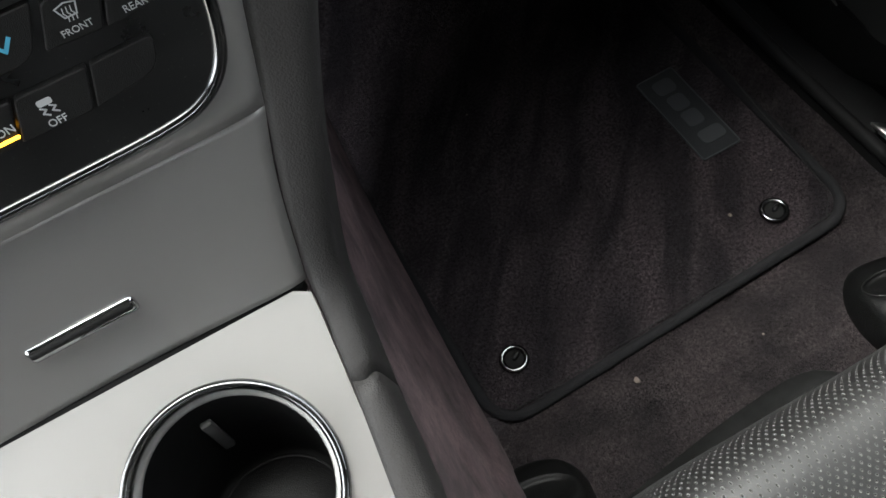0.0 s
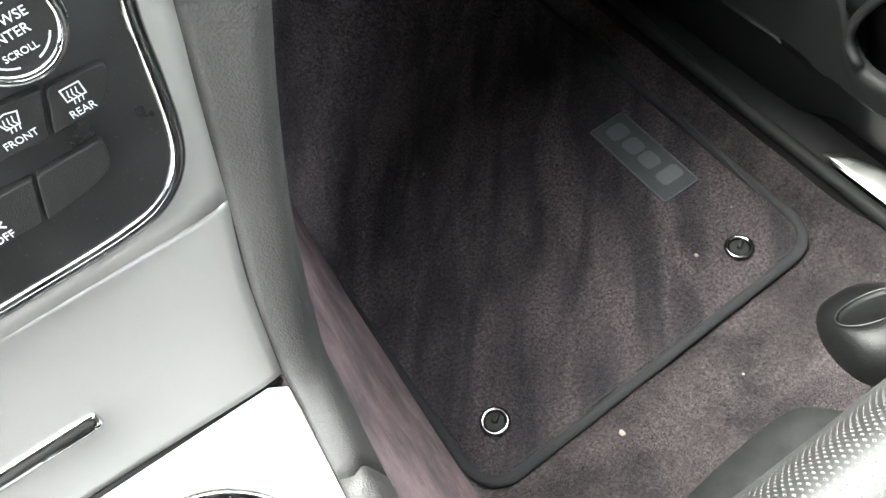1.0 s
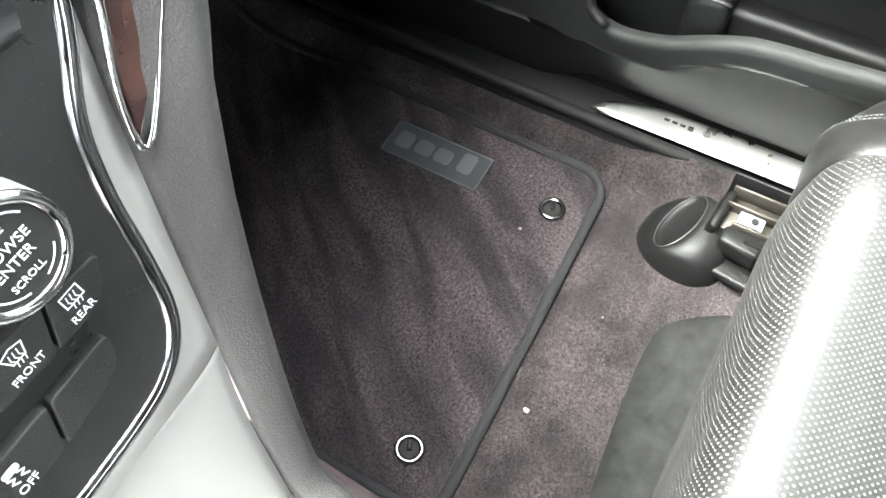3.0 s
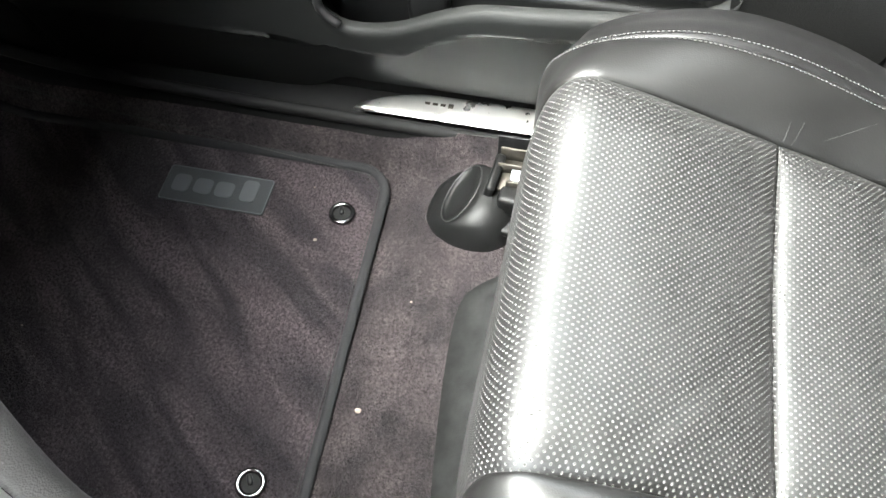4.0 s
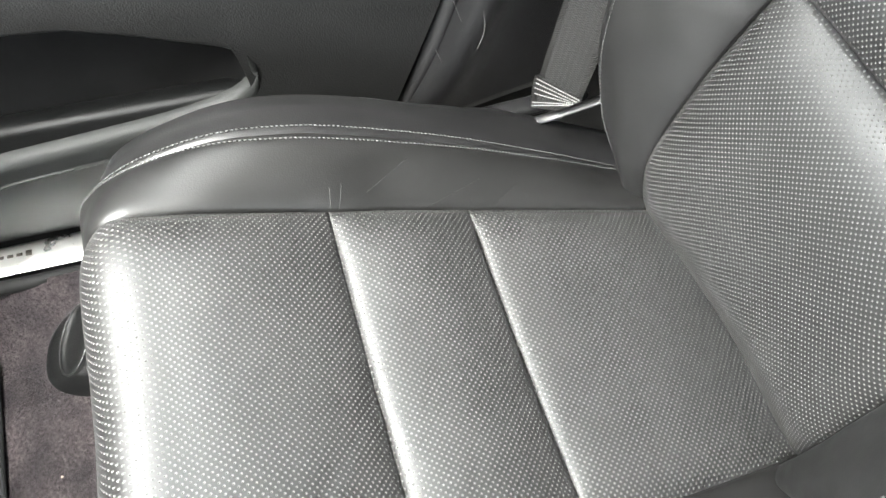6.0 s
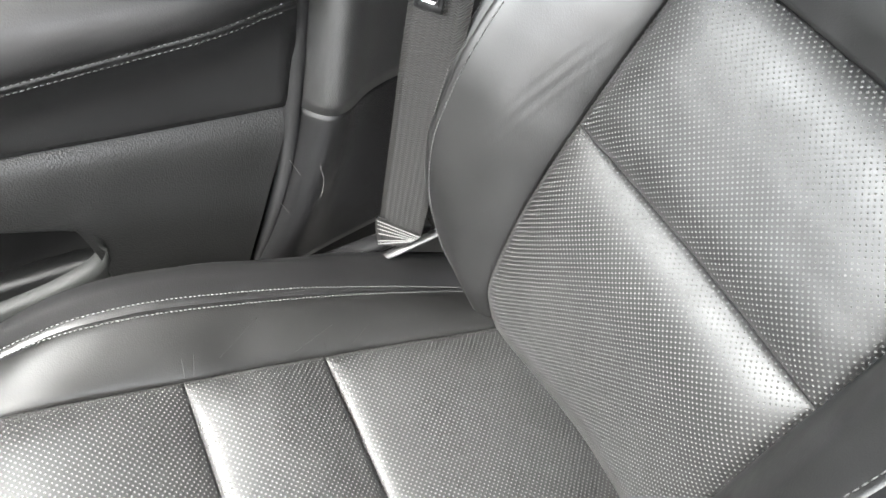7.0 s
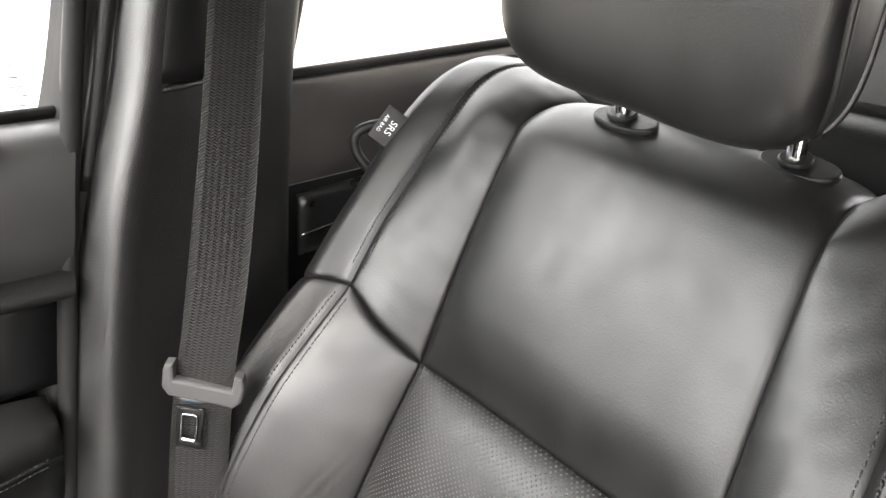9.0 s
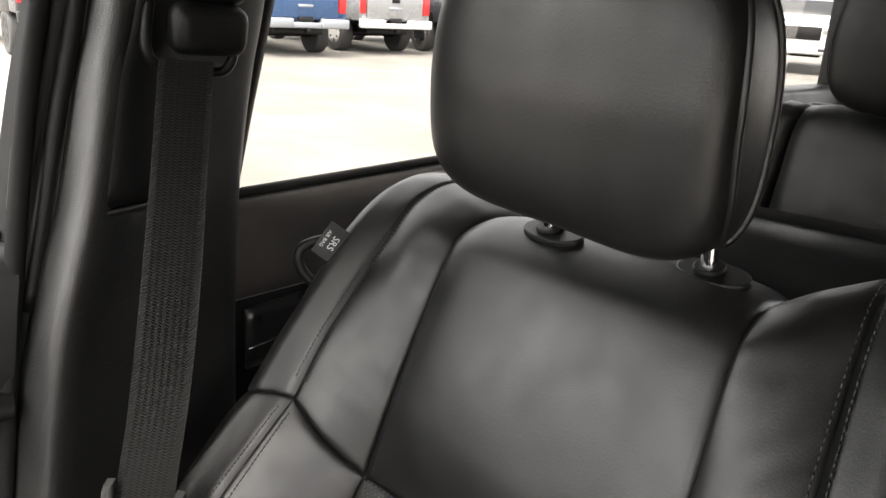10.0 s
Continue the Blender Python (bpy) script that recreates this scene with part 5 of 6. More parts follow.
part("grip_tab", rbox((0.008, 0.005, 0.040), 0.0015, 2, pose(CUPX - 0.003, CUPY + 0.0515, cup_z(CUPY) - 0.022, -4, 0, 0)), Mat("grey_grip", (0.045, 0.045, 0.045), 0.5).m, cup, "grey sprung grip tab")

# grained pad along the console's edge
PI_ = [(0.185, 0.2995, 0.80), (0.157, 0.277, 0.71), (0.146, 0.2685, 0.676), (0.129, 0.253, 0.614), (0.115, 0.2395, 0.560), (0.099, 0.2245, 0.50), (0.0885, 0.211, 0.445), (0.0865, 0.196, 0.4315), (0.0835, 0.17, 0.4215), (0.0815, 0.147, 0.412), (0.0725, 0.084, 0.386), (0.066, 0.03, 0.362), (0.062, -0.06, 0.335), (0.062, -0.3, 0.33)]
PM = [(0.245, 0.290, 0.77), (0.205, 0.272, 0.685), (0.183, 0.262, 0.652), (0.160, 0.250, 0.600), (0.139, 0.236, 0.542), (0.119, 0.219, 0.482), (0.108, 0.206, 0.438), (0.105, 0.193, 0.424), (0.1015, 0.17, 0.415), (0.098, 0.147, 0.4065), (0.0925, 0.084, 0.381), (0.088, 0.03, 0.358), (0.084, -0.06, 0.33), (0.084, -0.3, 0.325)]
PS = [(0.262, 0.36, 0.74), (0.222, 0.34, 0.655), (0.196, 0.325, 0.612), (0.172, 0.31, 0.555), (0.149, 0.29, 0.495), (0.128, 0.262, 0.432), (0.115, 0.235, 0.395), (0.112, 0.21, 0.385), (0.1085, 0.18, 0.378), (0.105, 0.147, 0.368), (0.099, 0.084, 0.343), (0.094, 0.03, 0.32), (0.09, -0.06, 0.295), (0.09, -0.3, 0.29)]


def pad_piece(nm, a, b):
    return panel(nm, [PI_[a:b], [((p[0] + q[0]) / 2, (p[1] + q[1]) / 2 - 0.004, (p[2] + q[2]) / 2 + 0.004) for p, q in zip(PI_[a:b], PM[a:b])], PM[a:b], PS[a:b]], PAD, console, (0.4, -1, 0.6), 0.0015, 18, 40, 10, 30, 0.01)


pad_piece("side_pad_upper", 0, 10)
pad_piece("side_pad_lower", 9, 14)
# carpeted flank under the pad, down to the floor
PF = [(0.30, 0.80, 0.74), (0.27, 0.80, 0.60), (0.25, 0.80, 0.50), (0.225, 0.80, 0.36), (0.205, 0.78, 0.22), (0.19, 0.72, 0.10), (0.18, 0.60, 0.02), (0.175, 0.48, 0.0), (0.172, 0.38, 0.0), (0.168, 0.27, 0.0), (0.165, 0.16, 0.01), (0.162, 0.06, 0.02), (0.158, -0.06, 0.02), (0.158, -0.3, 0.02)]
PSl = [(x - 0.002, y, z + 0.004) for x, y, z in PS]
panel("console_flank", [PSl, PF], CARPET_LIT, console, (1, -0.2, 0.1), 0.002, 24, 50, 6, 0, 0.0, 0.004, "charcoal carpet with its light painted in, paler and redder")
part("console_body", rbox((0.16, 0.5, 0.26), 0.02, 2, Matrix.Translation((CX, -0.26, 0.17))), PLASTIC, console)
part("armrest_lid", rbox((0.16, 0.32, 0.06), 0.02, 3, Matrix.Translation((CX, -0.42, 0.335))), LEATHER_SIDE, console)
# dark veneer wedge with a chrome edge beside the stack
wd = part("veneer_wedge", flat_shape([(inv @ sp(x, z)).xy[:] for x, z in ((0.1445, 0.662), (0.152, 0.684), (0.166, 0.712), (0.19, 0.77), (0.225, 0.76), (0.190, 0.706), (0.172, 0.684))], 0.004, on_stack(0, 0.6, 0.001), 0.001), WOOD, console, "dark glossy veneer insert")
rod("veneer_edge", curve([sp(x, z, 0.005) for x, z in ((0.227, 0.76), (0.192, 0.706), (0.173, 0.684), (0.158, 0.668), (0.1455, 0.658), (0.1435, 0.664), (0.150, 0.684), (0.165, 0.713), (0.188, 0.77))], 60), 0.0016, CHROME, wd, 8)

# ---- passenger door ----
door = thing("door_1", (0.75, -0.05, 0.2), "closed black passenger door with a map pocket and padded armrest", "car door", kind="structure")
DX = 0.72


def dl(pts):
    """A line on the door from (y, z) or (y, z, x)."""
    return [(p[2] if len(p) > 2 else DX, p[0], p[1]) for p in pts]


LIP = [(0.72, 0.30), (0.45, 0.30), (0.33, 0.282), (0.303, 0.25), (0.293, 0.226), (0.272, 0.208), (0.24, 0.206), (0.20, 0.216), (0.168, 0.232), (0.136, 0.246), (0.105, 0.255), (0.03, 0.262), (-0.072, 0.273), (-0.125, 0.287), (-0.149, 0.306), (-0.1575, 0.328), (-0.150, 0.345)]
FOOT = [(0.72, 0.02), (0.45, 0.02), (0.36, 0.03), (0.30, 0.06), (0.27, 0.06), (0.24, 0.06), (0.2, 0.06), (0.16, 0.06), (0.13, 0.06), (0.1, 0.06), (0.05, 0.06), (0.0, 0.06), (-0.07, 0.06), (-0.12, 0.06), (-0.15, 0.06), (-0.16, 0.06), (-0.165, 0.06)]
lipx = [(y, z, 0.712) for y, z in LIP]
crease = [(y, min(z - 0.038, 0.172) if y > 0.17 else z - 0.038, 0.7135) for y, z in LIP]
panel("lower_panel", [dl([(y, z + 0.012, 0.757) for y, z in FOOT]), dl([(y, z - 0.006, x + 0.003) for y, z, x in crease]), dl(crease), dl([(y, z - 0.02, 0.711) for y, z in LIP]), dl([(y, z - 0.006, 0.7095) for y, z in LIP]), dl(lipx), dl([(y, z + 0.002, 0.724) for y, z in LIP])], LOWER_TRIM, door, (-1, 0, 0), 0.0, 26, 70, 0, 0, 0.0)
# pocket floor and back
panel("map_pocket", [dl([(y, z - 0.001, 0.722) for y, z in LIP]), dl([(y, z - 0.03, 0.74) for y, z in LIP]), dl([(y, z - 0.05, 0.79) for y, z in LIP]), dl([(y, 0.48, 0.795) for y, z in LIP])], MATT, door, (-1, 0, 0.5), 0.0, 16, 50, 0, 0, 0.0)
bd = part("bottle_divider", rbox((0.055, 0.050, 0.085), 0.012, 3, pose(0.772, 0.176, 0.222, 0, 0, 4)), PLASTIC, door)
rod("divider_edge", curve([(0.748, 0.202, 0.262), (0.7445, 0.196, 0.2655), (0.7445, 0.16, 0.2655), (0.748, 0.151, 0.262)], 16), 0.0022, PILLAR, bd, 8)
# mid panel above the pocket, its lower edge forming the pocket's roof, the rear end running down to the sill
LOWER = 0.008
TOPP = [(0.2, 0.490), (0.1, 0.482), (0.0, 0.476), (-0.1, 0.463), (-0.18, 0.454), (-0.26, 0.445), (-0.33, 0.438), (-0.362, 0.435)]
TOPP = [(y, z - LOWER) for y, z in TOPP]
ROOF = [(0.2, 0.42), (0.1, 0.412), (0.0, 0.403), (-0.08, 0.376), (-0.136, 0.347), (-0.154, 0.318), (-0.145, 0.300), (-0.13, 0.2865)]
TOP_E = [(y, z) for y, z in TOPP] + [(-0.366, 0.4265)]
LOW_E = ROOF[:4] + [(-0.138, 0.350), (-0.153, 0.330), (-0.156, 0.308), (-0.150, 0.288), (-0.152, 0.20), (-0.156, 0.10), (-0.17, 0.06), (-0.20, 0.05), (-0.235, 0.05)]
topc = curve([(0.728, y, z) for y, z in TOP_E], 60)
lowc = curve([(0.717, y, z) for y, z in LOW_E], 60)


def across(k, x):
    return [(x, a[1] + (b[1] - a[1]) * k, a[2] + (b[2] - a[2]) * k) for a, b in zip(topc, lowc)]


panel("mid_panel", [topc, across(0.10, 0.717), across(0.5, 0.712), across(0.93, 0.712), lowc, [(0.748, p[1] - 0.004, p[2] + 0.004) for p in lowc]], DOORTRIM, door, (-1, 0, 0.1), 0.0, 30, 80, 0, 0, 0.0)
panel("front_panel", [dl([(0.195, 0.49, 0.728), (0.45, 0.51, 0.728), (0.72, 0.52, 0.735)]), dl([(0.222, 0.41, 0.715), (0.45, 0.43, 0.720), (0.72, 0.44, 0.735)]), dl([(0.258, 0.335, 0.713), (0.45, 0.36, 0.720), (0.72, 0.37, 0.735)]), dl([(0.294, 0.255, 0.712), (0.42, 0.292, 0.722), (0.72, 0.30, 0.735)])], PILLAR, door, (-1, 0, 0), 0.0, 12, 14, 0, 0, 0.006)
rod("pocket_rim", curve([(0.716, 0.195, 0.47), (0.713, 0.222, 0.405), (0.711, 0.244, 0.36), (0.711, 0.266, 0.32), (0.711, 0.290, 0.268), (0.711, 0.293, 0.232), (0.711, 0.272, 0.212)], 30), 0.0055, PILLAR, door, 10)
sg = part("speaker_grille", flat_shape(rounded(0.176, 0.176, 0.087, 10), 0.006, Matrix(((0, 0, -1, 0.720), (1, 0, 0, 0.337), (0, 1, 0, 0.395), (0, 0, 0, 1))), 0.002), PLASTIC_SMOOTH, door)
for q in range(24):
    e = (q - 11.5) * 0.007
    h = 2 * math.sqrt(max(0.0, 0.084 ** 2 - e ** 2))
    part("grille_slat", rbox((0.003, 0.0032, max(h, 0.01)), 0.001, 1, pose(0.7135, 0.337, 0.395, 52, 0, 0) @ Matrix.Translation((0, e, 0))), PLASTIC, sg)
# armrest: concave leather below, stitched roll above
AY = [0.45, 0.3, 0.15, 0.0, -0.1, -0.2, -0.3, -0.36, -0.378]
def aline(z0, x, slope=0.02, dy=0.0, tail=0.0):
    return [(x + (tail if y < -0.35 else 0), y + dy, z0 + slope * (y + 0.2)) for y in AY]
ARM0 = [(0.722, y, z + 0.002 - LOWER) for y, z in ((0.45, 0.508), (0.3, 0.5), (0.15, 0.487), (0.0, 0.477), (-0.1, 0.464), (-0.2, 0.452), (-0.3, 0.442), (-0.355, 0.437), (-0.367, 0.436))]
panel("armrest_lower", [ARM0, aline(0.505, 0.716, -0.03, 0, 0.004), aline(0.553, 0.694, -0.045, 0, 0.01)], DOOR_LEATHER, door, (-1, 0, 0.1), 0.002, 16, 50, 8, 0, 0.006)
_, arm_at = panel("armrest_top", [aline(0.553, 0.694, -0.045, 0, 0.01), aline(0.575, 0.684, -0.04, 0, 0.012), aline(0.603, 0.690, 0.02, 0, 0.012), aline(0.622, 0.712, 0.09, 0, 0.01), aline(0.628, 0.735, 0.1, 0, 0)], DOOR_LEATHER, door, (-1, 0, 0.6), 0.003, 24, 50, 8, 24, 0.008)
stitches("seam_thread", arm_at, 0.055, 0.02, 0.985, THREAD, door, 0.0052, 0.0036, 0.0008)
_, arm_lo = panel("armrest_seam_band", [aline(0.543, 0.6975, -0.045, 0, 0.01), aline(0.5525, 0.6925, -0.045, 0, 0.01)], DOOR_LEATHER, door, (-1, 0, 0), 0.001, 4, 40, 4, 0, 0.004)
stitches("seam_thread", arm_lo, 0.3, 0.02, 0.985, THREAD, door, 0.0052, 0.0036, 0.0008)
# recess above the armrest, ledge, upper panel and window roll
UY = [0.6, 0.3, 0.1, 0.0, -0.1, -0.2, -0.3, -0.38, -0.4]
def uline(z, x, rake=0.0, s=0.0):
    return [(x, y - (rake if y < -0.35 else 0), z + s * (y + 0.3)) for y in UY]
panel("recess_panel", [uline(0.615, 0.738), uline(0.66, 0.733), uline(0.708, 0.733, 0.008)], PLASTIC_SMOOTH, door, (-1, 0, 0), 0.0, 8, 20, 0, 0, 0.004)
panel("door_ledge", [uline(0.708, 0.733, 0.008), uline(0.712, 0.716, 0.01), uline(0.722, 0.714, 0.012), uline(0.733, 0.722, 0.014), uline(0.735, 0.735, 0.014)], PLASTIC, door, (-1, 0, 0), 0.0, 16, 20, 0, 0, 0.0)
panel("upper_panel", [uline(0.734, 0.728, 0.014), uline(0.76, 0.722, 0.018), uline(0.81, 0.721, 0.024), uline(0.842, 0.728, 0.03), uline(0.857, 0.745, 0.03), uline(0.858, 0.775, 0.03)], VINYL, door, (-1, 0, 0.5), 0.0, 26, 20, 0, 0, 0.0)
part("door_shell", rbox((0.04, 1.2, 0.42), 0.004, 1, Matrix.Translation((0.795, 0.2, 0.61))), PLASTIC_SMOOTH, door)
part("door_rear_edge", rbox((0.05, 0.01, 0.44), 0.002, 1, pose(0.765, -0.392, 0.63, -4, 0, 0)), SEAL, door)
# chrome inner handle in its cup
hnd = part("inner_handle", flat_shape([(0.0, -0.010), (-0.05, -0.012), (-0.075, -0.006), (-0.085, 0.001), (-0.06, 0.008), (0.0, 0.013), (0.04, 0.012), (0.04, -0.009)], 0.008, Matrix(((0, 0, -1, 0.7215), (1, 0, 0, -0.24), (0, 1, 0, 0.745), (0, 0, 0, 1))), 0.002), PLASTIC_SMOOTH, door)
rod("handle_trim", curve([(0.712, -0.18, 0.7600), (0.712, -0.25, 0.7590), (0.712, -0.29, 0.7540), (0.712, -0.312, 0.7470), (0.712, -0.326, 0.7415), (0.712, -0.312, 0.7395), (0.712, -0.30, 0.7385)], 40), 0.0012, DIMMED_CHROME, hnd, 8, label="chrome handle trim")
kb = part("lock_knob", cylinder(0.0055, 0.026, 20, 0.0015, Matrix.Translation((0.736, -0.357, 0.862))), CHROME, door)
part("knob_collar", cylinder(0.017, 0.008, 28, 0.002, pose(0.736, -0.357, 0.8495, 0, -32, 0)), PLASTIC, kb)
rod("window_strip", [(0.772, 0.7, 0.862), (0.772, -0.455, 0.862)], 0.006, RUBBER, door, 8)
rod("door_seal", curve([(0.722, -0.25, 0.13), (0.722, -0.292, 0.19), (0.722, -0.326, 0.262), (0.722, -0.352, 0.34), (0.724, -0.372, 0.44), (0.728, -0.39, 0.56), (0.732, -0.408, 0.70), (0.736, -0.430, 0.85), (0.75, -0.455, 0.98), (0.755, -0.48, 1.1), (0.75, -0.51, 1.32)], 60), 0.009, SEAL, door, 10)
rod("window_frame", curve([(0.765, -0.447, 0.85), (0.768, -0.467, 0.96), (0.766, -0.495, 1.07), (0.755, -0.535, 1.32)], 30), 0.0175, PLASTIC_SMOOTH, door, 12)
rod("frame_strip", curve([(0.740, -0.437, 0.80), (0.744, -0.459, 0.884), (0.745, -0.479, 0.976), (0.748, -0.502, 1.067), (0.75, -0.55, 1.32)], 30), 0.0085, PLASTIC, door, 10)
win = part("window_1", mesh("window_1", [(0.776, 0.6, 0.86), (0.776, -0.45, 0.86), (0.765, -0.52, 1.33), (0.765, 0.1, 1.33), (0.776, 0.5, 1.1)], [(0, 1, 2, 3, 4)], False), GLASS)
win.visible_shadow = False
tagged(win, "clear front door window with small printed notices", "window", kind="structure")
for k2, (yy, zz, ww) in enumerate(((-0.40, 0.905, 0.05), (-0.403, 0.895, 0.03), (-0.405, 0.887, 0.04), (-0.40, 0.879, 0.052), (-0.41, 0.871, 0.02), (-0.395, 0.871, 0.016))):
    part("window_notice", rbox((0.0008, ww * 0.8, 0.002), 0.0003, 1, Matrix.Translation((0.772, yy + 0.01, zz))), Mat("notice_print", (0.55, 0.56, 0.57), 0.8).m, win)

# ---- door pillar behind the front door ----
pillar = thing("pillar_b", (0.73, -0.48, 0.2), "black grained door pillar trim with scuff marks", "car pillar", kind="structure")
PZ = [0.20, 0.27, 0.35, 0.425, 0.52, 0.66, 0.78, 0.89, 1.0, 1.08, 1.33]


def pz(ys, x):
    xs = x if isinstance(x, (list, tuple)) else [x] * len(PZ)
    return [(a, y, z) for a, y, z in zip(xs, ys, PZ)]


PFR = pz([-0.275, -0.318, -0.35, -0.372, -0.388, -0.410, -0.432, -0.466, -0.492, -0.513, -0.56], [0.735, 0.733, 0.73, 0.73, 0.732, 0.734, 0.736, 0.74, 0.744, 0.748, 0.752])
PRG = pz([-0.32, -0.352, -0.382, -0.404, -0.416, -0.431, -0.452, -0.486, -0.512, -0.532, -0.575], [0.705, 0.700, 0.698, 0.697, 0.700, 0.703, 0.706, 0.712, 0.72, 0.726, 0.735])
PMD = pz([-0.42, -0.43, -0.45, -0.475, -0.49, -0.505, -0.52, -0.545, -0.565, -0.58, -0.61], [0.720, 0.722, 0.725, 0.728, 0.732, 0.736, 0.739, 0.744, 0.748, 0.752, 0.758])
PBK = pz([-0.62, -0.625, -0.63, -0.634, -0.635, -0.637, -0.640, -0.648, -0.664, -0.680, -0.72], 0.757)
PBB = pz([-0.64, -0.645, -0.65, -0.652, -0.655, -0.657, -0.660, -0.668, -0.684, -0.700, -0.74], 0.785)


def bend(a, b, k, dx):
    return [((p[0] * (1 - k) + q[0] * k) + dx, p[1] * (1 - k) + q[1] * k, p[2]) for p, q in zip(a, b)]


PR1 = bend(PFR, PRG, 0.55, -0.006)
PR2 = bend(PRG, PMD, 0.25, -0.004)
panel("lower_trim", [r[:4] for r in (PFR, PR1, PRG, PR2, PMD, PBK, PBB)], PLASTIC_SMOOTH, pillar, (-1, 0, 0), 0.0, 44, 24, 0, 0, 0.004)
up = [r[3:] for r in (PFR, PR1, PRG, PR2, PMD, PBK, PBB)]
up = [[(p[0] - 0.003, p[1], p[2] + (0.001 if i == 0 else 0)) for i, p in enumerate(r)] for r in up]
panel("upper_trim", up, PILLAR, pillar, (-1, 0, 0), 0.0, 44, 60, 0, 0, 0.004)
panel("door_jamb", [[(x + 0.055, y + 0.035, z) for x, y, z in PFR], [(x + 0.012, y + 0.022, z) for x, y, z in PFR], [(x + 0.001, y - 0.004, z) for x, y, z in PFR]], SEAL, pillar, (-0.3, 1, 0), 0.0, 8, 40, 0, 0, 0.0)
# raised cover of the belt height adjuster
COV = [(0.714, -0.499, 0.893), (0.7205, -0.519, 1.0), (0.727, -0.545, 1.08), (0.737, -0.59, 1.33)]
panel("adjuster_cover", [COV, [(x + 0.004, y - 0.03, z - 0.002) for x, y, z in COV], [(x + 0.016, y - 0.062, z - 0.004) for x, y, z in COV]], PLASTIC_SMOOTH, pillar, (-1, 0, 0), 0.004, 14, 30, 6, 30, 0.02)
rod("recess_lip", curve([(0.716, -0.497, 0.890), (0.718, -0.502, 0.886), (0.728, -0.53, 0.885), (0.74, -0.565, 0.884)], 24), 0.0035, PILLAR, pillar, 8)
SCUFF = Mat("pale_scuff", (0.05, 0.05, 0.049), 0.7).m
for a, b, c in (((0.7075, -0.356, 0.37), (0.7065, -0.365, 0.345), (0.705, -0.372, 0.33)), ((0.698, -0.385, 0.36), (0.697, -0.388, 0.335), (0.6975, -0.383, 0.31)), ((0.706, -0.34, 0.31), (0.706, -0.348, 0.29), (0.707, -0.352, 0.28))):
    rod("scuff_mark", curve([a, b, c], 12), 0.0004, SCUFF, pillar, 5)

# ---- seat belt ----
belt = thing("seat_belt", (0.65, -0.46, 0.3), "grey woven seat belt hanging from its pillar guide", "seat belt")
BL = [(0.702, -0.551, 1.022), (0.688, -0.533, 0.93), (0.671, -0.512, 0.835), (0.655, -0.490, 0.735), (0.640, -0.464, 0.645), (0.6395, -0.452, 0.56), (0.638, -0.440, 0.44), (0.638, -0.431, 0.345), (0.638, -0.428, 0.305)]
BR = [(0.694, -0.598, 1.018), (0.676, -0.580, 0.927), (0.655, -0.560, 0.83), (0.632, -0.535, 0.735), (0.605, -0.503, 0.645), (0.604, -0.493, 0.56), (0.602, -0.477, 0.44), (0.601, -0.465, 0.345), (0.600, -0.460, 0.312)]


def ribbon(name, A, B, t, material, parent, n=60, w=6, twist=0.0):
    a, b = curve(A, n), curve(B, n)
    verts, uvs, faces = [], [], []
    d = 0.0
    for j in range(n + 1):
        if j:
            d += (a[j] - a[j - 1]).length
        tang = (a[min(j + 1, n)] - a[max(j - 1, 0)]).normalized()
        nrm = (b[j] - a[j]).cross(tang).normalized()
        if nrm.x > 0:
            nrm = -nrm
        for side in (0, 1):
            for i in range(w + 1):
                u = i / w
                p = a[j].lerp(b[j], u) + nrm * ((t / 2 if side == 0 else -t / 2) + twist * math.sin(math.pi * u))
                verts.append(p)
                uvs.append((u * (b[j] - a[j]).length, d))
    S = 2 * (w + 1)
    for j in range(n):
        for i in range(w):
            q = (j * S + i, j * S + i + 1, (j + 1) * S + i + 1, (j + 1) * S + i)
            faces.append(q)
            q = tuple(k + w + 1 for k in q)
            faces.append(q[::-1])
        for i in (0, w):
            faces.append((j * S + i, (j + 1) * S + i, (j + 1) * S + i + w + 1, j * S + i + w + 1))
    me = mesh(name, verts, faces, True, uvs)
    return part(name, me, material, parent)


ribbon("webbing", BL, BR, 0.0016, WEBBING, belt, 90, 8)
# second layer running behind, from the tongue to the pillar
ribbon("webbing_rear", [(0.706, -0.556, 1.02), (0.70, -0.53, 0.86), (0.690, -0.50, 0.70), (0.655, -0.466, 0.60), (0.645, -0.452, 0.50)], [(0.702, -0.60, 1.018), (0.692, -0.575, 0.86), (0.675, -0.545, 0.70), (0.622, -0.503, 0.60), (0.611, -0.49, 0.50)], 0.0012, WEBBING, belt, 40, 4)
ribbon("folded_end", [(0.6375, -0.424, 0.322), (0.638, -0.424, 0.302), (0.64, -0.428, 0.272)], [(0.598, -0.459, 0.318), (0.603, -0.455, 0.308), (0.615, -0.446, 0.288)], 0.004, WEBBING, belt, 10, 4)
for k2, (a, b) in enumerate((((0.636, -0.425, 0.319), (0.5985, -0.4575, 0.317)), ((0.636, -0.425, 0.313), (0.600, -0.4565, 0.313)), ((0.636, -0.425, 0.306), (0.603, -0.454, 0.310)), ((0.6355, -0.4255, 0.298), (0.606, -0.452, 0.307)), ((0.636, -0.426, 0.284), (0.603, -0.4545, 0.308)), ((0.636, -0.426, 0.279), (0.606, -0.452, 0.304)))):
    a, b = V(*a) + V(-0.003, 0.002, 0.002), V(*b) + V(-0.003, 0.002, 0.002)
    stitch_line("anchor_thread", [a, a.lerp(b, 0.5), b], THREAD_WHITE, belt, 0.0024, 0.0019, 0.0008)
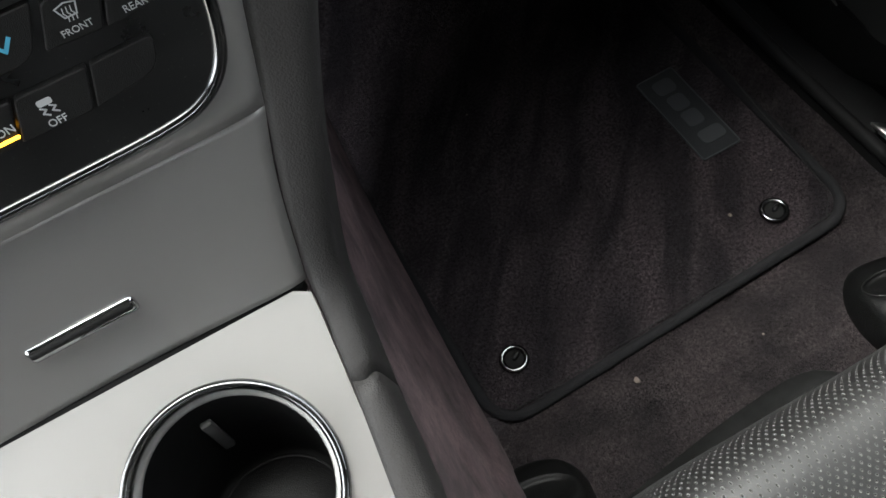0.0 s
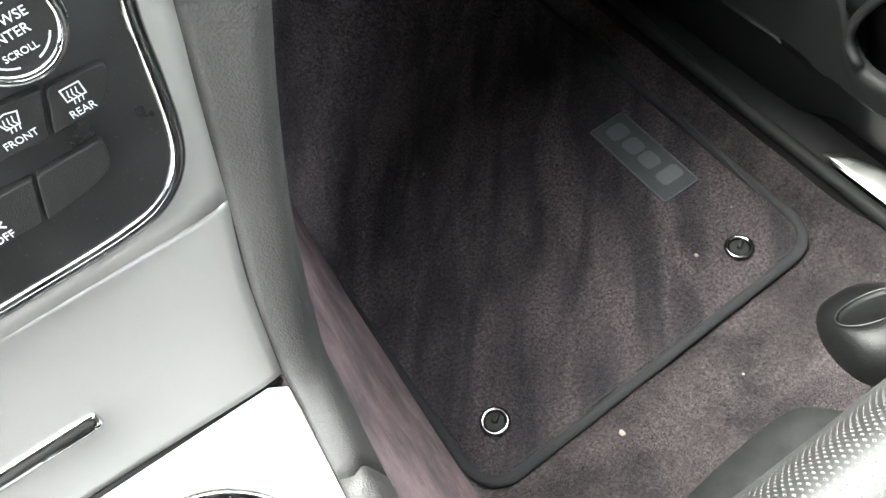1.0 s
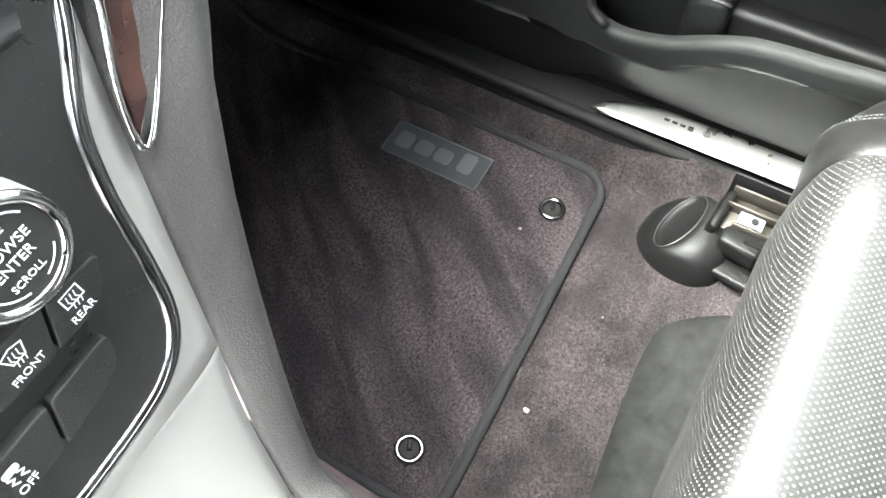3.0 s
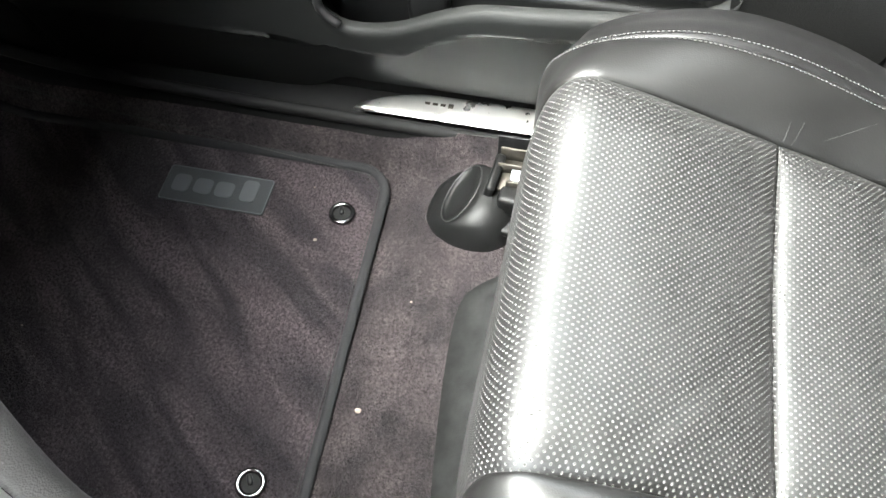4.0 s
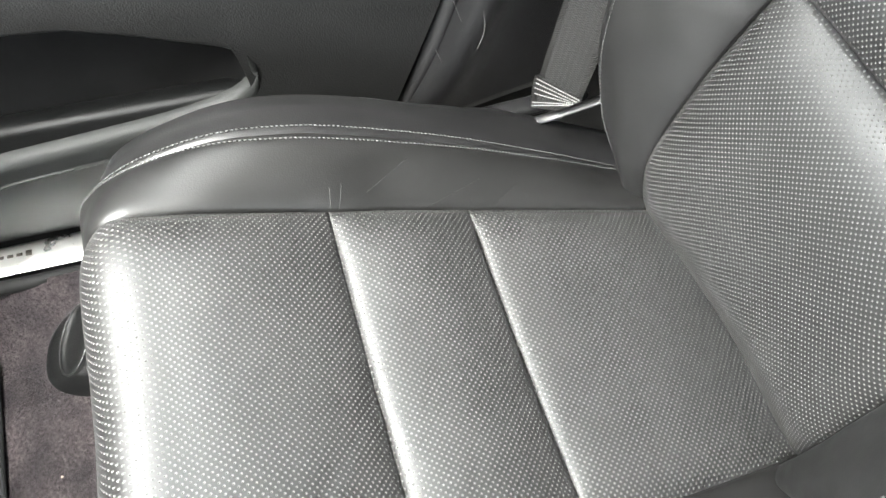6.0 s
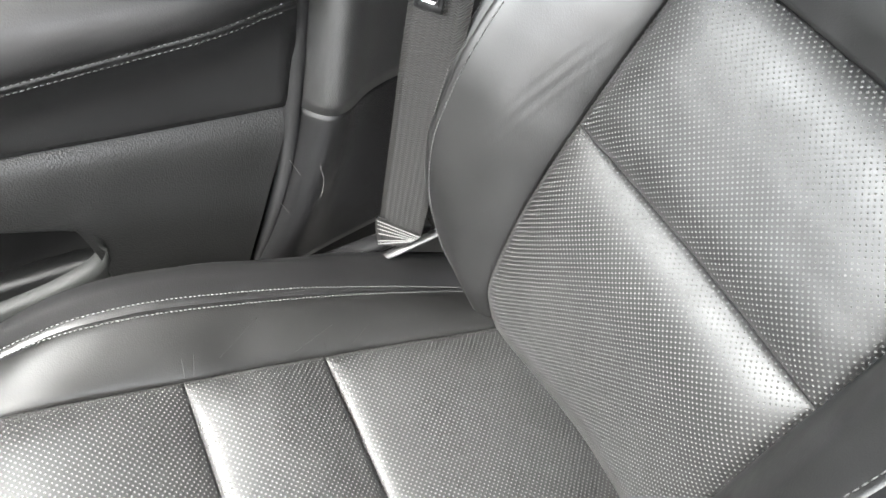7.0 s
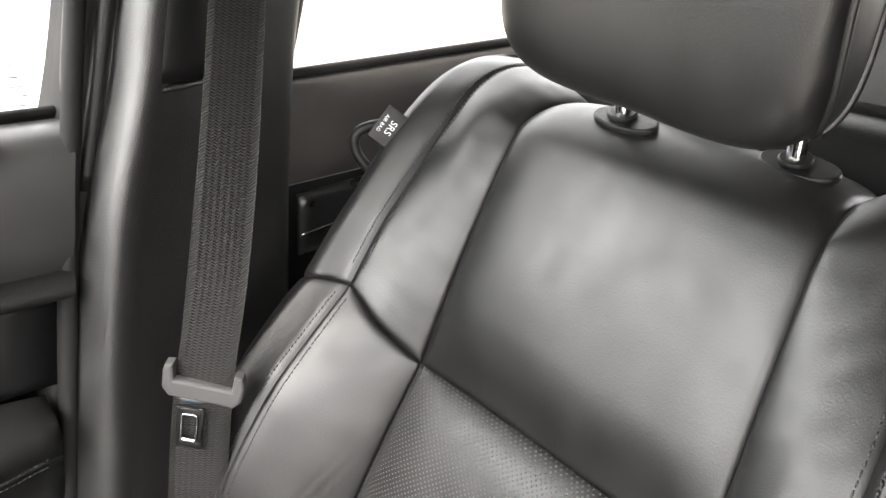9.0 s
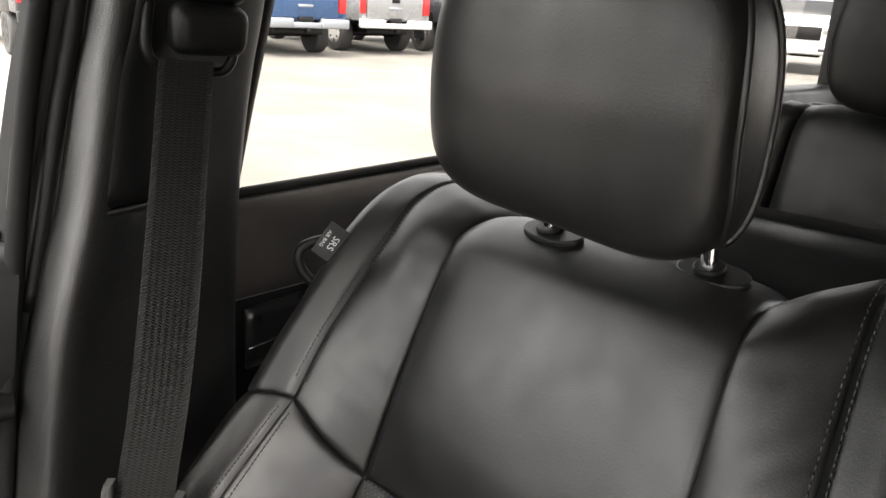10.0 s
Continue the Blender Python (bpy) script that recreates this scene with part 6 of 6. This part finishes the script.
# tongue with its slotted steel blade
TL, TR = V(0.6455, -0.457, 0.640), V(0.5995, -0.510, 0.646)
tx = (TR - TL).normalized()
tz = V(0.02, 0.0, 1.0)
tz = (tz - tx * tz.dot(tx)).normalized()
ty = tx.cross(tz)
if ty.dot(V(-1, 1, 0)) < 0:
    ty = -ty
TM = Matrix(((tx.x, tz.x, ty.x, 0), (tx.y, tz.y, ty.y, 0), (tx.z, tz.z, ty.z, 0), (0, 0, 0, 1)))
TM.translation = (TL + TR) / 2
TM = TM @ Matrix.Rotation(radians(-11), 4, "Z")
tong = part("tongue", flat_shape([(-0.036, 0.013), (-0.034, 0.021), (-0.027, 0.022), (-0.0255, 0.006), (0.0255, 0.003), (0.027, 0.018), (0.034, 0.017), (0.037, 0.008), (0.035, -0.009), (0.028, -0.016), (0.012, -0.014), (-0.012, -0.013), (-0.03, -0.012), (-0.036, -0.004)], 0.012, TM @ Matrix.Translation((0, 0, -0.004)), 0.003), TONGUE_GREY, belt, "grey plastic belt tongue")
part("tongue_shadow", rbox((0.03, 0.006, 0.008), 0.002, 2, TM @ Matrix.Translation((-0.006, -0.017, 0.0))), Mat("blue_black_plastic", (0.02, 0.027, 0.035), 0.4).m, tong)
bx = -0.008
TM = TM @ Matrix.Translation((0, 0.004, 0.009)) @ Matrix.Diagonal((1.05, 1.25, 1, 1))
fr = join(rbox((0.005, 0.034, 0.003), 0.001, 1, TM @ Matrix.Translation((bx - 0.0095, -0.034, 0.002))), rbox((0.005, 0.034, 0.003), 0.001, 1, TM @ Matrix.Translation((bx + 0.0095, -0.034, 0.002))), rbox((0.024, 0.007, 0.003), 0.001, 1, TM @ Matrix.Translation((bx, -0.0495, 0.002))), rbox((0.022, 0.008, 0.003), 0.001, 1, TM @ Matrix.Translation((bx, -0.0215, 0.002))))
part("tongue_blade", fr, PLASTIC_SMOOTH, tong, "dark blade with a bright slot")
sq = [TM @ V(bx + x, -0.034 + y, 0.0042) for x, y in rounded(0.0135, 0.023, 0.003)]
rod("blade_slot_rim", sq, 0.0009, CHROME, tong, 6, True)
part("blade_slot_edge", rbox((0.012, 0.0035, 0.002), 0.0008, 1, TM @ Matrix.Translation((bx, -0.0455, 0.0035))), CHROME, tong)
# pillar guide and the anchor rail beside the cushion
guide = part("belt_guide", rbox((0.030, 0.074, 0.046), 0.014, 4, pose(0.704, -0.599, 1.046, 3, -6, 0)), PLASTIC, belt, "black belt height adjuster with a guide loop")
part("adjuster_cap", rbox((0.032, 0.070, 0.060), 0.010, 3, pose(0.711, -0.603, 1.099, 3, -6, 0)), PLASTIC_SMOOTH, guide)
rod("guide_loop", curve([(0.718, -0.552, 1.068), (0.711, -0.545, 1.048), (0.709, -0.543, 1.030), (0.710, -0.551, 1.017), (0.711, -0.575, 1.011), (0.710, -0.600, 1.008), (0.706, -0.616, 1.010), (0.705, -0.624, 1.026), (0.710, -0.622, 1.05)], 40), 0.0048, PLASTIC_SMOOTH, guide, 10)
anch = part("anchor_rail", rbox((0.02, 0.16, 0.014), 0.004, 2, pose(0.648, -0.415, 0.262, -4, 0, 0)), PLASTIC_SMOOTH, belt)
rod("anchor_bar", curve([(0.628, -0.40, 0.258), (0.628, -0.44, 0.262), (0.622, -0.475, 0.277), (0.618, -0.5, 0.288)], 16), 0.006, PILLAR, anch, 8, False, 0.5)

# ---- rear door ----
rdoor = thing("door_2", (0.78, -1.0, 0.3), "closed black rear door with a pull handle", "car door", kind="structure")


def rl(z, x, s=0.035, z_knots=(-0.645, -0.8, -1.0, -1.2, -1.45)):
    return [(x, y, z - s * (y + 0.66)) for y in z_knots]


panel("window_roll", [rl(0.748, 0.778), rl(0.77, 0.768), rl(0.82, 0.768), rl(0.848, 0.772), rl(0.862, 0.785), rl(0.865, 0.80)], VINYL_LIT, rdoor, (-1, 0, 0.5), 0.0, 26, 20, 0, 0, 0.0)
panel("mid_panel", [rl(0.45, 0.775), rl(0.6, 0.768), rl(0.70, 0.772), rl(0.746, 0.78)], PLASTIC, rdoor, (-1, 0, 0), 0.0, 14, 20, 0, 0, 0.0)
panel("lower_panel", [rl(0.05, 0.785), rl(0.25, 0.765), rl(0.45, 0.772)], PLASTIC, rdoor, (-1, 0, 0), 0.0, 14, 20, 0, 0, 0.0)
panel("switch_bezel", [[(0.766, -0.668, 0.738), (0.766, -0.77, 0.745), (0.766, -0.86, 0.748)], [(0.766, -0.668, 0.665), (0.766, -0.77, 0.672), (0.766, -0.86, 0.675)]], GLOSS, rdoor, (-1, 0, 0), 0.002, 6, 12, 8, 0, 0.006)
rod("bezel_line", curve([(0.7625, -0.669, 0.692), (0.7625, -0.73, 0.7), (0.7625, -0.8, 0.708)], 12), 0.0012, CHROME, rdoor, 6)
rod("window_strip", [(0.79, -0.62, 0.8655), (0.79, -1.0, 0.8785), (0.79, -1.45, 0.895)], 0.006, RUBBER, rdoor, 8)
rod("window_edge", [(0.79, -0.655, 0.86), (0.786, -0.675, 0.96), (0.78, -0.70, 1.08), (0.765, -0.75, 1.33)], 0.014, PLASTIC_SMOOTH, rdoor, 10)
for nm, pts, lab in (("window_2", [(0.796, -0.62, 0.86), (0.796, -1.45, 0.89), (0.775, -1.45, 1.33), (0.775, -0.70, 1.33)], "lightly tinted rear door window"), ("window_3", [(0.79, -1.6, 0.9), (0.79, -2.2, 0.93), (0.77, -2.2, 1.33), (0.77, -1.6, 1.33)], "lightly tinted quarter window over the load space")):
    w2 = part(nm, mesh(nm, pts, [(0, 1, 2, 3)], False), TINTED)
    w2.visible_shadow = False
    tagged(w2, lab, "window", kind="structure")
ws = part("window_4", mesh("window_4", [(-0.8, 0.86, 0.88), (0.8, 0.86, 0.88), (0.76, 0.12, 1.35), (-0.76, 0.12, 1.35)], [(0, 1, 2, 3)], False), SCREEN_GLASS)
ws.visible_shadow = False
tagged(ws, "clear raked windscreen over the dashboard", "window", kind="structure")

# ---- rear bench ----
bench = thing("rear_bench", (0.0, -1.5, 0.0), "black leather rear bench with a separate headrest", "car seat")
def bx_line(x, zs):
    return [(x, y, z) for y, z in zs]
RBP = [(-1.36, 0.42), (-1.40, 0.60), (-1.437, 0.765)]
panel("bench_back_lower", [bx_line(0.56, RBP), bx_line(0.30, [(y + 0.01, z) for y, z in RBP]), bx_line(0.02, RBP)], SHADED_LEATHER, bench, (0, 1, 0.2), 0.012, 24, 24, 6, 5, 0.02)
RBU = [(-1.437, 0.775), (-1.46, 0.86), (-1.48, 0.925), (-1.515, 0.955), (-1.57, 0.955)]
panel("bench_back_upper", [bx_line(0.545, RBU), bx_line(0.30, [(y + 0.01, z + 0.004) for y, z in RBU]), bx_line(0.02, RBU)], SHADED_LEATHER, bench, (0, 1, 0.3), 0.012, 24, 24, 6, 5, 0.02)
panel("bench_wing", [[(0.63, -1.39, 0.42), (0.62, -1.46, 0.75), (0.605, -1.52, 0.935), (0.59, -1.58, 0.955)], [(0.565, -1.37, 0.42), (0.563, -1.445, 0.76), (0.555, -1.50, 0.93), (0.55, -1.57, 0.955)]], SHADED_LEATHER, bench, (0.2, 1, 0.2), 0.012, 10, 24, 4, 4, 0.02)
panel("bench_cushion", [[(0.62, -0.95, 0.36), (0.62, -1.15, 0.38), (0.6, -1.38, 0.36)], [(0.3, -0.95, 0.37), (0.3, -1.15, 0.385), (0.3, -1.38, 0.36)], [(-0.65, -0.95, 0.36), (-0.65, -1.15, 0.38), (-0.62, -1.38, 0.36)]], SHADED_LEATHER, bench, (0, 0, 1), 0.015, 24, 16, 8, 4, 0.06)
part("bench_base", rbox((1.3, 0.5, 0.3), 0.02, 2, Matrix.Translation((0.0, -1.2, 0.18))), PLASTIC, bench)
part("bench_shell", rbox((1.18, 0.06, 0.6), 0.02, 2, pose(0.0, -1.56, 0.66, 10, 0, 0)), PLASTIC, bench)
bm = headrest_mesh()
bm.transform(Matrix.Translation((0.352 - HX, -1.475 - HY, 1.062 - HZ)))
bh = part("bench_headrest", bm, SHADED_LEATHER, bench)
rod("bench_headrest_piping", [p + V(0.352 - HX, -1.475 - HY, 1.062 - HZ) for p in headrest_seam(1)], 0.003, SHADED_LEATHER, bh, 8, True)

# ---- outside: yard and parked pickups ----
GZ = -0.43
v, f = grid_sheet(-300, 300, -300, 300, 12, 12, lambda x, y: GZ)
tagged(part("ground", mesh("ground", v, f), CONCRETE), "pale sunlit concrete of the yard", "ground", kind="structure")


def pickup(label, body_paint, heading, at, bumper, lamps=TAIL_RED):
    """A crew-cab pickup, tail at its origin, pointing along +y before it is turned."""
    t = thing("pickup_truck", (0, 0, 0), label, "pickup truck", "pickups parked in the yard")
    W = 1.0
    tailz, railz = 0.78, 1.36
    bed = join(rbox((0.09, 2.0, 0.62), 0.03, 2, Matrix.Translation((-0.94, 1.0, 1.06))), rbox((0.09, 2.0, 0.62), 0.03, 2, Matrix.Translation((0.94, 1.0, 1.06))), rbox((1.85, 1.95, 0.06), 0.01, 1, Matrix.Translation((0, 1.0, 0.8))))
    part("bed", bed, body_paint, t)
    tg = part("tailgate", rbox((1.56, 0.07, 0.56), 0.025, 3, Matrix.Translation((0, 0.03, 1.08))), body_paint, t)
    part("tailgate_handle", rbox((0.22, 0.03, 0.09), 0.01, 2, Matrix.Translation((0, -0.005, 1.22))), PLASTIC_SMOOTH, tg)
    part("tailgate_badge", rbox((0.34, 0.012, 0.06), 0.004, 1, Matrix.Translation((0, -0.008, 1.05))), GREY_METAL, tg)
    cab = bmesh.new()
    prof = [(2.0, 0.7), (2.0, 1.36), (2.25, 1.42), (2.5, 1.9), (3.5, 1.92), (4.15, 1.44), (5.3, 1.32), (5.45, 1.0), (5.45, 0.6), (2.0, 0.6)]
    L = [cab.verts.new((-0.95 + 0.12 * (z > 1.5), y, z)) for y, z in prof]
    R = [cab.verts.new((0.95 - 0.12 * (z > 1.5), y, z)) for y, z in prof]
    cab.faces.new(L)
    cab.faces.new(R[::-1])
    for k2 in range(len(prof)):
        a, b = k2, (k2 + 1) % len(prof)
        cab.faces.new((L[b], L[a], R[a], R[b]))
    bmesh.ops.recalc_face_normals(cab, faces=cab.faces[:])
    bmesh.ops.bevel(cab, geom=cab.edges[:], offset=0.05, segments=2, profile=0.5, affect="EDGES")
    part("cab", cab, body_paint, t)
    part("rear_window", rbox((1.4, 0.03, 0.34), 0.02, 2, pose(0, 2.36, 1.68, -27, 0, 0)), DARK_GLASS, t)
    part("windscreen", rbox((1.5, 0.03, 0.68), 0.02, 2, pose(0, 3.80, 1.69, 52, 0, 0)), DARK_GLASS, t)
    for s in (-1, 1):
        for y0, y1 in ((2.55, 3.0), (3.05, 3.6)):
            part("side_window", rbox((0.03, y1 - y0, 0.34), 0.02, 2, pose(s * 0.90, (y0 + y1) / 2, 1.64, 0, s * 14, 0)), DARK_GLASS, t)
        part("tail_lamp", rbox((0.16, 0.10, 0.40), 0.02, 2, Matrix.Translation((s * 0.89, 0.03, 1.12))), lamps, t)
        part("headlamp", rbox((0.34, 0.10, 0.2), 0.03, 2, Matrix.Translation((s * 0.75, 5.42, 1.14))), CHROME, t)
        part("wheel_arch", rbox((0.06, 1.15, 0.30), 0.10, 3, Matrix.Translation((s * 0.96, 1.15, 0.86))), PLASTIC_SMOOTH, t)
        part("wheel_arch", rbox((0.06, 1.15, 0.30), 0.10, 3, Matrix.Translation((s * 0.94, 4.55, 0.86))), PLASTIC_SMOOTH, t)
        for yy in (1.15, 4.55):
            wm = Matrix.Translation((s * 0.83, yy, 0.42)) @ Matrix.Rotation(radians(90), 4, "Y")
            wheel = part("wheel", cylinder(0.42, 0.30, 40, 0.04, wm), TYRE, t)
            rim2 = part("rim", cylinder(0.27, 0.02, 32, 0.006, wm @ Matrix.Translation((0, 0, s * 0.146))), CHROME if bumper is not PLASTIC_SMOOTH else PLASTIC_SMOOTH, wheel)
            for q in range(6):
                part("spoke_gap", rbox((0.09, 0.05, 0.02), 0.01, 2, wm @ Matrix.Rotation(radians(60 * q), 4, "Z") @ Matrix.Translation((0.17, 0, s * 0.150))), RUBBER, wheel)
    part("rear_bumper", join(rbox((0.66, 0.16, 0.2), 0.03, 2, Matrix.Translation((-0.66, -0.06, 0.70))), rbox((0.66, 0.16, 0.2), 0.03, 2, Matrix.Translation((0.66, -0.06, 0.70))), rbox((0.7, 0.12, 0.12), 0.02, 2, Matrix.Translation((0, -0.05, 0.66)))), bumper, t)
    part("plate_recess", rbox((0.34, 0.04, 0.14), 0.01, 1, Matrix.Translation((0, -0.03, 0.76))), PLASTIC_SMOOTH, t)
    part("tow_hitch", rbox((0.08, 0.2, 0.08), 0.01, 1, Matrix.Translation((0, -0.08, 0.55))), PLASTIC_SMOOTH, t)
    part("front_bumper", rbox((1.86, 0.2, 0.26), 0.06, 2, Matrix.Translation((0, 5.5, 0.66))), bumper, t)
    part("grille", rbox((1.1, 0.08, 0.34), 0.03, 2, Matrix.Translation((0, 5.45, 1.06))), PLASTIC_SMOOTH, t)
    for s in (-1, 1):
        part("fog_lamp", rbox((0.26, 0.06, 0.10), 0.03, 2, Matrix.Translation((s * 0.66, 5.585, 0.66))), DARK_GLASS, t)
    part("underbody", rbox((1.2, 4.6, 0.16), 0.03, 1, Matrix.Translation((0, 2.6, 0.52))), PLASTIC_SMOOTH, t)
    part("rear_axle", cylinder(0.07, 1.5, 16, 0, Matrix.Translation((0, 1.15, 0.42)) @ Matrix.Rotation(radians(90), 4, "Y")), PLASTIC_SMOOTH, t)
    t.matrix_basis = pose(*at, 0, 0, heading)
    return t


pickup("blue pickup truck with a grey bumper, parked tail towards the car", PAINT_BLUE, -96, (14.87, -10.16, GZ), GREY_METAL)
pickup("silver pickup truck with a white bumper, parked tail towards the car", PAINT_SILVER, -96, (15.23, -12.89, GZ), PAINT_WHITE)
pickup("black pickup truck with red tail lamps, parked beside a silver one", PAINT_DARK, -96, (15.04, -15.45, GZ), GREY_METAL)
pickup("charcoal and black pickup truck at the edge of the yard", PAINT_DARK, -96, (14.47, -5.44, GZ), PLASTIC_SMOOTH)
pickup("white pickup truck parked nose towards the car", PAINT_WHITE, 22, (11.7, -26.9, GZ), PAINT_WHITE)
